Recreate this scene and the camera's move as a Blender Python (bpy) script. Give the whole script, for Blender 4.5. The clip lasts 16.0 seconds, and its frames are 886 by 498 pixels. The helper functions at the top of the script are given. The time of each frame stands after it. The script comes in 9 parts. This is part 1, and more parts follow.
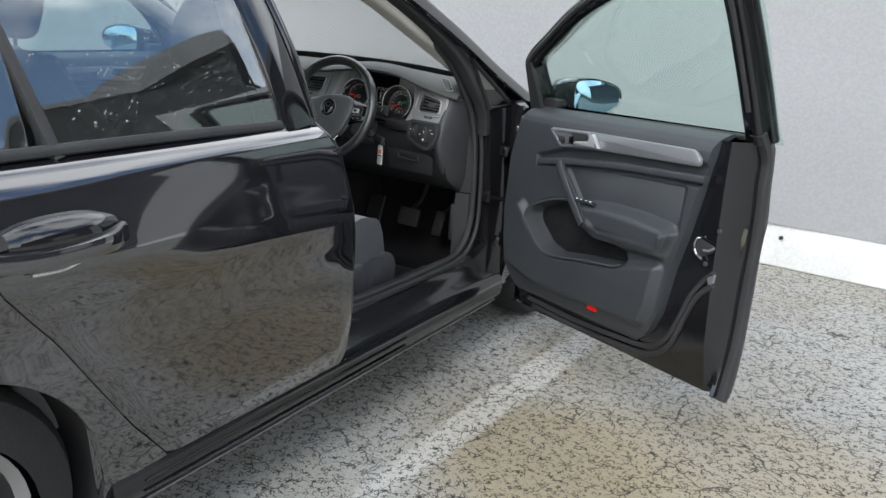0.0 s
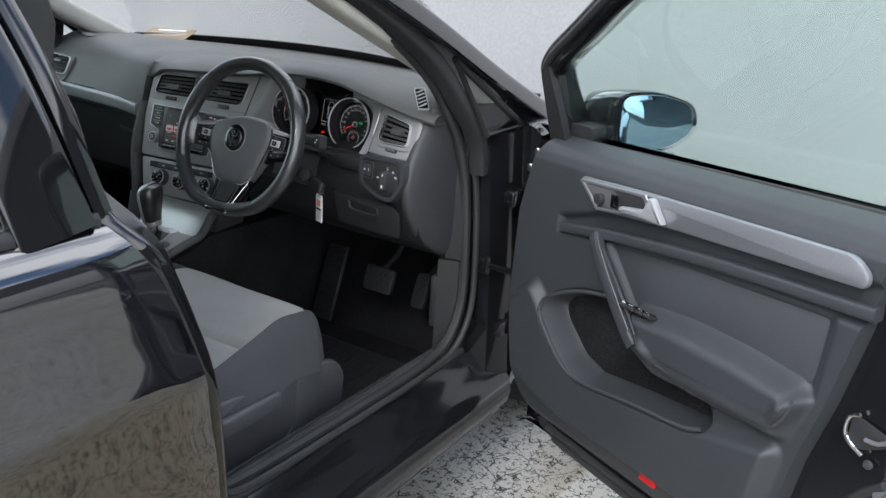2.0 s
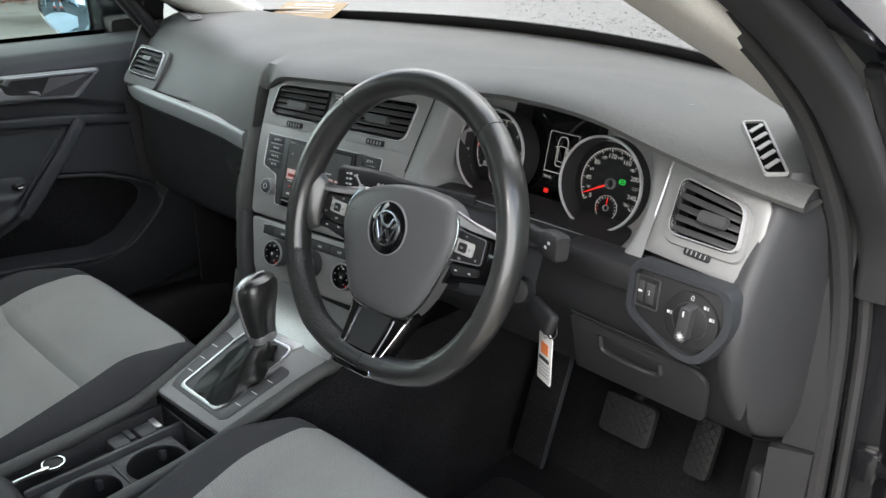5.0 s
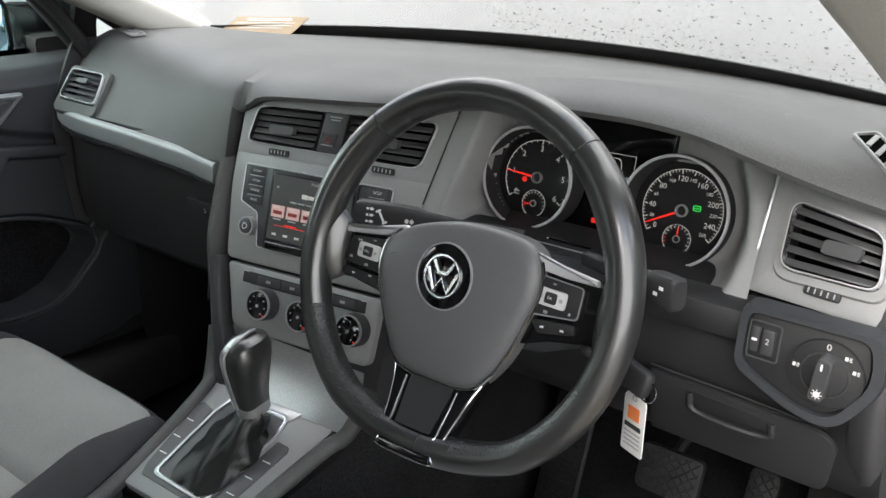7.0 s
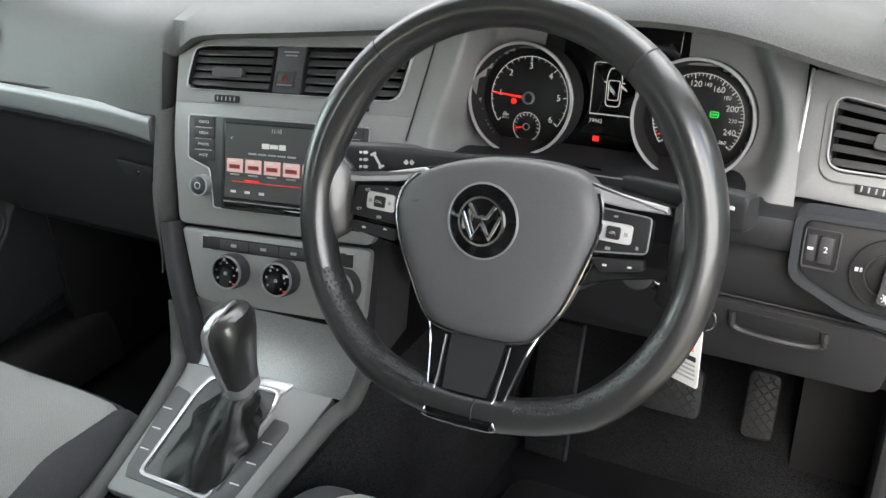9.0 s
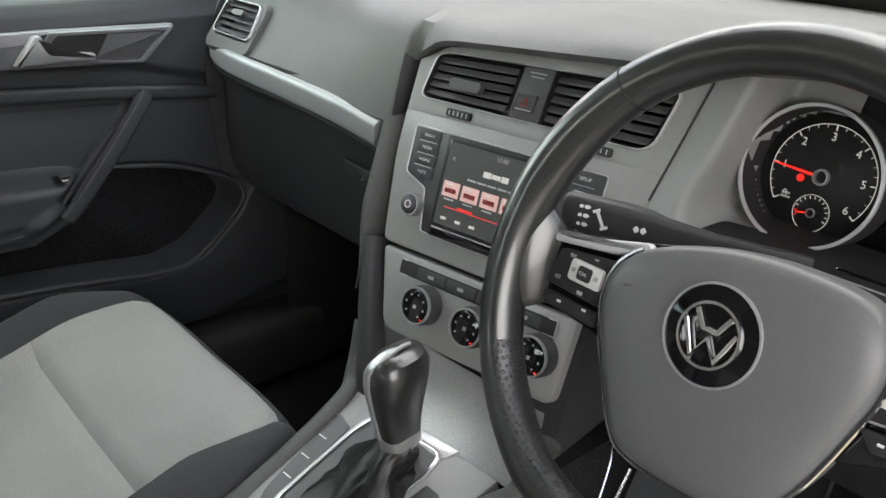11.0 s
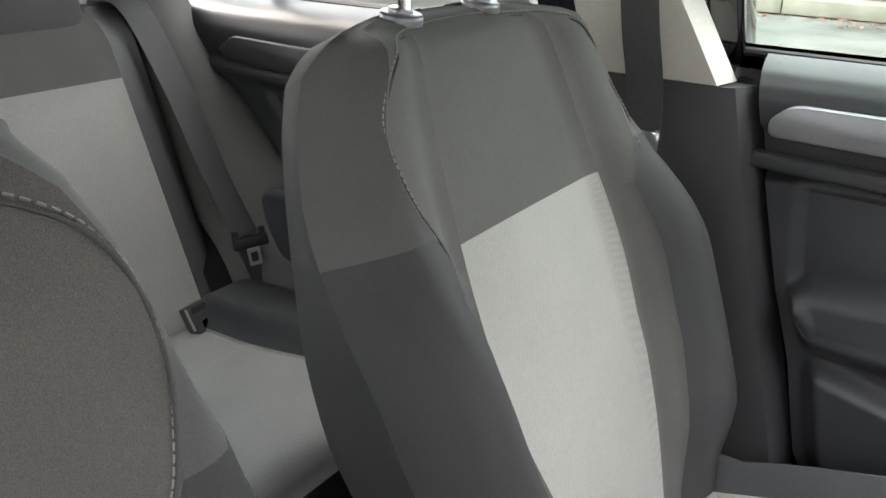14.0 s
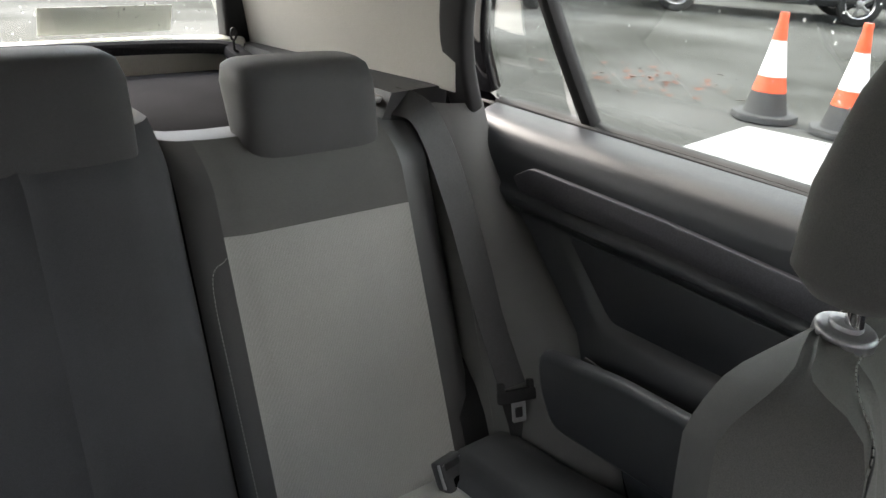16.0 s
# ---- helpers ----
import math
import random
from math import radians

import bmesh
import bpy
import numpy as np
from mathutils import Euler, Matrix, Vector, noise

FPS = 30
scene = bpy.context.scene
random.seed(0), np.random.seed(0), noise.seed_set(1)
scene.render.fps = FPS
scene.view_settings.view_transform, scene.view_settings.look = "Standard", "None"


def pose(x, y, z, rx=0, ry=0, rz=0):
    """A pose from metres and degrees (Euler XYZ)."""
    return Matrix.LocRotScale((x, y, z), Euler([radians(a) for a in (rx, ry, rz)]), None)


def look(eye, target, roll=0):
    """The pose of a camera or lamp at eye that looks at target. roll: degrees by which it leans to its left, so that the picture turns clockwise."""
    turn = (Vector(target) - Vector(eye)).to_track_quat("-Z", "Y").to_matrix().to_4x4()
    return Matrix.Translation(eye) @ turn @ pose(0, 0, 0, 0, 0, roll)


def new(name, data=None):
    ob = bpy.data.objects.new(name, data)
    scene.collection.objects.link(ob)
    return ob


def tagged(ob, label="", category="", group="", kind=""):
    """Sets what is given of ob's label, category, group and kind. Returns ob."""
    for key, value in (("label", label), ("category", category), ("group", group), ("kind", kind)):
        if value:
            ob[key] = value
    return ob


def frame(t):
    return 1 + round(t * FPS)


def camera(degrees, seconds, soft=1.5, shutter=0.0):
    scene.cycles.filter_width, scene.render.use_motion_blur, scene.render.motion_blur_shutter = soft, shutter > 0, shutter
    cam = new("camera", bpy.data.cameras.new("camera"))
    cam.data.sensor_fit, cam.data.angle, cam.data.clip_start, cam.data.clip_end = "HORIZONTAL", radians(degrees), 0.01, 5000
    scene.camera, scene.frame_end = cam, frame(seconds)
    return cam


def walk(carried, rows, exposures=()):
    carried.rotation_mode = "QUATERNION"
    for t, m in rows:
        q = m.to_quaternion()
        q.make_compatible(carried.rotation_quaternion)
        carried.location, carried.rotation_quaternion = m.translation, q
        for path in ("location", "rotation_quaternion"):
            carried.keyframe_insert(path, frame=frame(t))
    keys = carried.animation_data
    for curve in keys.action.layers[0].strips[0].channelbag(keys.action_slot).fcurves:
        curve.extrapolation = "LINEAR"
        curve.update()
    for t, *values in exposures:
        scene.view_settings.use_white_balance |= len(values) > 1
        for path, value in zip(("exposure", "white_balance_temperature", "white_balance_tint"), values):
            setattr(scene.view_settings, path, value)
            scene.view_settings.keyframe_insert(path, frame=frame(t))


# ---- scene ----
cam = camera(55.4, 16.0)
PATH = [
    (0, (2.153, -0.737, 1.31), (1.221, 0.936, 0.733), 4.8),
    (0.5, (2.102, -0.484, 1.331), (1.151, 1.174, 0.741), 6.0),
    (1, (1.998, -0.227, 1.334), (1.029, 1.422, 0.749), 5.2),
    (1.5, (1.841, 0.039, 1.346), (0.888, 1.677, 0.705), 4.8),
    (2, (1.729, 0.288, 1.327), (0.736, 1.891, 0.661), 3.9),
    (2.5, (1.624, 0.47, 1.323), (0.583, 2.03, 0.628), 3.4),
    (3, (1.441, 0.641, 1.316), (0.385, 2.184, 0.605), 3.2),
    (3.5, (1.284, 0.784, 1.293), (0.204, 2.286, 0.534), 1.9),
    (4, (1.131, 0.907, 1.272), (-0.045, 2.321, 0.486), 1.0),
    (4.5, (1.043, 0.991, 1.264), (-0.192, 2.345, 0.464), 0.5),
    (4.7, (1.034, 0.998, 1.263), (-0.252, 2.315, 0.479), 0.3),
    (6.8, (0.829, 1.048, 1.221), (-0.402, 2.451, 0.504), 0.6),
    (7, (0.784, 1.039, 1.209), (-0.356, 2.514, 0.485), 0.5),
    (7.5, (0.721, 1.012, 1.193), (-0.241, 2.565, 0.379), -0.6),
    (8, (0.679, 1.006, 1.19), (-0.19, 2.594, 0.34), -1.7),
    (8.2, (0.668, 1.018, 1.193), (-0.188, 2.598, 0.315), -2.3),
    (10.3, (0.555, 1.075, 1.173), (-0.47, 2.544, 0.283), -0.4),
    (10.5, (0.548, 1.108, 1.161), (-0.536, 2.538, 0.279), 1.3),
    (11, (0.567, 1.201, 1.15), (-0.801, 2.406, 0.328), 1.6),
    (11.5, (0.6, 1.281, 1.15), (-1.056, 2.12, 0.407), 5.2),
    (12, (0.53, 1.341, 1.133), (-1.274, 1.761, 0.378), 4.5),
    (12.5, (0.437, 1.398, 1.122), (-1.417, 1.405, 0.374), 4.3),
    (13, (0.41, 1.463, 1.124), (-1.364, 0.938, 0.366), 2.4),
    (13.5, (0.384, 1.428, 1.139), (-1.315, 0.708, 0.366), 1.4),
    (14, (0.353, 1.383, 1.15), (-1.181, 0.355, 0.382), 1.4),
    (14.5, (0.317, 1.323, 1.215), (-1.067, 0.088, 0.468), 3.9),
    (15, (0.272, 1.232, 1.249), (-1.058, -0.059, 0.498), 4.0),
    (15.5, (0.254, 1.16, 1.277), (-1.041, -0.163, 0.519), 3.5),
    (16, (0.247, 1.096, 1.299), (-0.972, -0.298, 0.542), 3.9),
]
walk(cam, [(t, look(eye, target, roll)) for t, eye, target, roll in PATH], ((0, 1.12, 6300, 8), (1.5, 1.24, 6150, 9), (2.5, 1.44, 6300, 10), (3.5, 1.68, 6550, 10), (4.5, 2.08, 6650, 10), (7, 2.08, 6750, 10), (7.5, 2.38, 6750, 10), (8, 2.54, 6750, 10), (10.5, 2.58, 6850, 10), (11, 2.5, 6950, 11), (12, 2.38, 7000, 12), (12.5, 2.58, 7050, 12), (13.5, 3.16, 7050, 14), (14.5, 3.38, 7050, 14), (15, 3.3, 7050, 14), (16, 2.86, 7050, 13)))

# ---- world and light ----
SUN_AZ, SUN_EL = 172, 42
world = bpy.data.worlds.new("overcast_sky")
scene.world = world
world.use_nodes = True
wn, wl = world.node_tree.nodes, world.node_tree.links
sky = wn.new("ShaderNodeTexSky")
sky.sky_type, sky.sun_disc = "NISHITA", False
sky.sun_elevation, sky.sun_rotation = radians(SUN_EL), radians(SUN_AZ)
wco = wn.new("ShaderNodeTexCoord")
wnoise = wn.new("ShaderNodeTexNoise")
wnoise.inputs["Scale"].default_value, wnoise.inputs["Detail"].default_value = 2.2, 6
wramp = wn.new("ShaderNodeValToRGB")
wramp.color_ramp.elements[0].position, wramp.color_ramp.elements[1].position = 0.40, 0.56
wmix = wn.new("ShaderNodeMixRGB")
wmix.inputs[2].default_value = (9.5, 9.6, 9.8, 1)
wl.new(wco.outputs["Generated"], wnoise.inputs["Vector"])
wl.new(wnoise.outputs["Fac"], wramp.inputs["Fac"])
wl.new(wramp.outputs["Color"], wmix.inputs[0])
wl.new(sky.outputs["Color"], wmix.inputs[1])
wl.new(wmix.outputs["Color"], wn["Background"].inputs["Color"])
wn["Background"].inputs["Strength"].default_value = 0.13
sun = new("sun", bpy.data.lights.new("sun", "SUN"))
sun.data.energy, sun.data.angle, sun.data.color = 0.9, radians(24), (1, 0.96, 0.91)
sun.matrix_world = look((20 * math.sin(radians(SUN_AZ)), 20 * math.cos(radians(SUN_AZ)), 20 * math.tan(radians(SUN_EL))), (0, 0, 0))

# ---- building helpers ----
ORIGIN = {}


def thing(name, loc, label, category, group=""):
    ob = new(name)
    ob.empty_display_size = 0.1
    ob.location = loc
    ORIGIN[ob] = Vector(loc)
    return tagged(ob, label, category, group)


def part(name, geo, material, parent=None, label="", sharp=38, shadow=True):
    """One mesh object from a bmesh or (vertices, faces), its origin at its middle, under a parent."""
    mesh = bpy.data.meshes.new(name)
    if isinstance(geo, tuple):
        bm = bmesh.new()
        tmp = bpy.data.meshes.new("tmp")
        tmp.from_pydata([tuple(v) for v in geo[0]], [], [tuple(f) for f in geo[1]])
        bm.from_mesh(tmp)
        bpy.data.meshes.remove(tmp)
    else:
        bm = geo
    bmesh.ops.recalc_face_normals(bm, faces=bm.faces) if len(bm.faces) < 30000 else None
    lo = [min(v.co[k] for v in bm.verts) for k in range(3)]
    hi = [max(v.co[k] for v in bm.verts) for k in range(3)]
    c = Vector([(a + b) / 2 for a, b in zip(lo, hi)])
    bmesh.ops.translate(bm, verts=bm.verts, vec=-c)
    for f in bm.faces:
        f.smooth = True
    for e in bm.edges:
        e.smooth = e.calc_face_angle(0) < radians(sharp)
    bm.to_mesh(mesh)
    bm.free()
    mesh.materials.append(material)
    ob = new(name, mesh)
    ORIGIN[ob] = c
    ob.location = c - (ORIGIN[parent] if parent else Vector())
    ob.parent = parent
    if label:
        tagged(ob, label)
    if not shadow:
        ob.visible_shadow = False
    return ob


def axes(origin, u, v):
    """The matrix whose x runs along u, y along v and z out of the face."""
    u, v = Vector(u).normalized(), Vector(v)
    w = u.cross(v).normalized()
    v = w.cross(u)
    m = Matrix((u, v, w)).transposed().to_4x4()
    m.translation = origin
    return m


def joined(*bms):
    out = bms[0]
    for b in bms[1:]:
        tmp = bpy.data.meshes.new("tmp")
        b.to_mesh(tmp)
        out.from_mesh(tmp)
        bpy.data.meshes.remove(tmp)
        b.free()
    return out


def rbox(c, s, r=0.008, seg=2, m=None):
    """A box with rounded edges: centre, size, radius, and a matrix after that."""
    bm = bmesh.new()
    bmesh.ops.create_cube(bm, size=1)
    bmesh.ops.scale(bm, vec=s, verts=bm.verts)
    r = min(r, min(s) * 0.48)
    if r > 0:
        bmesh.ops.bevel(bm, geom=bm.edges[:], offset=r, segments=seg, profile=0.5, affect="EDGES")
    bmesh.ops.translate(bm, verts=bm.verts, vec=c)
    if m is not None:
        bmesh.ops.transform(bm, matrix=m, verts=bm.verts)
    return bm


def rounded(poly, r, seg=4):
    """A polygon with its corners rounded; r may be one radius or one for each corner."""
    n, out = len(poly), []
    for i in range(n):
        p, a, b = Vector(poly[i]), Vector(poly[i - 1]), Vector(poly[(i + 1) % n])
        rr = r[i] if isinstance(r, (list, tuple)) else r
        da, db = (a - p), (b - p)
        k = min(rr, da.length * 0.48, db.length * 0.48)
        s, e = p + da.normalized() * k, p + db.normalized() * k
        if k < 1e-5:
            out.append(tuple(p))
            continue
        for j in range(seg + 1):
            t = j / seg
            out.append(tuple((1 - t) ** 2 * s + 2 * t * (1 - t) * p + t * t * e))
    return out


def rect(w, h, r=0.0, seg=4, cx=0, cy=0):
    return rounded([(cx - w / 2, cy - h / 2), (cx + w / 2, cy - h / 2), (cx + w / 2, cy + h / 2), (cx - w / 2, cy + h / 2)], r, seg)


def disc(r, n=32, cx=0, cy=0):
    return [(cx + r * math.cos(2 * math.pi * i / n), cy + r * math.sin(2 * math.pi * i / n)) for i in range(n)]


def plate(poly, depth, m, bevel=0.002, seg=2, base=0.0):
    """A polygon thickened from base to base + depth along the matrix's z, its front edge rounded."""
    n = len(poly)
    cx, cy = sum(p[0] for p in poly) / n, sum(p[1] for p in poly) / n
    area = sum(poly[i - 1][0] * poly[i][1] - poly[i][0] * poly[i - 1][1] for i in range(n))
    sg = 1 if area > 0 else -1

    def inset(d):
        out = []
        for i in range(n):
            a, p, b = Vector(poly[i - 1]), Vector(poly[i]), Vector(poly[(i + 1) % n])
            t = ((p - a).normalized() + (b - p).normalized())
            t = t.normalized() if t.length > 1e-9 else Vector((1, 0))
            out.append(p + sg * d * Vector((-t.y, t.x)))
        return out
    rings = [[(p[0], p[1], base) for p in poly]]
    if bevel > 0:
        for k in range(seg + 1):
            a = k / seg * math.pi / 2
            q = inset(bevel * (1 - math.cos(a)))
            rings.append([(p[0], p[1], base + depth - bevel + bevel * math.sin(a)) for p in q])
    else:
        rings.append([(p[0], p[1], base + depth) for p in poly])
    return loft([[m @ Vector(p) for p in r] for r in rings])


def loft(rings, wrap=True, cap=True):
    """A skin over rings of as many points each."""
    bm = bmesh.new()
    vs = [[bm.verts.new(p) for p in r] for r in rings]
    n = len(vs[0])
    for a, b in zip(vs, vs[1:]):
        for j in range(n if wrap else n - 1):
            k = (j + 1) % n
            bm.faces.new((a[j], a[k], b[k], b[j]))
    if cap and wrap:
        bm.faces.new(vs[0][::-1])
        bm.faces.new(vs[-1])
    return bm


def resample(poly, n):
    pts = [Vector(p) for p in poly]
    pts.append(pts[0])
    cum = [0]
    for a, b in zip(pts, pts[1:]):
        cum.append(cum[-1] + (b - a).length)
    out, k = [], 0
    for i in range(n):
        s = cum[-1] * i / n
        while cum[k + 1] < s:
            k += 1
        t = (s - cum[k]) / max(cum[k + 1] - cum[k], 1e-9)
        out.append(pts[k].lerp(pts[k + 1], t))
    return out


def bezel(outer, inner, depth, m, base=0.0, bev=0.0015):
    """A frame between two outlines with as many points each."""
    rings = []
    for ring, z in ((outer, base), (outer, base + depth - bev), ([Vector(o).lerp(Vector(i), 0.15) for o, i in zip(outer, inner)], base + depth),
                    ([Vector(o).lerp(Vector(i), 0.85) for o, i in zip(outer, inner)], base + depth), (inner, base + depth - bev), (inner, base)):
        rings.append([m @ Vector((p[0], p[1], z)) for p in ring])
    return loft(rings + [rings[0]], cap=False)


def smooth_path(pts, n=6, closed=False):
    """A Catmull-Rom line through points."""
    p = [Vector(q) for q in pts]
    out, c = [], len(p)
    for i in range(c if closed else c - 1):
        a, b = p[i], p[(i + 1) % c]
        z = p[i - 1] if (closed or i > 0) else a * 2 - b
        d = p[(i + 2) % c] if (closed or i + 2 < c) else b * 2 - a
        for k in range(n):
            t = k / n
            out.append(0.5 * ((2 * a) + (b - z) * t + (2 * z - 5 * a + 4 * b - d) * t * t + (3 * a - z - 3 * b + d) * t ** 3))
    if not closed:
        out.append(p[-1])
    return out


def sweep(path, profile, up=(0, 0, 1), closed=False, scale=None):
    """A profile (side, up) carried along a path, kept upright to up."""
    rings, n = [], len(path)
    for i, p in enumerate(path):
        a = path[i - 1] if (closed or i) else p
        b = path[(i + 1) % n] if (closed or i < n - 1) else p
        t = (Vector(b) - Vector(a)).normalized()
        side = t.cross(Vector(up)).normalized()
        hi = side.cross(t)
        k = scale[i] if scale else 1
        rings.append([Vector(p) + side * u * k + hi * v * k for u, v in profile])
    if closed:
        rings.append(rings[0])
    bm = loft(rings, cap=not closed)
    if closed:
        bmesh.ops.remove_doubles(bm, verts=bm.verts, dist=1e-6)
    return bm


def tube(path, r, seg=10, closed=False, up=(0.13, 0.21, 0.97)):
    rr = r if isinstance(r, (list, tuple)) else None
    return sweep(path, disc(1 if rr else r, seg), up, closed, rr)


def grid(P, wrap=False):
    nv, nu = len(P), len(P[0])
    faces = [(i * nu + j, i * nu + (j + 1) % nu, (i + 1) * nu + (j + 1) % nu, (i + 1) * nu + j)
             for i in range(nv - 1) for j in range(nu if wrap else nu - 1)]
    return [tuple(p) for r in P for p in r], faces


def normals(P, wrap=False):
    P = np.asarray(P, float)
    if wrap:
        du = np.roll(P, -1, 1) - np.roll(P, 1, 1)
    else:
        du = np.gradient(P, axis=1)
    dv = np.gradient(P, axis=0)
    n = np.cross(du, dv)
    return n / np.maximum(np.linalg.norm(n, axis=-1, keepdims=True), 1e-9)


def shell(P, t):
    """A sheet with thickness t against its normals, closed round its border."""
    P = np.asarray(P, float)
    Q = P - normals(P) * t
    nv, nu = P.shape[:2]
    va, fa = grid(P)
    vb, fb = grid(Q)
    o = len(va)
    faces = fa + [tuple(o + k for k in f[::-1]) for f in fb]
    rim = [j for j in range(nu)] + [i * nu + nu - 1 for i in range(1, nv)] + [(nv - 1) * nu + j for j in range(nu - 2, -1, -1)] + [i * nu for i in range(nv - 2, 0, -1)]
    for a, b in zip(rim, rim[1:] + rim[:1]):
        faces.append((b, a, o + a, o + b))
    return va + vb, faces


def split(P, cls, wrap=False, sink=0.004):
    """Cuts a sheet into parts by cls(i, j); the seams between them are sunk."""
    P = np.asarray(P, float)
    N = normals(P, wrap)
    nv, nu = P.shape[:2]
    near = {}
    keys = {}
    for i in range(nv - 1):
        for j in range(nu if wrap else nu - 1):
            k = cls(i, j)
            q = [(i, j), (i, (j + 1) % nu), (i + 1, (j + 1) % nu), (i + 1, j)]
            keys.setdefault(k, []).append(q)
            for v in q:
                near.setdefault(v, set()).add(k)
    out = {}
    for k, quads in keys.items():
        ids, verts, faces = {}, [], []
        for q in quads:
            f = []
            for v in q:
                if v not in ids:
                    ids[v] = len(verts)
                    verts.append(tuple(P[v] - (N[v] * sink if len(near[v]) > 1 else 0)))
                f.append(ids[v])
            faces.append(f)
        out[k] = (verts, faces)
    return out


def inside(poly, Y, Z):
    """Signed distance to a polygon, above zero inside it."""
    d = np.full(Y.shape, 1e9)
    odd = np.zeros(Y.shape, bool)
    for (x1, y1), (x2, y2) in zip(poly, poly[1:] + poly[:1]):
        ex, ey = x2 - x1, y2 - y1
        t = np.clip(((Y - x1) * ex + (Z - y1) * ey) / (ex * ex + ey * ey + 1e-12), 0, 1)
        d = np.minimum(d, np.hypot(Y - x1 - t * ex, Z - y1 - t * ey))
        odd ^= ((y1 > Z) != (y2 > Z)) & (Y < (x2 - x1) * (Z - y1) / (y2 - y1 + 1e-15) + x1)
    return np.where(odd, d, -d)


def step(v, w):
    t = np.clip(v / w * 0.5 + 0.5, 0, 1)
    return t * t * (3 - 2 * t)


def smooth01(v, a, b):
    t_ = min(1.0, max(0.0, (v - a) / (b - a)))
    return t_ * t_ * (3 - 2 * t_)


def text(name, words, size, m, material, parent, mirrored=False, align="CENTER"):
    """Lettering as a thin mesh, upright in the matrix's xy."""
    cu = bpy.data.curves.new(name, "FONT")
    cu.body, cu.size, cu.align_x, cu.align_y = words, size, align, "CENTER"
    tmp = bpy.data.objects.new(name, cu)
    me = bpy.data.meshes.new_from_object(tmp)
    bpy.data.objects.remove(tmp)
    bm = bmesh.new()
    bm.from_mesh(me)
    bpy.data.meshes.remove(me)
    if mirrored:
        bmesh.ops.scale(bm, vec=(-1, 1, 1), verts=bm.verts)
    bmesh.ops.transform(bm, matrix=m, verts=bm.verts)
    return part(name, bm, material, parent)


def bar(name, cx, cy, w, h, m, material, parent, z=0.0006):
    return part(name, plate(rect(w, h, 0, cx=cx, cy=cy), z, m, 0), material, parent)


def at(m, x, y, z=0.0):
    return m @ Matrix.Translation((x, y, z))


# ---- materials ----
def mat(name, colour, rough=0.5, metal=0.0, spot=0.0, spot_scale=6.0, grain=0.0, grain_scale=400.0, bump=0.0, coat=0.0, spec=0.5, dirt=None, sheen=0.0):
    """A surface with broad stains, fine grain and relief, in metres."""
    m = bpy.data.materials.new(name)
    m.use_nodes = True
    nt = m.node_tree
    b = nt.nodes["Principled BSDF"]
    b.inputs["Roughness"].default_value, b.inputs["Metallic"].default_value = rough, metal
    b.inputs["Coat Weight"].default_value = coat
    b.inputs["Coat Roughness"].default_value = 0.03
    b.inputs["Specular IOR Level"].default_value = spec
    b.inputs["Sheen Weight"].default_value = sheen
    co = nt.nodes.new("ShaderNodeTexCoord")

    def noise_node(scale, detail):
        n = nt.nodes.new("ShaderNodeTexNoise")
        n.inputs["Scale"].default_value, n.inputs["Detail"].default_value = scale, detail
        nt.links.new(co.outputs["Object"], n.inputs["Vector"])
        return n
    big, fine = noise_node(spot_scale, 5), noise_node(grain_scale, 2)
    mix = nt.nodes.new("ShaderNodeMixRGB")
    mix.blend_type = "MIX"
    ramp = nt.nodes.new("ShaderNodeMapRange")
    ramp.inputs[1].default_value, ramp.inputs[2].default_value = 0.3, 0.7
    nt.links.new(big.outputs["Fac"], ramp.inputs[0])
    nt.links.new(ramp.outputs[0], mix.inputs[0])
    c = np.array(colour)
    d = np.array(dirt if dirt else c * (1 - spot))
    mix.inputs[1].default_value = (*np.clip(c * (1 + spot * 0.4), 0, 1), 1)
    mix.inputs[2].default_value = (*np.clip(d, 0, 1), 1)
    last = mix
    if grain:
        g = nt.nodes.new("ShaderNodeMixRGB")
        g.blend_type = "MULTIPLY"
        g.inputs[0].default_value = grain
        nt.links.new(mix.outputs[0], g.inputs[1])
        gr = nt.nodes.new("ShaderNodeMapRange")
        gr.inputs[1].default_value, gr.inputs[2].default_value = 0.35, 0.65
        nt.links.new(fine.outputs["Fac"], gr.inputs[0])
        nt.links.new(gr.outputs[0], g.inputs[2])
        last = g
    nt.links.new(last.outputs[0], b.inputs["Base Color"])
    rr = nt.nodes.new("ShaderNodeMapRange")
    rr.inputs[3].default_value, rr.inputs[4].default_value = max(0.02, rough * 0.88), min(1, rough * 1.15)
    nt.links.new(big.outputs["Fac"], rr.inputs[0])
    nt.links.new(rr.outputs[0], b.inputs["Roughness"])
    if bump:
        bp = nt.nodes.new("ShaderNodeBump")
        bp.inputs["Strength"].default_value, bp.inputs["Distance"].default_value = bump, 0.001
        nt.links.new(fine.outputs["Fac"], bp.inputs["Height"])
        nt.links.new(bp.outputs[0], b.inputs["Normal"])
    return m


def glow(name, colour, strength):
    m = bpy.data.materials.new(name)
    m.use_nodes = True
    b = m.node_tree.nodes["Principled BSDF"]
    b.inputs["Base Color"].default_value = (*[c * 0.3 for c in colour], 1)
    b.inputs["Emission Color"].default_value = (*colour, 1)
    b.inputs["Emission Strength"].default_value = strength
    return m


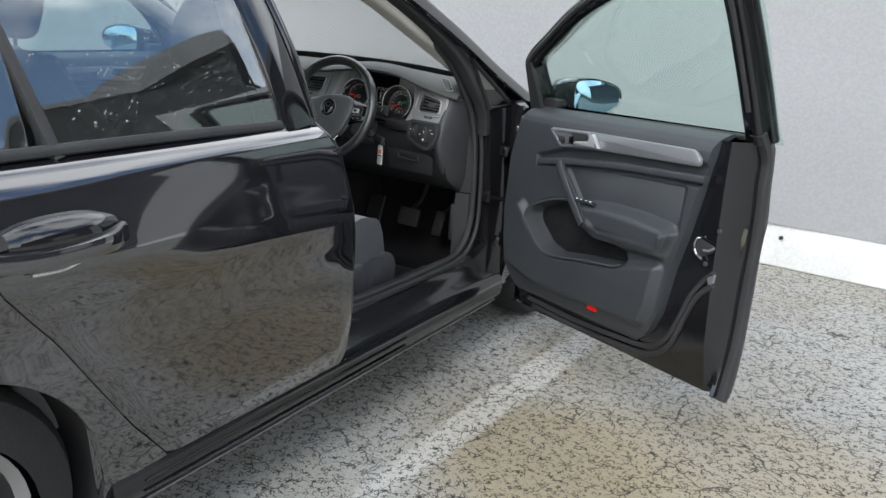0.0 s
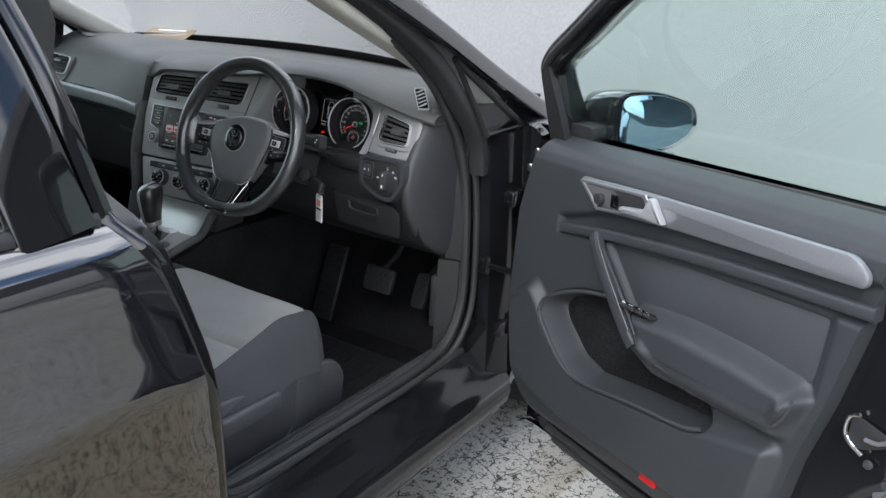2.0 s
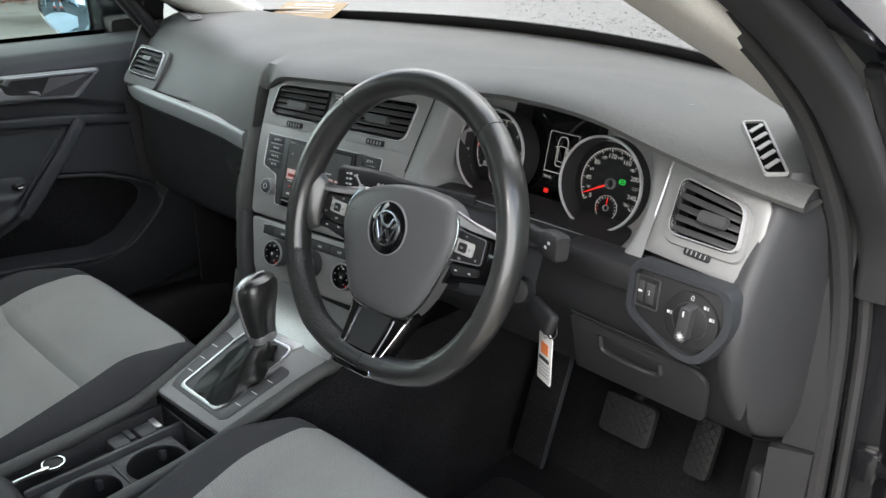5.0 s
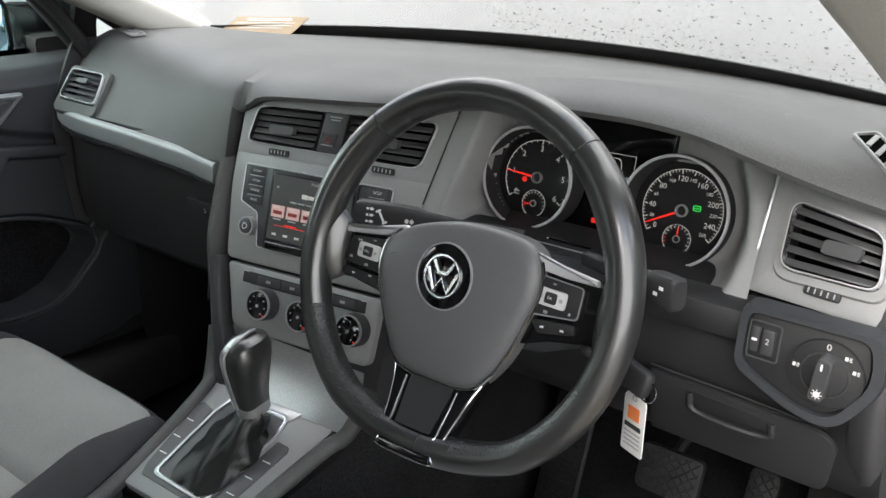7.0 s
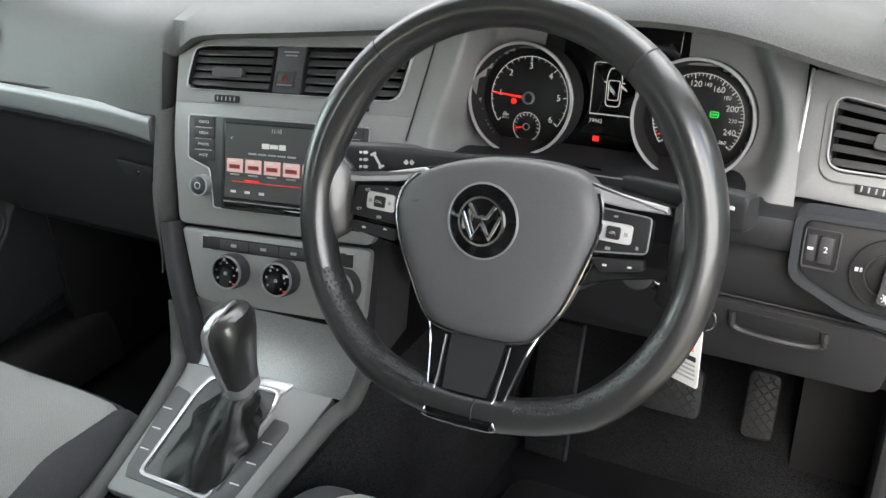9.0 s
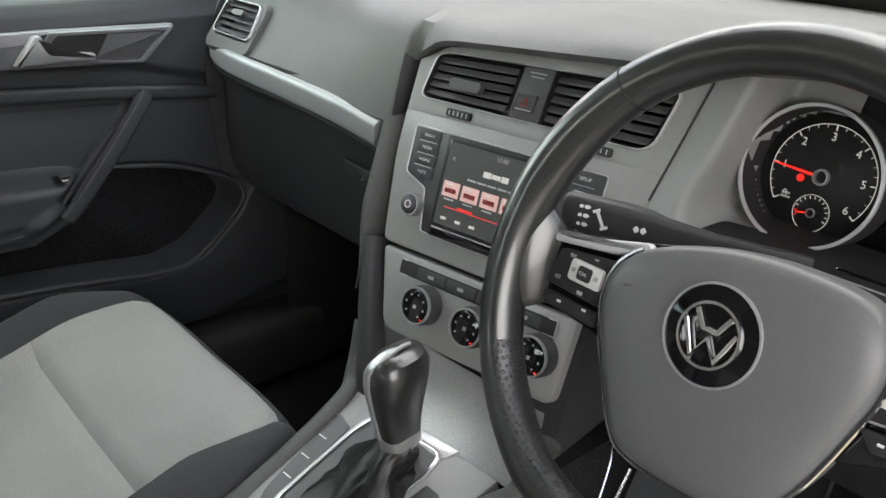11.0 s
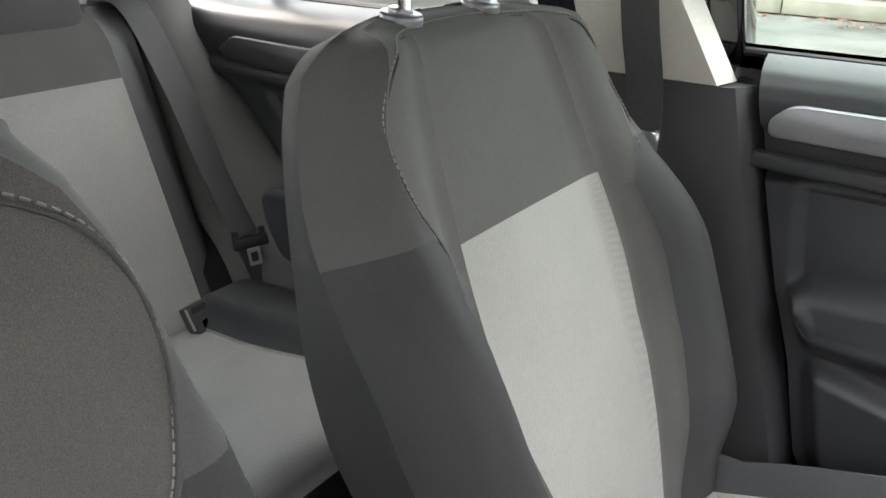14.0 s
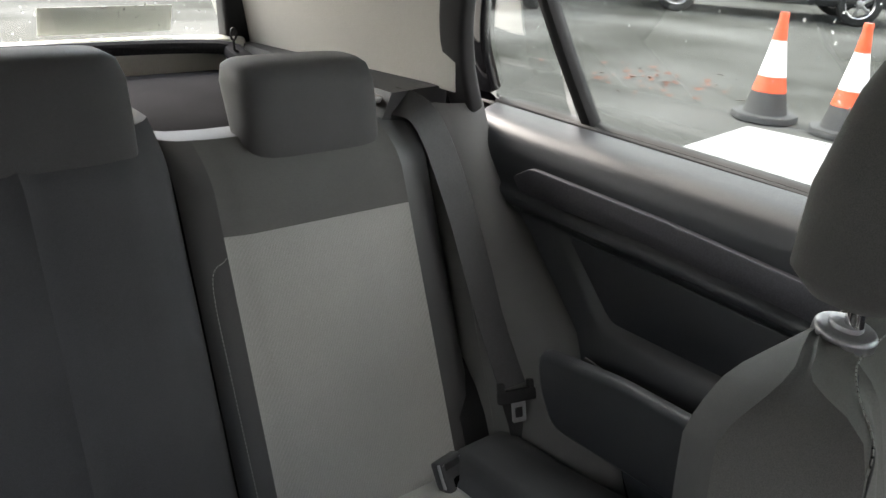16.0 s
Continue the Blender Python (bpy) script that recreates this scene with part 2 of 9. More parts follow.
def pane(name, tint, gloss=1.0):
    """Thin window glass: clear straight through, with a mirror gloss that grows at a slant."""
    m = bpy.data.materials.new(name)
    m.use_nodes = True
    nt = m.node_tree
    nt.nodes.clear()
    out, mixn = nt.nodes.new("ShaderNodeOutputMaterial"), nt.nodes.new("ShaderNodeMixShader")
    clear, shine, fr = nt.nodes.new("ShaderNodeBsdfTransparent"), nt.nodes.new("ShaderNodeBsdfGlossy"), nt.nodes.new("ShaderNodeLayerWeight")
    clear.inputs[0].default_value = (*tint, 1)
    shine.inputs["Roughness"].default_value = 0.005
    power, scaled = nt.nodes.new("ShaderNodeMath"), nt.nodes.new("ShaderNodeMath")
    power.operation, scaled.operation = "POWER", "MULTIPLY_ADD"
    power.inputs[1].default_value = 4.5
    scaled.inputs[1].default_value, scaled.inputs[2].default_value = 0.9 * gloss, 0.045 * gloss
    nt.links.new(fr.outputs["Facing"], power.inputs[0])
    nt.links.new(power.outputs[0], scaled.inputs[0])
    nt.links.new(scaled.outputs[0], mixn.inputs[0])
    nt.links.new(clear.outputs[0], mixn.inputs[1])
    nt.links.new(shine.outputs[0], mixn.inputs[2])
    nt.links.new(mixn.outputs[0], out.inputs[0])
    return m


PAINT = mat("black_paint", (0.006, 0.006, 0.009), 0.05, spot=0.2, coat=1.0)
for key, val in (("IOR", 1.8), ("Coat IOR", 1.75)):
    PAINT.node_tree.nodes["Principled BSDF"].inputs[key].default_value = val
SPOKE = mat("spoke_silver", (0.34, 0.34, 0.35), 0.3, metal=0.25, spot=0.05)
SEALER = mat("black_door_paint", (0.0085, 0.0085, 0.010), 0.16, spot=0.3, coat=0.3, spec=0.5)
RUBBER = mat("seal_rubber", (0.0297, 0.0297, 0.0311), 0.6, spot=0.3, grain=0.3, bump=0.1)
DASH = mat("soft_dash", (0.1003, 0.1015, 0.0991), 0.5, spot=0.08, grain=0.35, grain_scale=900, bump=0.35)
PLASTIC = mat("hard_plastic", (0.0888, 0.0888, 0.0948), 0.48, spot=0.12, grain=0.3, grain_scale=1100, bump=0.3)
PLASTIC_LOW = mat("low_plastic", (0.0562, 0.0562, 0.06), 0.5, spot=0.15, grain=0.3, grain_scale=1100, bump=0.3)
INSERT = mat("door_insert", (0.0572, 0.0616, 0.0682), 0.6, spot=0.1, grain=0.3, grain_scale=1500, bump=0.2)
ARM = mat("padded_vinyl", (0.0494, 0.0517, 0.0575), 0.5, spot=0.1, grain=0.4, grain_scale=700, bump=0.3)
GLOSS = mat("gloss_black", (0.006, 0.006, 0.007), 0.06, spot=0.1, coat=0.6)
MATTE = mat("matte_black", (0.0208, 0.0208, 0.0221), 0.6, spot=0.2)
SILVER = mat("satin_silver", (0.55, 0.55, 0.561), 0.34, metal=0.75, spot=0.08, grain=0.2, grain_scale=600)
STACKGREY = mat("grey_lacquer", (0.315, 0.316, 0.313), 0.48, metal=0.12, spot=0.06, grain=0.07, grain_scale=700)
TITAN = mat("titan_trim", (0.286, 0.286, 0.308), 0.33, metal=0.6, spot=0.08, grain=0.08, grain_scale=500)
CHROME = mat("chrome", (0.75, 0.75, 0.76), 0.12, metal=1.0, spot=0.1)
LEATHER = mat("wheel_leather", (0.024, 0.024, 0.024), 0.30, spot=0.15, coat=0.35, grain=0.15, grain_scale=900, bump=0.06, spec=1.0)
BOOT = mat("gaiter_leather", (0.011, 0.011, 0.011), 0.40, spot=0.3, grain=0.4, grain_scale=500, bump=0.3)
PALE_KEY = mat("pale_key", (0.62, 0.62, 0.61), 0.4)
AIRBAG = mat("airbag_cover", (0.132, 0.132, 0.134), 0.40, spot=0.08, grain=0.14, grain_scale=1200, bump=0.12)
FAB_DARK = mat("dark_cloth", (0.0814, 0.0836, 0.088), 0.85, spot=0.15, grain=0.35, grain_scale=1600, bump=0.2, spec=0.15, sheen=0.05)
FAB_SMOOTH = mat("smooth_bolster_cloth", (0.165, 0.165, 0.162), 0.52, spot=0.12, grain=0.25, grain_scale=1600, bump=0.12, spec=0.5)
FAB_SIDE = mat("dark_bolster_cloth", (0.098, 0.099, 0.101), 0.55, spot=0.12, grain=0.25, grain_scale=1600, bump=0.12, spec=0.5)
FAB_BLACK = mat("black_side_cloth", (0.050, 0.051, 0.054), 0.7, spot=0.12, grain=0.3, grain_scale=1600, bump=0.15, spec=0.3)
FAB_HEAD = mat("headrest_cloth", (0.0946, 0.0946, 0.0957), 0.7, spot=0.12, grain=0.35, grain_scale=1600, bump=0.2, spec=0.3, sheen=0.08)
FAB_MID = mat("charcoal_cloth", (0.1408, 0.1397, 0.1353), 0.85, spot=0.12, grain=0.35, grain_scale=1600, bump=0.2, spec=0.15, sheen=0.05)
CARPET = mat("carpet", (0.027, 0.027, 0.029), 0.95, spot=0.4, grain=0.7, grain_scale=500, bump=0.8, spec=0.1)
BEIGE = mat("pale_pillar_trim", (0.62, 0.60, 0.55), 0.55, spot=0.05, grain=0.2, grain_scale=900, bump=0.2)
HEADLINER = mat("headliner_cloth", (0.55, 0.54, 0.50), 0.9, spot=0.05, grain=0.3, grain_scale=900, bump=0.3)
STRIP = mat("brushed_strip", (0.33, 0.34, 0.345), 0.42, metal=0.30, spot=0.05, grain=0.06, grain_scale=600)
SLAT = mat("louvre_plastic", (0.080, 0.080, 0.082), 0.42, spot=0.1, grain=0.2, grain_scale=900)
RADIO = mat("radio_plastic", (0.060, 0.062, 0.065), 0.40, spot=0.1, grain=0.2, grain_scale=900)
KEYGREY = mat("blank_key_grey", (0.105, 0.105, 0.108), 0.45, spot=0.08, grain=0.2, grain_scale=900)
DIALFACE = mat("dial_face", (0.012, 0.012, 0.0125), 0.35, spot=0.1)
BRIGHT = mat("satin_bright_trim", (0.62, 0.62, 0.63), 0.36, metal=0.35, spot=0.05)
WEBBING = mat("belt_webbing", (0.078, 0.079, 0.082), 0.5, spot=0.2, grain=0.5, grain_scale=900, bump=0.4)
DULL_RED = mat("dull_red_print", (0.22, 0.02, 0.02), 0.5)
STITCH = mat("grey_thread", (0.24, 0.24, 0.235), 0.7, spot=0.2)
WHITE_INK = mat("white_ink", (0.75, 0.75, 0.75), 0.5)
GREY_INK = mat("grey_ink", (0.35, 0.35, 0.36), 0.5)
RED_PAINT = mat("red_reflector", (0.6, 0.012, 0.015), 0.3, spot=0.2)
DIAL_INK = glow("lit_dial_ink", (0.75, 0.75, 0.72), 0.10)
NEEDLE = glow("red_needle", (0.9, 0.03, 0.02), 0.2)
LED_RED = glow("red_lamp", (1.0, 0.03, 0.02), 0.16)
LED_GREEN = glow("green_lamp", (0.03, 0.9, 0.12), 0.14)
SCREEN = mat("screen_glass", (0.03, 0.031, 0.033), 0.10, spot=0.1)
SCREEN_LIT = glow("lit_screen", (0.05, 0.055, 0.055), 0.12)
TILE_LIT = glow("lit_tile", (0.80, 0.52, 0.50), 0.11)
TYRE = mat("tyre_rubber", (0.018, 0.018, 0.018), 0.8, spot=0.3, grain=0.4, grain_scale=200, bump=0.3)
ALLOY = mat("alloy", (0.45, 0.45, 0.46), 0.3, metal=0.9, spot=0.1)
# the dark blue tint carries the colour of reflected sky
MIRROR = mat("mirror_glass", (0.29, 0.42, 0.54), 0.01, metal=1.0)
GLASS = pane("clear_glass", (0.975, 0.985, 0.98))
GLASS_DOOR = pane("green_glass", (0.90, 0.985, 0.955), 1.1)
LINING = mat("door_lining", (0.0437, 0.047, 0.0526), 0.5, spot=0.12, grain=0.3, grain_scale=1100, bump=0.25)
TITAN_DARK = mat("dark_titan_trim", (0.085, 0.085, 0.098), 0.36, metal=0.4, spot=0.08, grain=0.25, grain_scale=500)
REAR_TRIM = mat("rear_door_lining", (0.034, 0.0385, 0.046), 0.40, spot=0.12, grain=0.3, grain_scale=1100, bump=0.25, spec=0.65)
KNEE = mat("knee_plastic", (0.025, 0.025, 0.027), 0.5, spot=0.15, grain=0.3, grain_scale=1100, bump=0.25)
# flat black that stands for the unlit depth of vents and slots
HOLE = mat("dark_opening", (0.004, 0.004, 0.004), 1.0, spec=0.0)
SHELF = mat("shelf_felt", (0.05, 0.05, 0.054), 1.0, spot=0.2, grain=0.5, grain_scale=600, bump=0.3, spec=0.0)
GLASS_SIDE = pane("tinted_glass", (0.86, 0.90, 0.89), 4.0)
GLASS_REAR = pane("rear_glass", (0.96, 0.98, 0.97), 0.8)
TAG = mat("paper_tag", (0.72, 0.71, 0.69), 0.6, spot=0.08)
ORANGE = mat("orange_print", (0.8, 0.22, 0.06), 0.6)
PAPER = mat("tan_card", (0.22, 0.155, 0.085), 0.5, spot=0.15, spot_scale=30)


def woven(name, colour, dark):
    """Pale seat cloth: fine diagonal ribs with a little melange."""
    m = mat(name, colour, 0.85, spot=0.10, grain=0.26, grain_scale=1200, bump=0.2, spec=0.2, sheen=0.2)
    nt = m.node_tree
    b = nt.nodes["Principled BSDF"]
    co = nt.nodes.new("ShaderNodeTexCoord")
    w = nt.nodes.new("ShaderNodeTexWave")
    w.inputs["Scale"].default_value, w.inputs["Distortion"].default_value = 120, 0.8
    w.bands_direction = "DIAGONAL"
    nt.links.new(co.outputs["Object"], w.inputs["Vector"])
    src = b.inputs["Base Color"].links[0].from_socket
    mx = nt.nodes.new("ShaderNodeMixRGB")
    mx.blend_type = "MULTIPLY"
    mx.inputs[0].default_value = dark
    nt.links.new(src, mx.inputs[1])
    nt.links.new(w.outputs["Color"], mx.inputs[2])
    nt.links.new(mx.outputs[0], b.inputs["Base Color"])
    return m


def perforated(name):
    """Black leather with rows of small punched holes."""
    m = mat(name, (0.026, 0.026, 0.026), 0.38, spot=0.1, spec=0.9)
    nt = m.node_tree
    b = nt.nodes["Principled BSDF"]
    co, v, r = nt.nodes.new("ShaderNodeTexCoord"), nt.nodes.new("ShaderNodeTexVoronoi"), nt.nodes.new("ShaderNodeValToRGB")
    v.inputs["Scale"].default_value, v.inputs["Randomness"].default_value = 260, 0.15
    r.color_ramp.elements[0].position, r.color_ramp.elements[1].position = 0.28, 0.40
    nt.links.new(co.outputs["Object"], v.inputs["Vector"])
    nt.links.new(v.outputs["Distance"], r.inputs[0])
    bp = nt.nodes.new("ShaderNodeBump")
    bp.inputs["Strength"].default_value, bp.inputs["Distance"].default_value = 0.9, 0.002
    nt.links.new(r.outputs[0], bp.inputs["Height"])
    nt.links.new(bp.outputs[0], b.inputs["Normal"])
    return m


PERFORATED = perforated("perforated_leather")
FAB_LIGHT = woven("grey_seat_cloth", (0.415, 0.41, 0.392), 0.09)


def concrete():
    """Worn pale concrete screed with short dark cracks, olive-brown damp stains and a pale swept track."""
    m = mat("cracked_concrete", (0.42, 0.415, 0.39), 0.75, spot=0.2, spot_scale=1.1, grain=0.3, grain_scale=160, bump=0.3)
    nt = m.node_tree
    b = nt.nodes["Principled BSDF"]
    co = nt.nodes.new("ShaderNodeTexCoord")

    def noise_of(scale, detail, rough=0.55):
        n = nt.nodes.new("ShaderNodeTexNoise")
        n.inputs["Scale"].default_value, n.inputs["Detail"].default_value, n.inputs["Roughness"].default_value = scale, detail, rough
        nt.links.new(co.outputs["Object"], n.inputs["Vector"])
        return n

    def ranged(socket, lo, hi, a=0.0, z=1.0):
        r = nt.nodes.new("ShaderNodeMapRange")
        r.inputs[1].default_value, r.inputs[2].default_value, r.inputs[3].default_value, r.inputs[4].default_value = lo, hi, a, z
        nt.links.new(socket, r.inputs[0])
        return r.outputs[0]

    def blend(kind, fac, first, second):
        x = nt.nodes.new("ShaderNodeMixRGB")
        x.blend_type = kind
        for k, v in enumerate((fac, first, second)):
            if isinstance(v, (int, float)):
                x.inputs[k].default_value = v
            elif isinstance(v, tuple):
                x.inputs[k].default_value = (*v, 1)
            else:
                nt.links.new(v, x.inputs[k])
        return x.outputs[0]

    def spot_at(x, y, rx, ry, turn):
        mp = nt.nodes.new("ShaderNodeMapping")
        mp.vector_type = "TEXTURE"
        mp.inputs["Location"].default_value, mp.inputs["Rotation"].default_value, mp.inputs["Scale"].default_value = (x - 3.45, y + 1.1, 0), (0, 0, turn), (rx, ry, 1)
        nt.links.new(warped, mp.inputs["Vector"])
        g = nt.nodes.new("ShaderNodeTexGradient")
        g.gradient_type = "SPHERICAL"
        nt.links.new(mp.outputs[0], g.inputs[0])
        return g.outputs["Fac"]
    warp = noise_of(13, 3)
    warped = blend("ADD", 0.035, co.outputs["Object"], warp.outputs["Color"])
    last = b.inputs["Base Color"].links[0].from_socket
    # stains
    last = blend("MIX", ranged(noise_of(1.3, 6, 0.65).outputs["Fac"], 0.42, 0.68, 0, 0.75), last, (0.30, 0.27, 0.21))
    for x, y, rx, ry, turn, k in STAINS:
        last = blend("MIX", ranged(spot_at(x, y, rx, ry, turn), 0.0, 0.5, 0, k), last, (0.27, 0.225, 0.14))
    x, y, rx, ry, turn = TRACK
    last = blend("MIX", ranged(spot_at(x, y, rx, ry, turn), 0.0, 0.25, 0, 0.5), last, (0.58, 0.57, 0.54))
    # cracks in three sizes, broken up by noise
    heights = []
    for scale, width, lo, hi, amount, cut in ((9, 0.022, 0.50, 0.56, 0.85, 3.6), (38, 0.080, 0.52, 0.57, 0.95, 21), (90, 0.15, 0.50, 0.56, 0.95, 46)):
        v = nt.nodes.new("ShaderNodeTexVoronoi")
        v.feature = "DISTANCE_TO_EDGE"
        v.inputs["Scale"].default_value = scale
        nt.links.new(warped, v.inputs["Vector"])
        line = ranged(v.outputs["Distance"], width * 0.3, width, 0.04, 1.0)
        last = blend("MULTIPLY", ranged(noise_of(cut, 4).outputs["Fac"], lo, hi, 0.0, amount), last, line)
        heights.append(line)
    bp = nt.nodes.new("ShaderNodeBump")
    bp.inputs["Strength"].default_value, bp.inputs["Distance"].default_value = 0.5, 0.004
    nt.links.new(heights[1], bp.inputs["Height"])
    nt.links.new(bp.outputs[0], b.inputs["Normal"])
    nt.links.new(last, b.inputs["Base Color"])
    return m


STAINS = ((1.40, 1.43, 0.50, 0.55, 0.5, 0.8), (1.88, 1.78, 0.6, 0.5, 0.2, 0.55), (1.22, 2.22, 0.35, 0.4, 0.0, 0.45), (1.78, 1.28, 0.5, 0.4, 0.0, 0.45))
TRACK = (1.11, 1.88, 0.075, 1.2, -0.04)
CONCRETE = concrete()
TARMAC = mat("wet_tarmac", (0.16, 0.16, 0.155), 1.0, spec=0.0, spot=0.45, spot_scale=0.5, grain=0.5, grain_scale=120, bump=0.5, dirt=(0.055, 0.057, 0.05))
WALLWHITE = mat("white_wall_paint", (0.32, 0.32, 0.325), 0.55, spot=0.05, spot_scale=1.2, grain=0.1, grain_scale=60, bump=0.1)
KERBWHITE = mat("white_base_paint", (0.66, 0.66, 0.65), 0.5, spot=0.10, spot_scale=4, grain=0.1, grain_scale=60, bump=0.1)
CLADDING = mat("grey_cladding", (0.11, 0.11, 0.112), 0.55, spot=0.2, spot_scale=1)
ROOFGREY = mat("roof_sheet", (0.20, 0.20, 0.205), 0.5, spot=0.2, spot_scale=1)
BLOCKWALL = mat("old_block_wall", (0.26, 0.23, 0.19), 0.85, spot=0.35, spot_scale=2, grain=0.4, grain_scale=80, bump=0.5)
COPING = mat("stone_ledge", (0.22, 0.205, 0.165), 0.85, spot=0.3, spot_scale=3, grain=0.3, grain_scale=80, bump=0.4)
LEAF = mat("dead_leaf", (0.16, 0.055, 0.03), 0.7, spot=0.5, spot_scale=3)
CONE_ORANGE = mat("cone_orange", (0.75, 0.10, 0.03), 0.4, spot=0.15, spot_scale=12)
CONE_WHITE = mat("cone_white", (0.78, 0.77, 0.75), 0.4, spot=0.12, spot_scale=12)
CONE_BASE = mat("cone_rubber", (0.05, 0.05, 0.052), 0.7, spot=0.3)
BODY_WHITE = mat("white_car_paint", (0.75, 0.75, 0.76), 0.15, coat=1.0, spot=0.03)
LAMP_RED = mat("tail_lamp", (0.5, 0.01, 0.012), 0.15, coat=0.6)
GROUNDPAINT = mat("white_ground_board", (0.42, 0.42, 0.415), 0.5, spot=0.12, spot_scale=3, grain=0.2, grain_scale=50)

# ---- surroundings ----
def sheet(name, x0, x1, y0, y1, z, material, n=24, amp=0.0, label="", kind="structure"):
    P = [[(x0 + (x1 - x0) * j / n, y0 + (y1 - y0) * i / n, z + amp * noise.noise((j * 0.7, i * 0.7, 3))) for j in range(n + 1)] for i in range(n + 1)]
    return tagged(part(name, grid(P), material), label, kind=kind)


tagged(part("ground", grid([[(-400 + 800 * j / 8, -400 + 800 * i / 8, -0.012) for j in range(9)] for i in range(9)]), TARMAC), "dark damp tarmac yard reaching to the horizon", "ground", kind="structure")
sheet("pavement", -2.6, 9.5, -6.5, 4.3, 0.0, CONCRETE, label="pale cracked concrete apron under the car")
tagged(part("pavement_edge", rbox((3.45, 4.3, -0.02), (12.1, 0.1, 0.036), 0.005), CONCRETE), "concrete lip along the white wall", kind="structure")


def wall_sheet():
    P = []
    for i in range(25):
        z = 0.24 + 2.5 * i / 24
        P.append([(-6.6 + 11.4 * j / 120, 4.26 + 0.012 * noise.noise((j * 0.16, i * 0.15, 1)) + 0.006 * math.sin(j * 0.5 + i * 0.1), z) for j in range(121)])
    return shell(P, -0.12)


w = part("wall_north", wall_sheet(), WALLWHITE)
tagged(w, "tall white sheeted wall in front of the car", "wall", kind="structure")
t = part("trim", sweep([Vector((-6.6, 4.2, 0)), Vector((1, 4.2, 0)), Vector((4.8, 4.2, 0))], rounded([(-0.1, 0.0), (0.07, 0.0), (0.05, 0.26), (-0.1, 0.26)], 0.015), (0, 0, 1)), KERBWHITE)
tagged(t, "white painted plinth along the foot of the wall", kind="structure")
part("drain_hole", plate(disc(0.012, 14), 0.004, axes((1.57, 4.1335, 0.17), (1, 0, 0), (0, 0.07, 0.99)), 0.001), MATTE, t, "small dark hole")


def far_building():
    b = thing("warehouse", (16, 13, 0), "grey shed with horizontally ribbed cladding", "building")
    c, u, v = Vector((8.96, 11.12, 0)), Vector((0.76, -0.65, 0)), Vector((0.65, 0.76, 0))
    up = Vector((0, 0, 1))
    spot = lambda i, j, z: c + u * i + v * j + up * z
    part("wall", loft([[spot(i, j, z) for i, j in ((0, 0), (22, 0), (22, 14), (0, 14))] for z in (0, 7.5)]), CLADDING, b)
    verts, faces = [], []
    for k in range(82):
        z = 0.15 + 0.088 * k
        for i0, j0, i1, j1 in ((-0.03, -0.03, 22, -0.03), (-0.03, 14, -0.03, -0.03)):
            o = len(verts)
            out_ = (v if j0 == j1 else u) * -0.03
            verts += [tuple(p) for p in (spot(i0, j0, z), spot(i1, j1, z), spot(i0, j0, z + 0.036) + out_, spot(i1, j1, z + 0.036) + out_, spot(i0, j0, z + 0.050), spot(i1, j1, z + 0.050))]
            faces += [(o, o + 1, o + 3, o + 2), (o + 2, o + 3, o + 5, o + 4)]
    tagged(part("cladding_rib", (verts, faces), ROOFGREY, b), kind="stuff")
    part("roof", loft([[spot(i, j, z) for i, j in ((-0.3, -0.3), (22.3, -0.3), (22.3, 14.3), (-0.3, 14.3))] for z in (7.5, 8.0)]), ROOFGREY, b)
    part("door", rbox((0, 0, 1.7), (3.4, 0.08, 3.4), 0.02, 2, Matrix.Translation(spot(6, -0.06, 0)) @ Matrix.Rotation(math.atan2(u.y, u.x), 4, "Z")), WALLWHITE, b, "pale roller door")


far_building()


def boundary():
    for i in range(10):
        y = -1.8 + i * 1.5
        b = thing("concrete_wall_panel", (-10.6, y, 0), "weathered block wall panel with stone ledge", "wall", "boundary wall panels")
        part("panel", rbox((-10.75, y, 0.75), (0.2, 1.48, 1.5), 0.015), BLOCKWALL, b)
        for k in range(3):
            part("plank", rbox((-10.63, y, 0.45 + 0.42 * k), (0.05, 1.49, 0.36), 0.012), BLOCKWALL, b)
        part("ledge", rbox((-10.4, y, 0.09), (0.5, 1.49, 0.18), 0.02), COPING, b)
    rnd = random.Random(4)
    verts, faces = [], []
    for k in range(730):
        if k < 650:
            x, y = -10.1 + abs(rnd.gauss(0, 0.35)), rnd.uniform(-2, 9)
            z = 0.0 if x > -10.14 else 0.185
        else:
            x, y, z = rnd.gauss(-5.85, 0.35), rnd.gauss(-3.3, 0.4), 0.0
        a, s = rnd.uniform(0, 6.3), rnd.uniform(0.02, 0.05)
        o = len(verts)
        for q, (u, v) in enumerate(((-1, 0), (0, -0.5), (1.1, 0), (0, 0.5))):
            verts.append((x + s * (u * math.cos(a) - v * math.sin(a)), y + s * (u * math.sin(a) + v * math.cos(a)), z + 0.003 + rnd.uniform(0, 0.02)))
        faces.append((o, o + 1, o + 2, o + 3))
    tagged(part("fallen_leaves", (verts, faces), LEAF), "red-brown dead leaves scattered on the tarmac", "leaves", kind="stuff")


boundary()


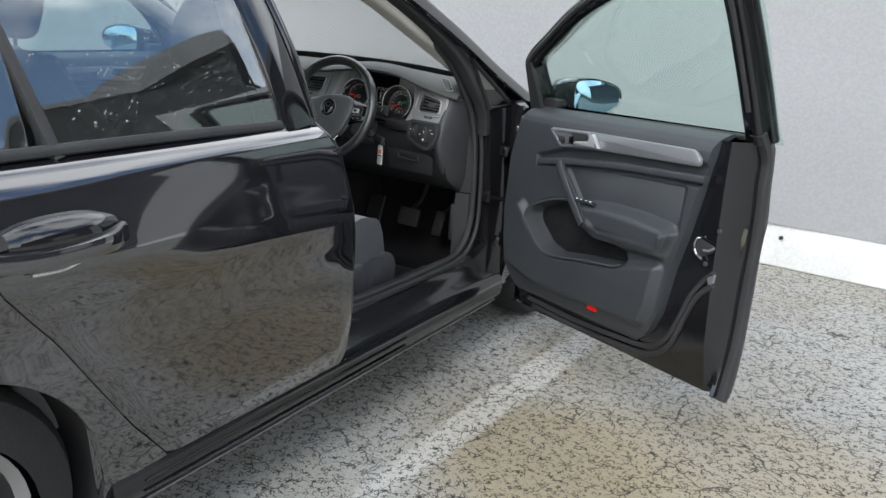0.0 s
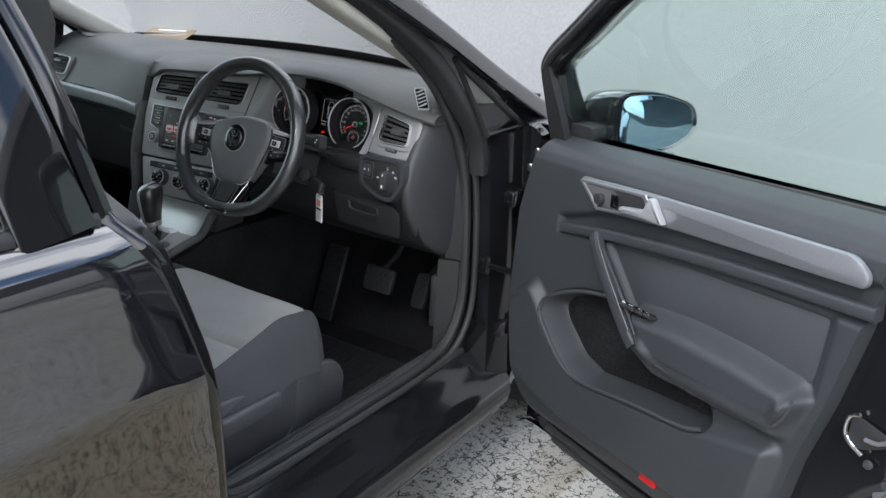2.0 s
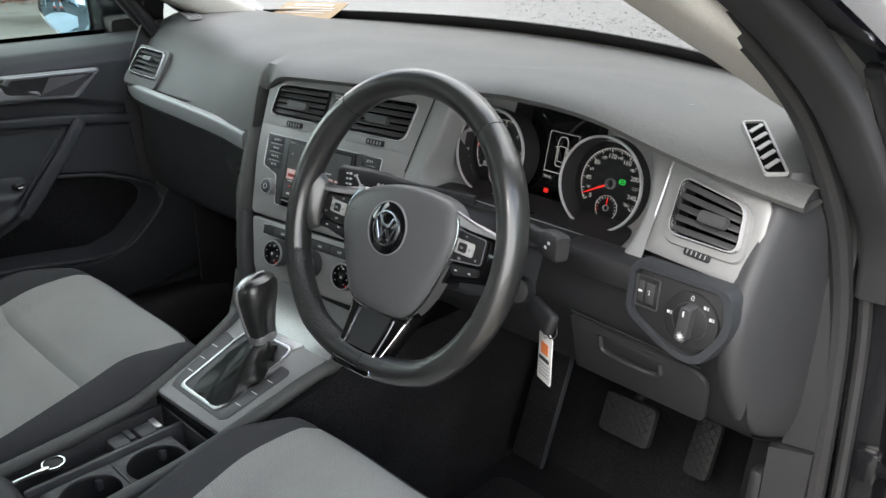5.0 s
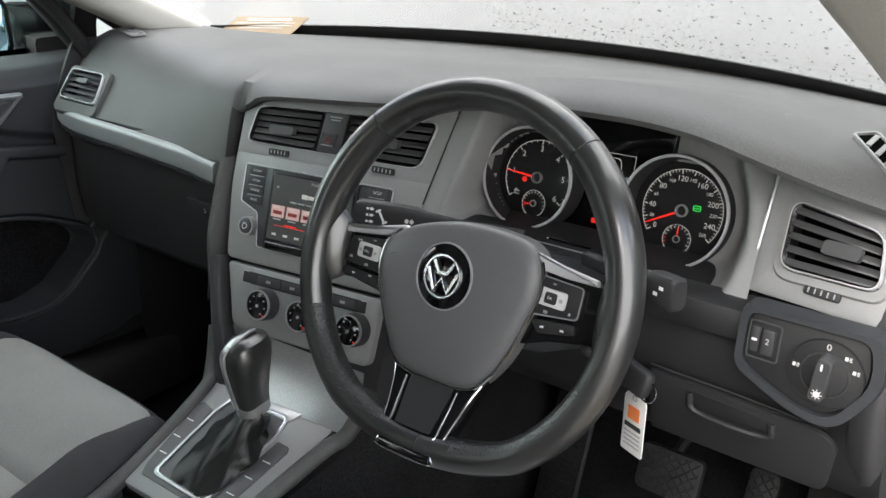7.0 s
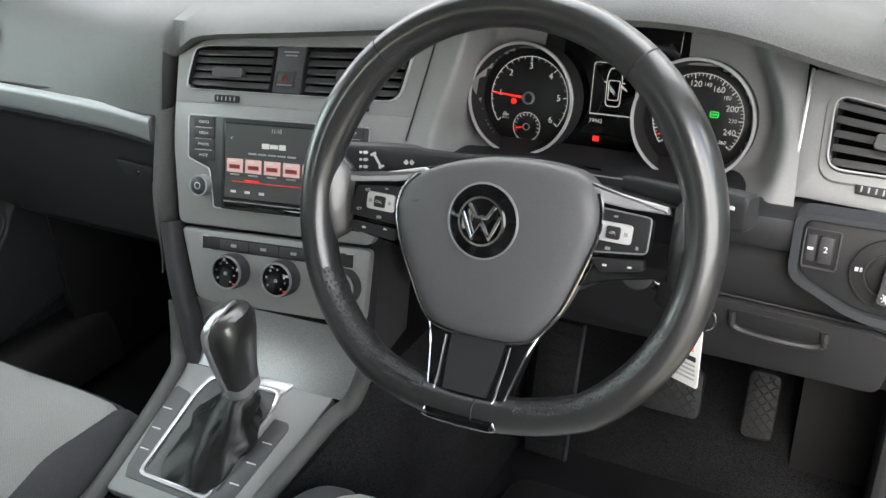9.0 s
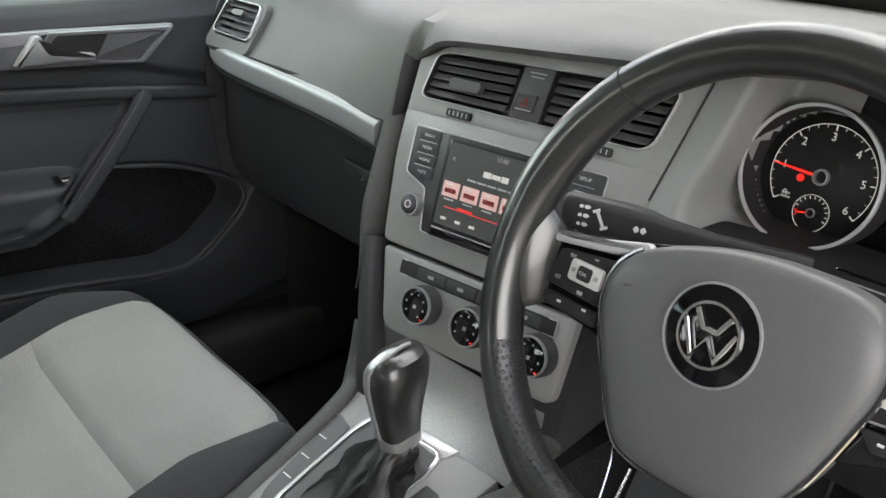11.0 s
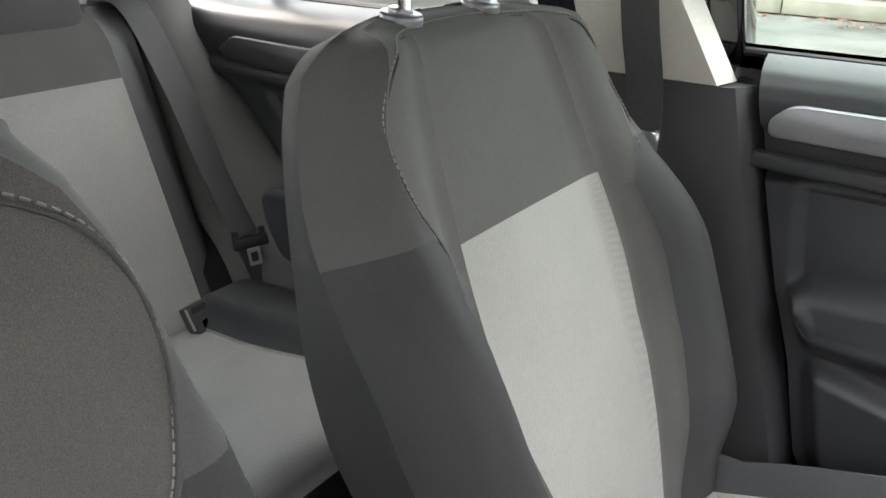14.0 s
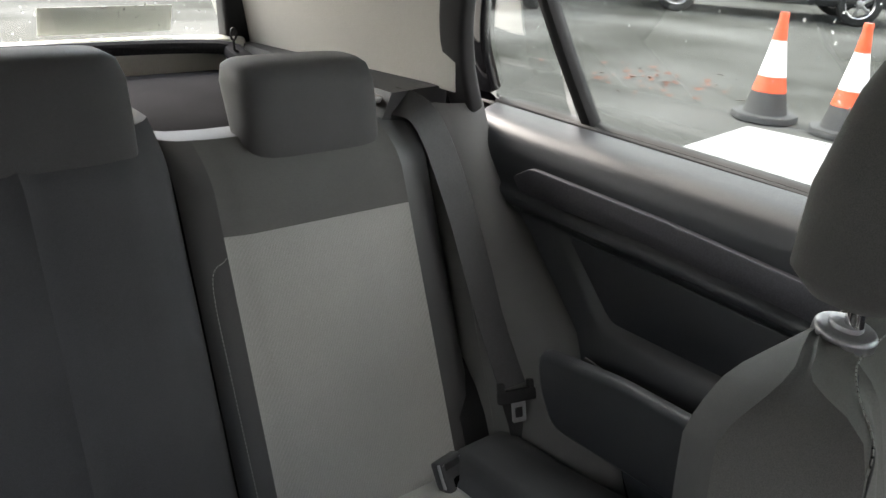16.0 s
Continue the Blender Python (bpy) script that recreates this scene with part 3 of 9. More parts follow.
def traffic_cone(x, y, turn):
    c = thing("traffic_cone", (x, y, 0), "orange and white road cone on black rubber base", "traffic cone", "cones by the car")

    def ring(z0, z1, r0, r1):
        return loft([[Vector((x + r * math.cos(a), y + r * math.sin(a), z)) for a in np.linspace(0, 2 * math.pi, 29)[:-1]] for z, r in ((z0, r0), (z1, r1))])
    oct8 = [(0.24 * math.cos(a + turn), 0.24 * math.sin(a + turn)) for a in np.linspace(0, 2 * math.pi, 9)[:-1] + 0.39]
    part("base", joined(plate(rounded(oct8, 0.03), 0.045, Matrix.Translation((x, y, 0)), 0.012), ring(0.04, 0.2, 0.155, 0.118)), CONE_BASE, c)
    part("lower_band", ring(0.2, 0.31, 0.121, 0.096), CONE_ORANGE, c)
    part("reflective_band", ring(0.31, 0.56, 0.098, 0.050), CONE_WHITE, c, "white reflective sleeve")
    part("tip", joined(ring(0.56, 0.72, 0.051, 0.03), ring(0.72, 0.75, 0.036, 0.03)), CONE_ORANGE, c)


traffic_cone(-5.49, -2.02, 0.1)
traffic_cone(-5.56, -1.46, 0.5)
tagged(part("ground_board", plate([(-4.0, -1.78), (-5.12, -1.92), (-5.25, -1.15), (-5.0, 1.2), (-3.3, 1.6), (-2.9, -0.3)], 0.012, Matrix.Translation((0, 0, -0.006)), 0.003), GROUNDPAINT), "flat white board lying on the yard", "board")
tagged(part("marker_pole", tube([Vector((-7.6, -1.75, -0.01)), Vector((-7.6, -1.75, 0.6)), Vector((-7.6, -1.75, 1.5))], 0.02, 10), CONE_WHITE), "thin white upright pole in the yard", "pole")


def wheel_parts(parent, x, y, s, r=0.315):
    prof = [(0.0, r - 0.10), (0.01, r - 0.06), (0.02, r - 0.02), (0.05, r), (0.16, r), (0.19, r - 0.02), (0.2, r - 0.06), (0.2, r - 0.10)]
    rings = []
    for k in range(40):
        a = 2 * math.pi * k / 40
        rings.append([Vector((x - s * u, y + q * math.cos(a), r + q * math.sin(a))) for u, q in prof])
    rings.append(rings[0])
    w = part("wheel", loft(rings, wrap=False, cap=False), TYRE, parent, "black tyre")
    rim = [(0.022, r - 0.105), (0.04, r - 0.125), (0.12, r - 0.135)]
    rings = [[Vector((x - s * u, y + q * math.cos(2 * math.pi * k / 40), r + q * math.sin(2 * math.pi * k / 40))) for u, q in rim] for k in range(41)]
    part("rim", loft(rings, wrap=False, cap=False), ALLOY, w)
    for k in range(5):
        a = 2 * math.pi * k / 5 + 0.3
        m = Matrix.Translation((x - s * 0.03, y, r)) @ Matrix.Rotation(a, 4, "X")
        part("spoke", rbox((-s * 0.02, 0, 0.10), (0.025, 0.050, 0.18), 0.008, m=m), ALLOY, w)
    part("hub", rbox((x - s * 0.03, y, r), (0.03, 0.11, 0.11), 0.012), ALLOY, w)


def parked_car(name, loc, turn, material, label):
    """A parked car across the yard: lower body, cabin, glass, wheels, lamps and bumper."""
    c = thing(name, (0, 0, 0), label, "car", "cars parked in the yard")
    secs = [(-2.15, 0.35, 0.74, 0.62), (-2.05, 0.28, 0.92, 0.80), (-1.6, 0.25, 0.98, 0.87), (0.0, 0.24, 0.97, 0.89), (1.2, 0.25, 0.93, 0.88), (1.9, 0.27, 0.80, 0.80), (2.15, 0.34, 0.66, 0.6)]
    part("body", loft([[Vector((q[0], y, q[1])) for q in rounded([(-w, lo), (w, lo), (w * 0.97, hi), (-w * 0.97, hi)], 0.1, 3)] for y, lo, hi, w in secs]), material, c)
    cab = [(-2.0, 1.0, 0.6), (-1.5, 1.38, 0.58), (-0.4, 1.46, 0.6), (0.4, 1.40, 0.59), (1.25, 0.97, 0.66)]
    part("cabin", loft([[Vector((q[0], y, q[1])) for q in ((-0.8, 0.9), (0.8, 0.9), (w, hi), (-w, hi))] for y, hi, w in cab]), GLOSS, c, "dark glazed cabin")
    part("roof", rbox((0, -0.5, 1.45), (1.16, 1.5, 0.04), 0.015), material, c)
    for sx in (-1, 1):
        for y in (-1.3, 1.33):
            wheel_parts(c, sx * 0.9, y, sx)
        part("tail_lamp", rbox((sx * 0.68, -2.08, 0.85), (0.28, 0.12, 0.16), 0.03), LAMP_RED, c)
        part("headlight", rbox((sx * 0.62, 1.98, 0.68), (0.34, 0.22, 0.14), 0.04), CHROME, c)
        part("bumper_trim", rbox((sx * 0.4, 2.1, 0.42), (0.6, 0.1, 0.1), 0.03), MATTE, c)
    c.matrix_world = Matrix.Translation(loc) @ Matrix.Rotation(radians(turn), 4, "Z")


parked_car("parked_car", (-9.6, -9.0, -0.01), -62, BODY_WHITE, "white hatchback parked across the wet yard")
parked_car("parked_car", (-12.6, -6.4, -0.01), 38, PAINT, "black saloon parked beyond the cones")
parked_car("parked_car", (-8.9, 9.5, -0.01), 10, BODY_WHITE, "white car parked by the block wall")
parked_car("parked_car", (-6.0, -12.5, -0.01), -40, PAINT, "dark car standing behind the rear window")

# ---- the car: body ----
HX, HY, DOOR_TURN = 0.895, 2.115, 61.9


def curve(v, table):
    return float(np.interp(v, [a for a, b in table], [b for a, b in table]))


SECTION = [(0.20, 0.82), (0.24, 0.845), (0.28, 0.860), (0.34, 0.873), (0.42, 0.883), (0.57, 0.893), (0.66, 0.895), (0.71, 0.900), (0.74, 0.905), (0.77, 0.903), (0.82, 0.896), (0.90, 0.889), (0.94, 0.883), (0.955, 0.877), (0.966, 0.866), (0.976, 0.850), (0.985, 0.842)]


def body_x(y, z):
    """Half width of the painted flank and of the windows over it."""
    base = curve(z, SECTION) if z <= 0.985 else 0.852 - (z - 0.985) * 0.41 - max(0, z - 1.2) ** 2 * 0.5
    if 0.70 < z < 0.955:
        base += 0.027 * smooth01(0.62 - y, 0.0, 0.45) * (smooth01(z, 0.70, 0.815) if z < 0.815 else (0.955 - z) / 0.14)
    return base * curve(y, [(-0.8, 0.86), (-0.55, 0.955), (-0.2, 0.99), (0.3, 1), (1.8, 1), (2.3, 0.985), (2.8, 0.96), (3.1, 0.92), (3.35, 0.78)])


car = thing("car", (0, 0.6, 0), "black five-door hatchback with its front door open", "car")
car_right_rear = thing("car_rear_door", (0.88, 1.0, 0.6), "closed glossy black rear car door with tinted wet window", "car door")
car_left_rear = thing("car_rear_door", (-0.88, 1.0, 0.6), "closed rear car door with dark inner panel", "car door")
car_open_door = thing("car_front_door", (HX, HY, 0.62), "open black front car door with dark lined inner panel", "car door")
car_left_door = thing("car_front_door", (-HX, HY, 0.62), "closed front car door with dark panel and silver trim", "car door")

REAR_FRONT_EDGE = [(0.25, 1.062), (0.40, 1.060), (0.57, 1.045), (0.72, 1.022), (0.85, 0.982), (0.92, 0.950), (0.985, 0.905)]
REAR_BACK_EDGE = [(0.25, 0.46), (0.30, 0.415), (0.42, 0.31), (0.54, 0.225), (0.66, 0.142), (0.78, 0.035), (0.88, -0.02), (0.985, -0.045)]
FRONT_FRONT_EDGE = [(0.25, 2.02), (0.35, 2.055), (0.60, 2.075), (0.93, 2.06), (0.985, 2.05)]


def skin(s, back, front, z0, z1, ny=26, nz=40, hem=0.026):
    """Painted door skin with hemmed edges, between two edge lines."""
    P = []
    for i in range(nz + 1):
        z = z0 + (z1 - z0) * i / nz
        a, b = curve(z, back), curve(z, front)
        row = []
        for j in range(ny + 1):
            y = a + (b - a) * j / ny
            row.append((s * body_x(y, z), y, z))
        row = [(s * (body_x(a, z) - hem), a + 0.004, z), (s * (body_x(a, z) - 0.005), a, z)] + row[1:-1] + [(s * (body_x(b, z) - 0.005), b, z), (s * (body_x(b, z) - hem), b - 0.004, z)]
        P.append(row)
    first = [(x - s * hem, y, z0 + 0.004) for x, y, z in P[0]]
    last = [(x - s * 0.02, y, z1 + 0.002) for x, y, z in P[-1]]
    return grid([first] + P + [last])


def pane_strip(s, outline, n=18, inset=0.006):
    """Curved side glass filling an outline given as (y, z): lower edge line and upper edge line."""
    low, high, y0, y1 = outline
    P = []
    for i in range(9):
        row = []
        for j in range(n + 1):
            y = y0 + (y1 - y0) * j / n
            a, b = curve(y, low), curve(y, high)
            z = a + (b - a) * i / 8
            row.append((s * (body_x(y, z) - inset), y, z))
        P.append(row)
    return shell(P, 0.003 * s)


def on_side(s, pts, inset=0.0):
    return [Vector((s * (body_x(y, z) - inset), y, z)) for y, z in pts]


def flat_bar(s, pts, w0, t, n=5):
    """A bar of width w0 and depth t laid on the flank along points (y, z)."""
    path = smooth_path(on_side(s, pts, t / 2), n)
    return sweep(path, rounded([(-w0 / 2, -t / 2), (w0 / 2, -t / 2), (w0 / 2, t / 2), (-w0 / 2, t / 2)], t * 0.35, 2), (s, 0, 0.35))


def rear_door(s, d):
    part("outer_skin", skin(s, REAR_BACK_EDGE, REAR_FRONT_EDGE, 0.25, 0.978 if s > 0 else 0.952), PAINT, d, "glossy black painted skin")
    strip = part("belt_trim", flat_bar(s, [(y, z - (0.028 if s < 0 else 0)) for y, z in ((-0.02, 0.992), (0.3, 0.992), (0.6, 0.989), (0.905, 0.981))], 0.022, 0.022), RUBBER, d)
    top = [(-0.04, 1.10), (0.05, 1.24), (0.2, 1.345), (0.5, 1.385), (0.80, 1.385), (0.9, 1.38)]
    part("window_pane", pane_strip(s, ([(0.15, 0.985 - (0.025 if s < 0 else 0)), (0.9, 0.98 - (0.025 if s < 0 else 0))], top, 0.165, 0.80), 16), GLASS_SIDE, d, "tinted side glass", shadow=False)
    part("quarter_pane", pane_strip(s, ([(-0.05, 1.0 - (0.04 if s < 0 else 0)), (0.15, 0.985 - (0.03 if s < 0 else 0))], top, -0.02, 0.15), 8), GLASS_SIDE, d, "small fixed glass", shadow=False)
    part("divider_bar", flat_bar(s, [(0.200, 0.955 if s < 0 else 0.975), (0.172, 1.1), (0.130, 1.31)], 0.026, 0.03), RUBBER, d)
    part("front_post", flat_bar(s, [(0.845, 0.972), (0.815, 1.16), (0.76, 1.39)], 0.105, 0.022), GLOSS, d, "glossy black window post")
    part("post_seal", flat_bar(s, [(0.915, 0.985), (0.888, 1.16), (0.835, 1.38)], 0.03, 0.03), GLOSS, d)
    part("window_frame", flat_bar(s, [(-0.035, 0.99), (-0.03, 1.10), (0.05, 1.25), (0.2, 1.36), (0.5, 1.40), (0.80, 1.40)], 0.04, 0.03), GLOSS, d)
    edge = [(z_, y_) for y_, z_ in REAR_FRONT_EDGE]
    part("edge_seal", sweep(smooth_path([Vector((s * (body_x(y, z) - 0.075), y + 0.002, z)) for z, y in REAR_FRONT_EDGE], 4), rounded([(-0.012, -0.055), (0.012, -0.055), (0.012, 0.055), (-0.012, 0.055)], 0.008, 2), (0, 1, 0)), SEALER, d, "painted door edge")
    strip_line = [Vector((s * (body_x(y, z) - 0.034), y + 0.016, z)) for z, y in REAR_FRONT_EDGE] + [Vector((s * (body_x(0.88, z) - 0.020), y, z)) for y, z in ((0.905, 1.10), (0.875, 1.22), (0.845, 1.36))]
    part("post_strip", sweep(smooth_path(strip_line, 4), rounded([(-0.015, -0.016), (0.015, -0.016), (0.015, 0.016), (-0.015, 0.016)], 0.011, 4), (s, 0, 0.2)), GLOSS, d, "thick black rubber strip down the door edge")
    # pull handle
    pts = [(0.268, 0.850), (0.215, 0.843), (0.10, 0.838), (0.0, 0.843)]
    cup = part("handle_recess", sweep(smooth_path([Vector((s * (body_x(y, z) + 0.001), y, z)) for y, z in ((0.255, 0.862), (0.2, 0.862), (0.1, 0.862), (0.04, 0.862))], 4), disc(1, 12), (s, 0, 0), scale=[0.012 + 0.028 * math.sin(math.pi * (k + 1) / 15) for k in range(13)]), GLOSS, d)
    h = part("door_handle", sweep(smooth_path([Vector((s * (body_x(y, z) + o), y, z)) for (y, z), o in zip(pts, (0.012, 0.035, 0.035, 0.014))], 5), rounded([(-0.018, -0.009), (0.018, -0.009), (0.018, 0.009), (-0.018, 0.009)], 0.008, 2), (s, 0, 0)), PAINT, d, "glossy pull handle")
    part("handle_trim", sweep(smooth_path([Vector((s * (body_x(y, z) + o), y, z - 0.024)) for (y, z), o in zip(((0.165, 0.842), (0.125, 0.838), (0.075, 0.838)), (0.016, 0.022, 0.016))], 5), disc(0.007, 8), (s, 0, 0)), CHROME, h, "bright strip")


rear_door(1, car_right_rear)
rear_door(-1, car_left_rear)


POST_FOOT = smooth_path([Vector(q) for q in ((1.062, 0.72, 0), (1.070, 0.60, 0), (1.082, 0.50, 0), (1.104, 0.435, 0), (1.140, 0.393, 0), (1.20, 0.362, 0), (1.30, 0.345, 0), (1.45, 0.335, 0))], 4)


def body():
    def side_panel(s, y0, y1, z0f, z1f, ny=30, nz=24):
        P = []
        for i in range(nz + 1):
            row = []
            for j in range(ny + 1):
                y = y0 + (y1 - y0) * j / ny
                a, b = z0f(y), z1f(y)
                z = a + (b - a) * i / nz
                row.append((s * body_x(y, z), y, z))
            P.append(row)
        return P

    def arch(y, c, r=0.348, low=0.24, cz=0.298):
        h = r * r - (y - c) ** 2
        return max(low, cz + math.sqrt(h)) if h > 0 else low
    for s in (1, -1):
        # rear quarter, with the wheel arch cut out of it, behind the door's sloping edge
        back = lambda y: arch(y, -0.105)
        P = []
        for i in range(29):
            t = i / 28
            row = []
            for j in range(41):
                z0 = 0.255 + (0.985 - 0.255) * t
                yr = curve(z0, REAR_BACK_EDGE) - 0.005
                y = -0.72 + (yr + 0.72) * j / 40
                lo = arch(y, -0.105)
                z = z0 if z0 > lo else lo
                row.append((s * body_x(y, z), y, z))
            P.append(row)
        part("rear_wing", grid(P), PAINT, car)
        part("wheel_arch_liner", loft([[Vector((s * xx, -0.105 + 0.35 * math.cos(a), 0.315 + 0.35 * math.sin(a))) for a in np.linspace(-0.25, math.pi + 0.25, 26)] for xx in (0.868, 0.60)], wrap=False, cap=False), MATTE, car)
        # front wing
        top = lambda y: curve(y, [(2.06, 0.93), (2.3, 0.93), (2.8, 0.87), (3.2, 0.74)])
        P = side_panel(s, 2.075, 3.2, lambda y: arch(y, 2.53), top, 40, 24)
        P2 = [[(x, y, z) for x, y, z in r] for r in P]
        n = len(P2[-1])
        for k, (dx, dz) in enumerate(((0.022, 0.016), (0.06, 0.03), (0.11, 0.04))):
            P2.append([(s * (abs(P[-1][j][0]) - dx), P[-1][j][1], P[-1][j][2] + dz) for j in range(n)])
        part("front_wing", grid(P2), PAINT, car, "wet glossy black wing")
        part("wheel_arch_liner", loft([[Vector((s * xx, 2.53 + 0.35 * math.cos(a), 0.315 + 0.35 * math.sin(a))) for a in np.linspace(-0.25, math.pi + 0.25, 26)] for xx in (0.85, 0.58)], wrap=False, cap=False), MATTE, car)
        # sill
        sill = [(0.795, 0.19), (0.838, 0.200), (0.862, 0.225), (0.868, 0.255), (0.862, 0.292), (0.842, 0.312), (0.812, 0.322), (0.795, 0.345), (0.772, 0.365), (0.76, 0.30)]
        path = [Vector((0, y, 0)) for y in (0.27, 0.6, 1.0, 1.4, 1.8, 2.06)]
        rings = [[Vector((s * a, p.y, b)) for a, b in sill] for p in path]
        part("sill", loft(rings), SEALER, car, "black painted door sill")
        part("sill_edge_trim", loft([[Vector((s * a, y, b)) for a, b in ((0.80, 0.188), (0.845, 0.196), (0.848, 0.203), (0.80, 0.2))] for y in (0.3, 1.2, 2.05)]), TITAN, car)
        step_prof = [(0.66, 0.26), (0.672, 0.34), (0.69, 0.366), (0.72, 0.376), (0.752, 0.374), (0.762, 0.36), (0.762, 0.30)]
        # left strip takes a darker plastic, standing for the shade on that side
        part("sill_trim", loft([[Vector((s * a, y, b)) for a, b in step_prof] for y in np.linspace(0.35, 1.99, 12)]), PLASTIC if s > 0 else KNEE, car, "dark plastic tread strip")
        for a_, z_ in ((0.8665, 0.236), (0.8685, 0.262), (0.8605, 0.292)):
            part("sill_rib", tube([Vector((s * a_, y, z_)) for y in (0.35, 0.9, 1.38)], 0.003, 6), GLOSS, car)
        for dz in (0, 1, 2):
            part("tread_rib", tube([Vector((s * (0.70 + 0.017 * dz), y, 0.374 + 0.0015 * (dz == 1))) for y in (0.9, 1.3, 1.75)], 0.0022, 6), PLASTIC_LOW, car)
        # rounded foot of the middle post, painted outside and lined inside
        part("post_foot", grid([[Vector((s * x, p.x, p.y + dz)) for p in POST_FOOT] for x, dz in ((0.690, -0.03), (0.698, 0.0), (0.745, 0.004), (0.782, 0.0), (0.795, -0.010), (0.799, -0.05))]), PAINT, car, "painted curve where post and sill meet", sharp=50)
        # lower door post in front, with its hinges
        post = [[(0.765, 1.995), (0.82, 2.0), (0.845, 2.035), (0.85, 2.09), (0.765, 2.10)], [(0.765, 1.985), (0.812, 1.99), (0.838, 2.03), (0.845, 2.09), (0.765, 2.10)], [(0.74, 1.97), (0.79, 1.975), (0.815, 2.02), (0.825, 2.09), (0.74, 2.10)]]
        part("hinge_post", loft([[Vector((s * a, b, z)) for a, b in r] for r, z in zip(post, (0.30, 0.60, 0.935))]), SEALER, car, "glossy black door post")
        for z in (0.44, 0.78):
            part("hinge", joined(rbox((s * 0.836, 2.035, z), (0.03, 0.055, 0.04), 0.005), rbox((s * 0.862, 2.058, z), (0.022, 0.024, 0.055), 0.008)), SEALER, car)
        part("check_strap", joined(rbox((s * 0.80, 1.985, 0.612), (0.03, 0.02, 0.045), 0.004), rbox((s * 0.86, 1.985, 0.612), (0.12, 0.012, 0.016), 0.003)), SEALER, car)
        part("wing_flange", loft([[Vector((s * a, b, z)) for a, b in ((0.82, 2.078), (body_x(2.08, z) - 0.006, 2.078), (body_x(2.08, z) - 0.006, 2.094), (0.82, 2.094))] for z in (0.27, 0.5, 0.7, 0.9, 0.945)]), SEALER, car, "black painted wing edge")
        # pillars
        outer = smooth_path([Vector((s * 0.805, 2.24, 0.945)), Vector((s * 0.768, 2.0, 1.06)), Vector((s * 0.725, 1.72, 1.205)), Vector((s * 0.672, 1.40, 1.345)), Vector((s * 0.632, 1.1, 1.405)), Vector((s * 0.615, 0.6, 1.43)), Vector((s * 0.605, 0.0, 1.415)), Vector((s * 0.62, -0.45, 1.33))], 5)
        part("roof_rail", sweep(outer, rounded([(-0.04, -0.022), (0.035, -0.022), (0.03, 0.022), (-0.03, 0.022)], 0.012, 3), (0, 0.2, 1)), PAINT, car, "glossy black windscreen pillar and roof edge")
        inner = smooth_path([Vector((s * 0.715, 2.12, 0.985)), Vector((s * 0.69, 1.95, 1.06)), Vector((s * 0.655, 1.70, 1.18)), Vector((s * 0.60, 1.40, 1.32)), Vector((s * 0.56, 1.1, 1.375)), Vector((s * 0.55, 0.5, 1.39))], 5)
        part("pillar_trim", sweep(inner, rounded([(-0.035, -0.03), (0.045, -0.03), (0.045, 0.03), (-0.035, 0.03)], 0.02, 3), (0, 0.3, 1)), BEIGE, car, "pale lining of the windscreen pillar")
        # triangular window behind the pillar
        tri = [Vector((s * 0.806, 2.10, 0.943)), Vector((s * 0.795, 1.952, 0.936)), Vector((s * 0.757, 1.855, 1.108))]
        bm = bmesh.new()
        bm.faces.new([bm.verts.new(p) for p in tri])
        part("triangle_pane", bm, GLASS_DOOR, car, shadow=False)
        part("triangle_seal", tube([tri[0], tri[1], tri[2]], 0.009, 8, closed=True, up=(s, 0, 0.1)), RUBBER, car)
        part("window_post", sweep(smooth_path([Vector((s * 0.772, 1.972, 0.84)), Vector((s * 0.770, 1.952, 0.92)), Vector((s * 0.756, 1.885, 1.01)), Vector((s * 0.734, 1.795, 1.11)), Vector((s * 0.70, 1.64, 1.215)), Vector((s * 0.65, 1.42, 1.325)), Vector((s * 0.63, 1.2, 1.38))], 4), rounded([(-0.018, -0.020), (0.018, -0.020), (0.018, 0.020), (-0.018, 0.020)], 0.008, 3), (s, 0, 0.3)), MATTE, car, "dark post beside the triangular window")
        # door seal, a soft double bead round the opening
        seal = [(0.745, 1.072, 0.72), (0.747, 1.088, 0.56), (0.747, 1.112, 0.452), (0.748, 1.150, 0.410), (0.750, 1.22, 0.393), (0.752, 1.5, 0.388), (0.752, 1.80, 0.39), (0.755, 1.905, 0.42), (0.757, 1.955, 0.50), (0.752, 1.968, 0.62), (0.745, 1.962, 0.78), (0.735, 1.945, 0.88), (0.725, 1.905, 0.965), (0.705, 1.82, 1.075), (0.675, 1.68, 1.18), (0.632, 1.45, 1.30), (0.60, 1.2, 1.36), (0.59, 1.0, 1.37)]
        base = smooth_path([Vector((s * a, b, c)) for a, b, c in seal], 5)
        part("door_seal", tube(base, 0.0125, 9, up=(s, 0, 0.02)), RUBBER, car, "soft black door seal")
        part("door_seal", tube([p + Vector((s * 0.024, 0.012, -0.004)) for p in base], 0.008, 8, up=(s, 0, 0.02)), RUBBER, car)
        part("kick_panel", loft([[Vector((s * a, b, z)) for a, b in ((0.70, 1.93), (0.748, 1.95), (0.755, 1.985), (0.76, 2.3), (0.69, 2.3), (0.685, 1.99))] for z in (0.25, 0.5, 0.615)]), KNEE, car, "dark plastic kick panel")
        part("upper_kick_panel", loft([[Vector((s * a, b, z)) for a, b in ((0.71, 1.945), (0.748, 1.955), (0.75, 2.3), (0.70, 2.3))] for z in (0.618, 0.75, 0.99)]), KNEE, car)
        # middle post: pale above, dark below
        back_by = 0.085 if s > 0 else 0.0
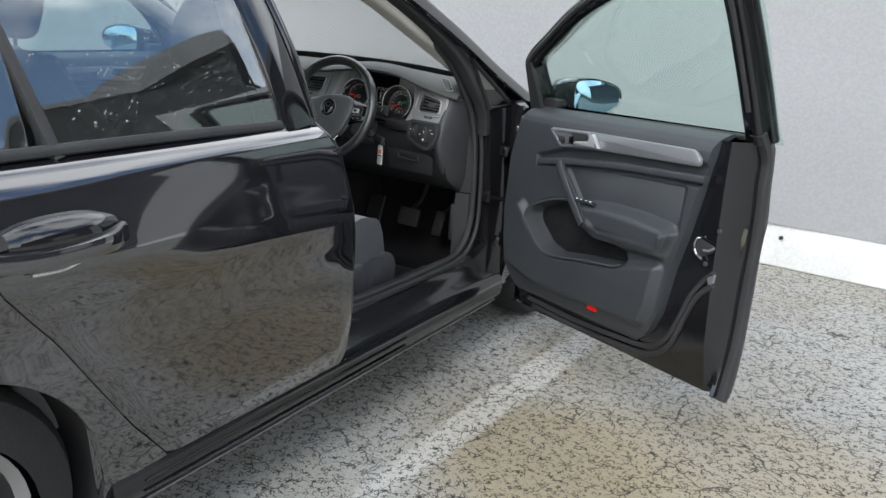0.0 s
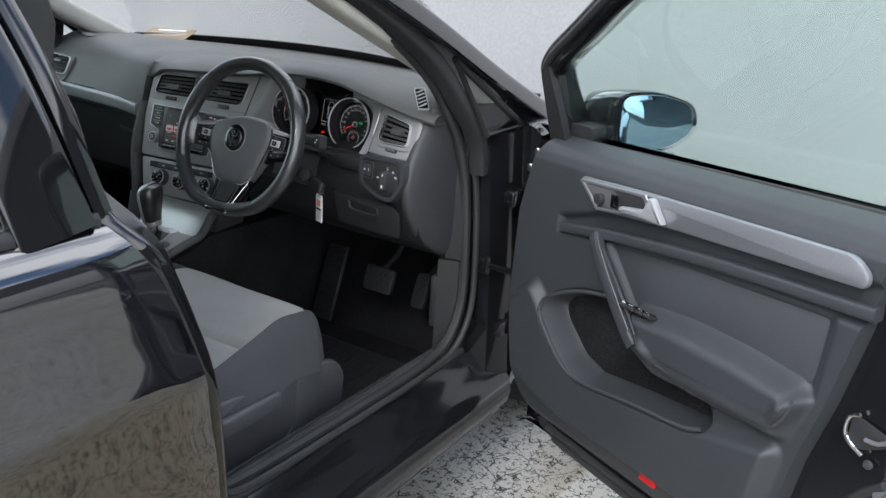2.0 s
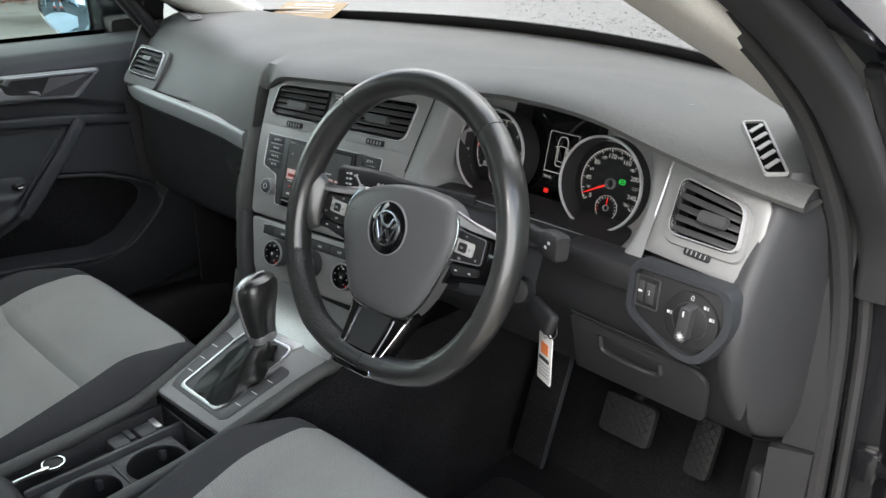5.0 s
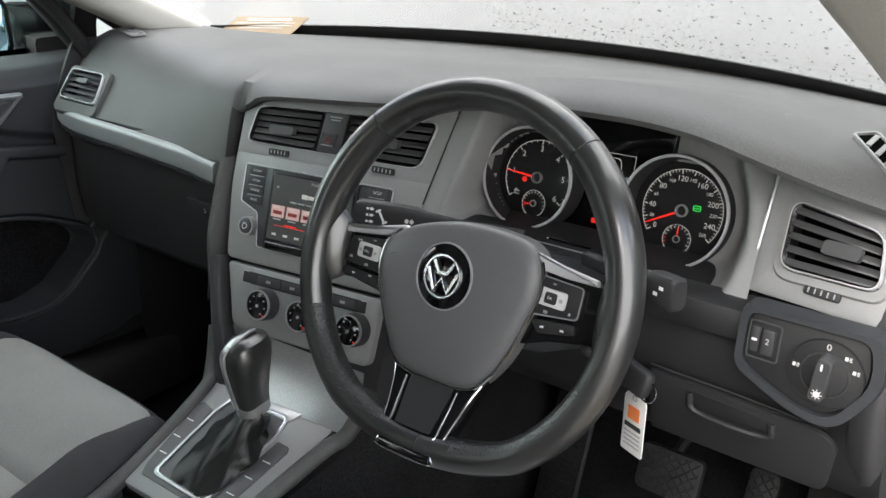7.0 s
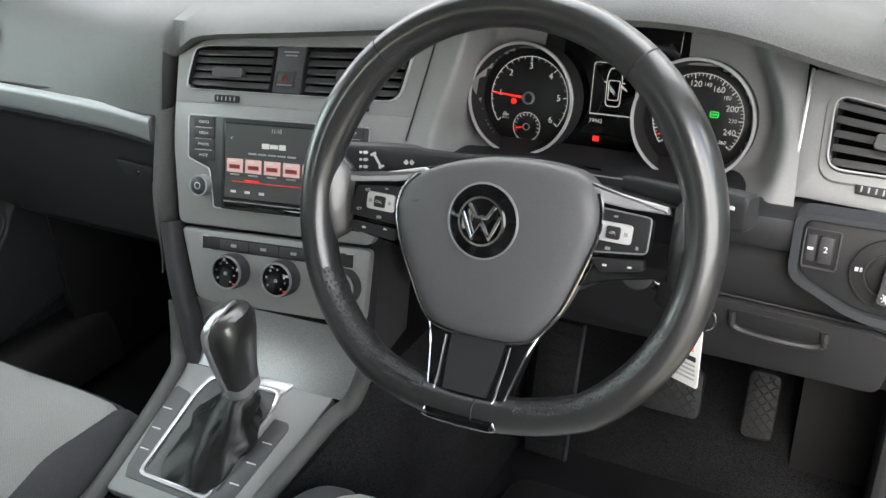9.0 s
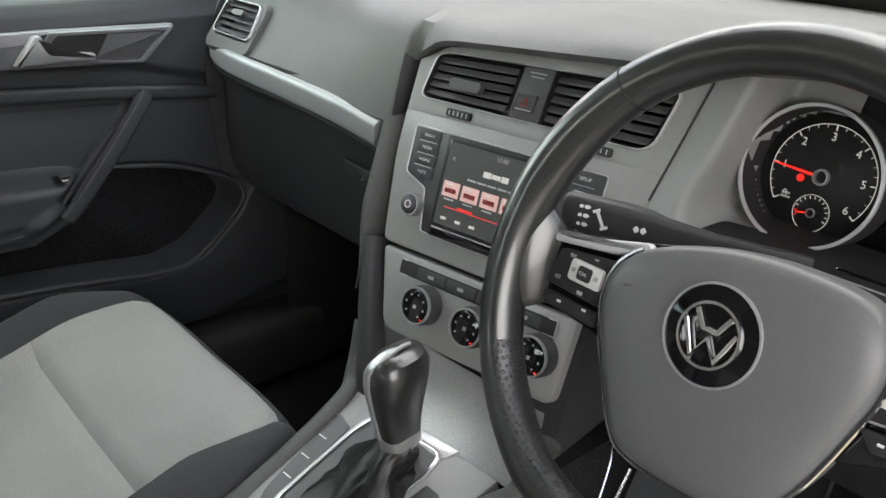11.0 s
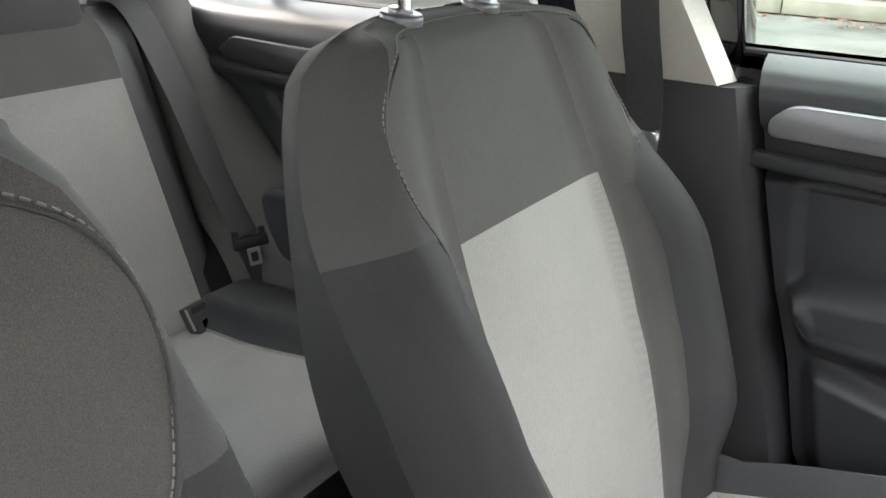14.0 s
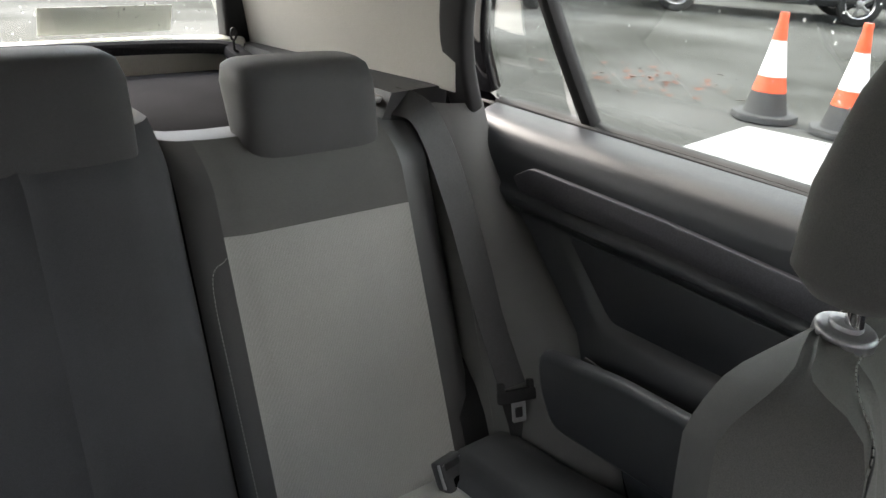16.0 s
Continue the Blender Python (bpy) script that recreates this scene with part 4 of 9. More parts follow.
        part("middle_post_upper", loft([[Vector((s * a, b, z)) for a, b in ((x0, y0), (x0, y1 - back_by), (x0 + 0.05, y1 + 0.01 - back_by), (x0 + 0.05, y0 - 0.01))] for x0, y0, y1, z in ((0.715, 0.895, 1.075, 0.94), (0.69, 0.875, 1.02, 1.05), (0.63, 0.82, 0.95, 1.25), (0.58, 0.78, 0.91, 1.36))]), BEIGE if s < 0 else MATTE, car, "pale upper door post lining" if s < 0 else "dark upper door post")
        part("middle_post_lower", loft([[Vector((s * a, b, z)) for a, b in rounded([(x0, y0), (x0, y1 - back_by), (x0 + 0.07, y1 + 0.02 - back_by), (x0 + 0.07, y0 - 0.02)], 0.02, 2)] for x0, y0, y1, z in (((0.70, 0.84, 1.06, 0.30), (0.69, 0.84, 1.075, 0.45), (0.685, 0.86, 1.095, 0.66), (0.70, 0.88, 1.09, 0.84), (0.718, 0.89, 1.075, 0.938)) if s > 0 else ((0.725, 0.84, 1.250, 0.30), (0.715, 0.84, 1.222, 0.45), (0.708, 0.86, 1.190, 0.58), (0.706, 0.86, 1.158, 0.69), (0.712, 0.88, 1.122, 0.845), (0.722, 0.89, 1.098, 0.938)))]), PLASTIC_LOW, car, "dark lower door post lining")
        part("middle_post_outer", loft([[Vector((s * a, b, z)) for a, b in ((x0 + 0.014, y0 - 0.03), (x0 + 0.010, y1 + 0.012 - back_by * 0.5), (x0 + 0.055, y1 + 0.02 - back_by * 0.5), (x0 + 0.055, y0 - 0.03))] for x0, y0, y1, z in ((0.70, 0.86, 1.08, 0.30), (0.70, 0.86, 1.085, 0.53), (0.705, 0.86, 1.065, 0.70), (0.712, 0.86, 1.03, 0.86), (0.718, 0.86, 1.0, 0.95), (0.69, 0.84, 0.965, 1.05), (0.63, 0.80, 0.90, 1.25), (0.58, 0.76, 0.86, 1.38))]), PAINT, car, "black painted middle post")
        part("quarter_lining", rbox((s * 0.752, -0.34, 0.60), (0.016, 0.66, 0.72), 0.004), PLASTIC_LOW, car, "dark side lining")
        # rear side lining
        P = []
        for i in range(9):
            z = 1.0 + 0.36 * i / 8
            P.append([(s * (0.705 - (z - 1.0) * 0.35 - 0.16 * max(0, -0.05 - y)), y, z) for y in np.linspace(-0.66, 0.01 + 0.10 * (z - 1.0) / 0.3, 10)])
        part("rear_pillar_lining", shell(P, 0.02 * -s), BEIGE, car, "pale rear pillar lining")
        part("rear_post", sweep(smooth_path([Vector((s * 0.742, 0.010, 0.955)), Vector((s * 0.705, 0.015, 1.05)), Vector((s * 0.667, 0.045, 1.15)), Vector((s * 0.625, 0.11, 1.28)), Vector((s * 0.6, 0.2, 1.36))], 4), rounded([(-0.030, -0.016), (0.030, -0.016), (0.030, 0.016), (-0.030, 0.016)], 0.01), (s, 0, 0.3)), MATTE, car, "black rubber post seal")
        part("shelf_support", loft([[Vector((s * a, y, b)) for a, b in ((0.56, 0.90), (0.72, 0.90), (0.72, 1.005), (0.60, 1.0))] for y in (-0.62, -0.3, -0.03)]), PLASTIC_LOW, car)
        wheel_parts(car, s * 0.865, -0.105, s)
        wheel_parts(car, s * 0.855, 2.53, s)

    # windscreen, roof, tail
    def ws(u, v):
        x = u * (0.70 + (0.60 - 0.70) * v)
        y = (2.44 - 0.55 * (x / 0.7) ** 2 * 0.42) * (1 - v) + (1.66 - 0.12 * (x / 0.6) ** 2) * v
        z = 0.985 + (1.405 - 0.985) * v + 0.03 * math.sin(math.pi * v) - 0.012 * (u * u)
        return (x, y, z)
    part("windscreen", shell([[ws(-1 + 2 * j / 24, i / 12) for j in range(25)] for i in range(13)], 0.004), GLASS, car, "clear windscreen speckled with rain", shadow=False)
    part("windscreen_band", shell([[tuple(Vector(ws(-1 + 2 * j / 24, 0.075 * i / 2)) + Vector((0, -0.003, -0.007))) for j in range(25)] for i in range(3)], 0.002), MATTE, car, "black band along the foot of the windscreen")
    for a, b in ((-0.55, 0.15), (0.0, 0.66)):
        part("wiper", tube([Vector(ws(a / 0.7, 0.03)) + Vector((0, 0.05, -0.030)), Vector(ws((a + b) / 1.4, 0.03)) + Vector((0, 0.05, -0.025)), Vector(ws(b / 0.7, 0.03)) + Vector((0, 0.05, -0.030))], 0.006, 8), MATTE, car)
    roof = [[(u * 0.60, y, 1.445 - 0.03 * u * u - 0.05 * ((y - 0.6) / 1.05) ** 2) for u in np.linspace(-1, 1, 13)] for y in np.linspace(-0.5, 1.66, 15)]
    part("roof", shell(roof, 0.01), PAINT, car)
    part("roof_lining", shell([[(x * 0.97, y, z - 0.04) for x, y, z in r] for r in roof], 0.012), HEADLINER, car, "pale cloth roof lining")
    part("bonnet", shell([[(u * (0.74 - 0.12 * v), 2.36 + 0.10 * (1 - u * u) + 0.86 * v, 0.985 - 0.02 * u * u - 0.20 * v ** 1.6) for u in np.linspace(-1, 1, 15)] for v in np.linspace(0, 1, 13)], 0.012), PAINT, car, "wet glossy black bonnet")
    part("cowl", shell([[(u * 0.74, 2.30 + 0.12 * (1 - u * u) + 0.07 * v, 0.972 - 0.012 * u * u) for u in np.linspace(-1, 1, 15)] for v in (0, 1)], 0.02), MATTE, car)
    part("front_bumper", loft([[Vector((q[0], y, q[1])) for q in rounded([(-w, 0.22), (w, 0.22), (w, hi), (-w, hi)], 0.08, 3)] for y, w, hi in ((3.10, 0.83, 0.74), (3.25, 0.80, 0.72), (3.36, 0.62, 0.62))]), PAINT, car)
    for s in (1, -1):
        part("headlight", rbox((s * 0.6, 3.17, 0.69), (0.34, 0.22, 0.12), 0.05), CHROME, car)
        part("tail_light", rbox((s * 0.66, -0.66, 0.86), (0.24, 0.16, 0.15), 0.03), LAMP_RED, car)
    part("tailgate", loft([[Vector((q[0], y, q[1])) for q in rounded([(-w, 0.32), (w, 0.32), (w * 0.97, 0.985), (-w * 0.97, 0.985)], 0.05, 3)] for y, w in ((-0.60, 0.80), (-0.72, 0.76), (-0.78, 0.68))]), PAINT, car)
    part("tailgate_lining", rbox((0, -0.575, 0.97), (1.22, 0.05, 0.09), 0.015), BEIGE, car, "pale lower rim of the rear window")
    part("rear_window", shell([[(u * (0.58 - 0.06 * v), -0.60 + 0.10 * v - 0.03 * (1 - u * u), 1.0 + 0.33 * v) for u in np.linspace(-1, 1, 13)] for v in np.linspace(0, 1, 7)], 0.004), GLASS_REAR, car, "rear window with raindrops", shadow=False)
    for s in (1, -1):
        part("rear_window_frame", sweep([Vector((s * 0.60, -0.59, 0.99)), Vector((s * 0.57, -0.55, 1.15)), Vector((s * 0.54, -0.50, 1.34))], rounded([(-0.03, -0.02), (0.03, -0.02), (0.03, 0.02), (-0.03, 0.02)], 0.01), (0, 1, 0)), MATTE, car)
    # cabin floor
    part("floor_pan", rbox((0, 1.15, 0.2), (1.5, 2.6, 0.08), 0.01), CARPET, car, "black floor carpet")
    part("bulkhead", shell([[(x, y, z) for x in np.linspace(-0.74, 0.74, 9)] for y, z in ((2.12, 0.24), (2.25, 0.32), (2.36, 0.5), (2.38, 0.95))], 0.02), CARPET, car)
    part("rear_bulkhead", rbox((0, -0.09, 0.55), (1.4, 0.03, 0.7), 0.01), CARPET, car)


body()

# ---- doors: front shells and all inner panels ----
BOLTS = ((1.998, 0.924), (2.022, 0.885))
FRONT_BACK_EDGE = [(0.25, 1.036), (0.40, 1.038), (0.57, 1.040), (0.72, 1.040), (0.85, 1.037), (0.92, 1.034), (0.985, 1.030)]


def relief(s, back, front, z0, z1, base, features, ny=220, nz=190):
    """An inner door panel: a sheet between two edge lines, raised and sunk by polygons of (outline, height, softness)."""
    zs = np.linspace(z0, z1, nz + 1)
    a = np.array([curve(z, back) for z in zs])[:, None]
    b = np.array([curve(z, front) for z in zs])[:, None]
    t = np.linspace(0, 1, ny + 1)[None, :]
    Y, Z = a + (b - a) * t, np.repeat(zs[:, None], ny + 1, 1)
    X = np.vectorize(lambda z: curve(z, base))(Z)
    for outline, height, soft in features:
        X = X - height * step(inside(outline, Y, Z), soft)
    X[:, 0] += 0.03
    X[:, -1] += 0.03
    X[0, :] += 0.03
    return np.stack([s * X, Y, Z], -1)


FRONT_BASE = [(0.326, 0.778), (0.345, 0.764), (0.37, 0.756), (0.40, 0.751), (0.50, 0.742), (0.62, 0.740), (0.86, 0.736), (0.925, 0.737), (0.942, 0.745), (0.958, 0.760), (0.968, 0.782), (0.974, 0.80)]
POCKET = rounded([(1.382, 0.556), (1.390, 0.588), (1.420, 0.607), (1.505, 0.603), (1.572, 0.632), (1.630, 0.704), (1.745, 0.685), (1.835, 0.648), (1.856, 0.620), (1.846, 0.592), (1.772, 0.528), (1.705, 0.510), (1.555, 0.531), (1.424, 0.545)], 0.012, 3)
RIM = [(1.212, 0.690), (1.218, 0.667), (1.228, 0.648), (1.246, 0.637), (1.33, 0.6335), (1.486, 0.6345), (1.527, 0.646), (1.552, 0.671), (1.588, 0.710), (1.640, 0.762), (1.688, 0.808)]
ARMREST = rounded([(1.214, 0.676), (1.222, 0.703), (1.33, 0.714), (1.45, 0.717), (1.55, 0.709), (1.585, 0.704), (1.550, 0.670), (1.525, 0.647), (1.485, 0.636), (1.33, 0.635), (1.246, 0.639)], 0.012, 3)
FRONT_FEATURES = [
    # undercut below the bar, the ledge and the insert under it
    ([(1.09, 0.830), (1.09, 0.892), (1.32, 0.889), (1.52, 0.8755), (1.69, 0.860), (1.84, 0.82), (1.84, 0.790), (1.72, 0.805), (1.484, 0.820), (1.32, 0.830)], -0.014, 0.008),
    (rounded([(1.190, 0.828), (1.205, 0.692), (1.33, 0.700), (1.45, 0.704), (1.60, 0.700), (1.690, 0.806), (1.484, 0.820)], 0.012), -0.012, 0.012),
    # armrest body with its underside, then the pillow on it
    (rounded([(1.238, 0.612), (1.206, 0.690), (1.216, 0.692), (1.246, 0.640), (1.486, 0.636), (1.552, 0.672), (1.590, 0.650), (1.572, 0.632), (1.505, 0.603), (1.40, 0.607)], 0.01), 0.030, 0.012),
    (ARMREST, 0.040, 0.016),
    # lower bulge that carries the pocket's lip
    (rounded([(1.30, 0.395), (1.268, 0.46), (1.243, 0.590), (1.37, 0.560), (1.424, 0.545), (1.555, 0.531), (1.705, 0.510), (1.772, 0.528), (1.846, 0.592), (1.858, 0.620), (1.90, 0.66), (1.98, 0.60), (1.96, 0.42), (1.8, 0.385)], 0.02), 0.026, 0.014),
    (POCKET, -0.046, 0.010),
]


def pull_handle(s, d, x):
    """Bright lever in its dark cup."""
    m = axes((s * x, 0, 0), (0, -s, 0), (0, 0, 1))
    q = lambda pts: [(-s * y, z) for y, z in pts]
    part("handle_cup", plate(rounded(q([(1.535, 0.882), (1.565, 0.921), (1.662, 0.918), (1.638, 0.880)]), 0.006), 0.004, m, 0.001), MATTE, d)
    part("door_handle", plate(rounded(q([(1.520, 0.880), (1.552, 0.921), (1.562, 0.921), (1.572, 0.897), (1.634, 0.890), (1.636, 0.880)]), 0.006), 0.014, m, 0.005), SPOKE, d, "satin chrome inner lever")


def front_inner(s, d):
    panel = part("inner_panel", grid(relief(s, [(0.326, 1.345), (0.342, 1.318), (0.362, 1.292), (0.39, 1.270), (0.443, 1.242), (0.579, 1.213), (0.687, 1.178), (0.845, 1.138), (0.955, 1.112), (0.974, 1.106)], [(0.326, 1.93), (0.36, 1.96), (0.42, 2.0), (0.6, 2.01), (0.80, 1.99), (0.966, 1.935)], 0.326, 0.974, FRONT_BASE, FRONT_FEATURES)), LINING, d, "dark moulded plastic door lining with a map pocket")
    m = axes((s * 0.7335, 0, 0), (0, -s, 0), (0, 0, 1))
    q = lambda pts: [(-s * y, z) for y, z in pts]
    bar_line = rounded(q([(1.715, 0.863), (1.772, 0.919), (1.575, 0.9255), (1.165, 0.927), (1.140, 0.905), (1.143, 0.884), (1.50, 0.876)]), [0.012, 0.015, 0.004, 0.02, 0.015, 0.012, 0.004], 4)
    part("trim_bar", plate(bar_line, 0.010, m, 0.005), TITAN, d, "satin grey decor strip")
    out_r, in_r = resample(q([(1.708, 0.866), (1.764, 0.916), (1.575, 0.923), (1.545, 0.882)]), 40), resample(q([(1.702, 0.872), (1.748, 0.911), (1.583, 0.917), (1.563, 0.884)]), 40)
    part("switch_frame", bezel(out_r, in_r, 0.0165, m), TITAN, d, "pale satin frame")
    part("switch_panel", plate(rounded(q([(1.700, 0.873), (1.745, 0.910), (1.650, 0.914), (1.630, 0.878)]), 0.003), 0.0145, m, 0.001), PLASTIC, d)
    pull_handle(s, d, 0.7225)
    ledge = smooth_path([Vector((s * x, y, z)) for x, y, z in ((0.742, 1.128, 0.8520), (0.7385, 1.20, 0.8505), (0.7385, 1.32, 0.8465), (0.7385, 1.48, 0.8385), (0.7385, 1.65, 0.8240), (0.7385, 1.74, 0.8130), (0.742, 1.83, 0.800))], 6)
    part("ledge_moulding", sweep(ledge, rounded([(-0.012, -0.011), (0.012, -0.011), (0.012, 0.010), (-0.012, 0.010)], 0.006, 3), (0, 0, 1)), LINING, d, "rounded ledge below the decor strip")
    # rim round the armrest and up the slanting grip, its highlight a lighter tube
    rim = smooth_path([Vector((s * (0.7060 if z < 0.66 else 0.7060 + 0.10 * (z - 0.66)), y, z)) for y, z in RIM], 5)
    part("armrest_edge", tube(rim, 0.0026, 8), TITAN_DARK, d, "thin satin line under the armrest")
    grip = [(0.7265, 1.706, 0.815), (0.7200, 1.690, 0.797), (0.7160, 1.655, 0.755), (0.7130, 1.612, 0.706), (0.7120, 1.578, 0.668), (0.7130, 1.555, 0.645)]
    part("grip", sweep(smooth_path([Vector((s * a, b, c)) for a, b, c in grip], 5), rounded([(-0.0125, -0.012), (0.0125, -0.012), (0.0125, 0.009), (-0.0125, 0.009)], 0.006, 3), (s, 0, 0)), LINING, d, "slanting pull grip")
    part("grip_strip", sweep(smooth_path([Vector((s * (a - 0.0095), b - 0.010, c + 0.004)) for a, b, c in grip[:5]], 5), rounded([(-0.0055, -0.002), (0.0055, -0.002), (0.0055, 0.002), (-0.0055, 0.002)], 0.001, 1), (s, 0, 0)), TITAN_DARK, d, "satin grey strip")
    part("insert_panel", plate(rounded(q([(1.678, 0.800), (1.598, 0.706), (1.45, 0.712), (1.212, 0.705), (1.200, 0.820), (1.484, 0.812)]), [0.006, 0.012, 0.01, 0.02, 0.015, 0.01], 4), 0.003, axes((s * 0.7510, 0, 0), (0, -s, 0), (0, 0, 1)), 0.001), INSERT, d, "dark soft insert")
    part("pocket_lip", tube(smooth_path([Vector((s * x, y, z)) for x, y, z in ((0.722, 1.383, 0.557), (0.7155, 1.424, 0.545), (0.7135, 1.555, 0.531), (0.7130, 1.705, 0.511), (0.7135, 1.772, 0.529), (0.7150, 1.846, 0.593), (0.7200, 1.857, 0.621), (0.7260, 1.836, 0.648), (0.7330, 1.745, 0.686), (0.7370, 1.632, 0.706))], 5), 0.0042, 8), ARM, d, "rounded rim of the map pocket")
    # dark sheet stands in for the shade deep in the pocket
    part("pocket_shade", plate(q([(1.62 + (y - 1.62) * 0.93, 0.605 + (z - 0.605) * 0.90) for y, z in POCKET]), 0.002, axes((s * 0.7815, 0, 0), (0, -s, 0), (0, 0, 1)), 0.0005), CARPET, d, "dark lining of the map pocket")
    switches = (1.588, 1.568, 1.545, 1.525) if s > 0 else (1.560,)
    for y in switches:
        key_m = axes((s * 0.7150, y, 0.7105), (0, 1, 0), (-s * 0.95, 0, 0.35))
        base = part("window_switch", rbox((0, 0, 0.0), (0.019, 0.030, 0.007), 0.003, 2, key_m), MATTE, d)
        part("switch_key", rbox((0, 0.002, 0.003), (0.013, 0.020, 0.008), 0.003, 2, key_m), GLOSS, base)
        part("switch_mark", rbox((0, 0.011, 0.006), (0.010, 0.002, 0.002), 0, m=key_m), CHROME, base)
    if s > 0:
        k = axes((0.7215, 1.695, 0.890), (0, -1, 0), (0, 0, 1))
        knob = part("mirror_knob", joined(plate(disc(0.011, 20), 0.014, k, 0.003), rbox((0, 0.004, 0.015), (0.004, 0.014, 0.004), 0.001, m=k)), MATTE, d)
        for a in (-50, -15, 20, 55):
            bar("knob_mark", 0.019 * math.sin(radians(a)), 0.019 * math.cos(radians(a)), 0.003, 0.003, k, GREY_INK, knob)
        lk = axes((0.7215, 1.656, 0.893), (0, -1, 0), (0, 0, 1))
        part("lock_key", plate(rect(0.022, 0.026, 0.003), 0.004, lk, 0.001), GLOSS, d)
        part("reflector", plate(rounded([(-1.49, 0.374), (-1.535, 0.374), (-1.528, 0.392), (-1.496, 0.392)], 0.004), 0.006, axes((0.748, 0, 0), (0, -1, 0), (0, 0, 1)), 0.002), RED_PAINT, d, "red safety reflector")
    part("window_slot", tube([Vector((s * 0.812, 1.04, 0.972)), Vector((s * 0.812, 1.5, 0.970)), Vector((s * 0.805, 1.92, 0.966))], 0.006, 8), RUBBER, d)


def front_shell(s, d):
    part("outer_skin", skin(s, FRONT_BACK_EDGE, FRONT_FRONT_EDGE, 0.25, 0.978, 26, 40, 0.02), PAINT, d, "glossy black painted skin")
    P = []
    for z in np.linspace(0.262, 0.958, 30):
        yb, yf = curve(z, FRONT_BACK_EDGE), curve(z, FRONT_FRONT_EDGE)
        pb = curve(z, [(0.26, 1.30), (0.36, 1.27), (0.40, 1.20), (0.50, 1.175), (0.70, 1.165), (0.86, 1.125), (0.966, 1.09)])
        pf = curve(z, [(0.26, 1.84), (0.36, 1.86), (0.42, 1.93), (0.6, 1.955), (0.966, 1.935)])
        inn = curve(z, [(0.26, 0.80), (0.33, 0.785), (0.40, 0.772), (0.96, 0.765)])
        o = body_x(yb, z) - 0.008
        of = body_x(yf, z) - 0.008
        P.append([(s * o, yb + 0.001, z), (s * (o - 0.012), yb + 0.006, z), (s * (o - 0.055), yb + 0.012, z), (s * (o - 0.06), yb + 0.022, z), (s * (inn + 0.015), min(yb + 0.036, pb - 0.01), z), (s * inn, min(yb + 0.05, pb), z), (s * inn, pb + 0.02, z), (s * (inn + 0.002), pb + 0.10, z), (s * (inn + (0.045 if z > 0.44 else 0.002)), pb + 0.14, z), (s * (inn + (0.045 if z > 0.44 else 0.002)), pf - 0.07, z), (s * (inn + 0.002), pf - 0.04, z),
                  (s * inn, pf - 0.02, z), (s * inn, pf, z), (s * (inn + 0.03), yf - 0.05, z), (s * (of - 0.01), yf - 0.012, z), (s * of, yf - 0.002, z)])
    part("inner_shell", grid(P), SEALER, d, "black painted door frame")
    ring = [(1.935, 0.955), (1.93, 1.09), (1.905, 1.135), (1.80, 1.195), (1.62, 1.285), (1.42, 1.348), (1.22, 1.372), (1.12, 1.375), (1.075, 1.36), (1.055, 1.31), (1.05, 1.15), (1.052, 0.965)]
    path = smooth_path([Vector((s * (body_x(y, z) - 0.030), y, z)) for y, z in ring], 5)
    part("window_frame", sweep(path, rounded([(-0.026, -0.03), (0.026, -0.03), (0.026, 0.03), (-0.026, 0.03)], 0.01, 3), (s, 0, 0.3)), GLOSS, d, "black window frame")
    part("window_seal", tube([Vector((p.x - s * 0.028, p.y, p.z)) for p in path[4:-2]], 0.010, 8, up=(s, 0, 0.1)), RUBBER, d)
    part("rear_post_cover", flat_bar(s, [(1.042, 0.965), (1.040, 1.15), (1.045, 1.36)], 0.060, 0.03), GLOSS, d)
    part("glass", pane_strip(s, ([(0.95, 0.962), (1.93, 0.955)], [(0.95, 1.35), (1.05, 1.36), (1.22, 1.36), (1.42, 1.335), (1.62, 1.27), (1.80, 1.18), (1.93, 1.11)], 0.985, 1.92), 24, 0.028), GLASS_DOOR, d, "side window glass with raindrops", shadow=False)
    part("corner_plate", loft([[Vector((s * (x0 - 0.35 * (z - 0.96)), y, z)) for y, z in rounded([(1.950, 0.955), (1.895, 0.955), (1.897, 1.03), (1.905, 1.12), (1.935, 1.10)], 0.008, 2)] for x0 in (0.779, 0.796)]), MATTE, d, "dark corner plate by the mirror")
    # end-face details
    part("edge_trim", sweep(smooth_path([Vector((s * (body_x(y, z) - 0.035), y + 0.010, z)) for z, y in FRONT_BACK_EDGE], 4), rounded([(-0.012, -0.022), (0.012, -0.022), (0.012, 0.022), (-0.012, 0.022)], 0.007, 2), (0, 1, 0)), RUBBER, d, "rubber strip down the door edge")
    for line in (((1.083, 0.605), (1.115, 0.575), (1.150, 0.525), (1.180, 0.455), (1.215, 0.385), (1.262, 0.342), (1.34, 0.318), (1.60, 0.300), (1.88, 0.305)), ((1.083, 0.572), (1.125, 0.533), (1.158, 0.475), (1.185, 0.405), (1.222, 0.345), (1.275, 0.310), (1.36, 0.290), (1.60, 0.278), (1.86, 0.282))):
        part("door_seal", tube(smooth_path([Vector((s * (curve(z, [(0.26, 0.80), (0.33, 0.785), (0.40, 0.772), (0.96, 0.765)]) - 0.003), y, z)) for y, z in line], 5), 0.0085, 8, up=(s, 0, 0.1)), RUBBER, d, "curved rubber seal along the door edge")
    face = axes((s * 0.764, 0, 0), (0, -s, 0), (0, 0, 1))
    flip = lambda pts: [(-s * y, z) for y, z in pts]
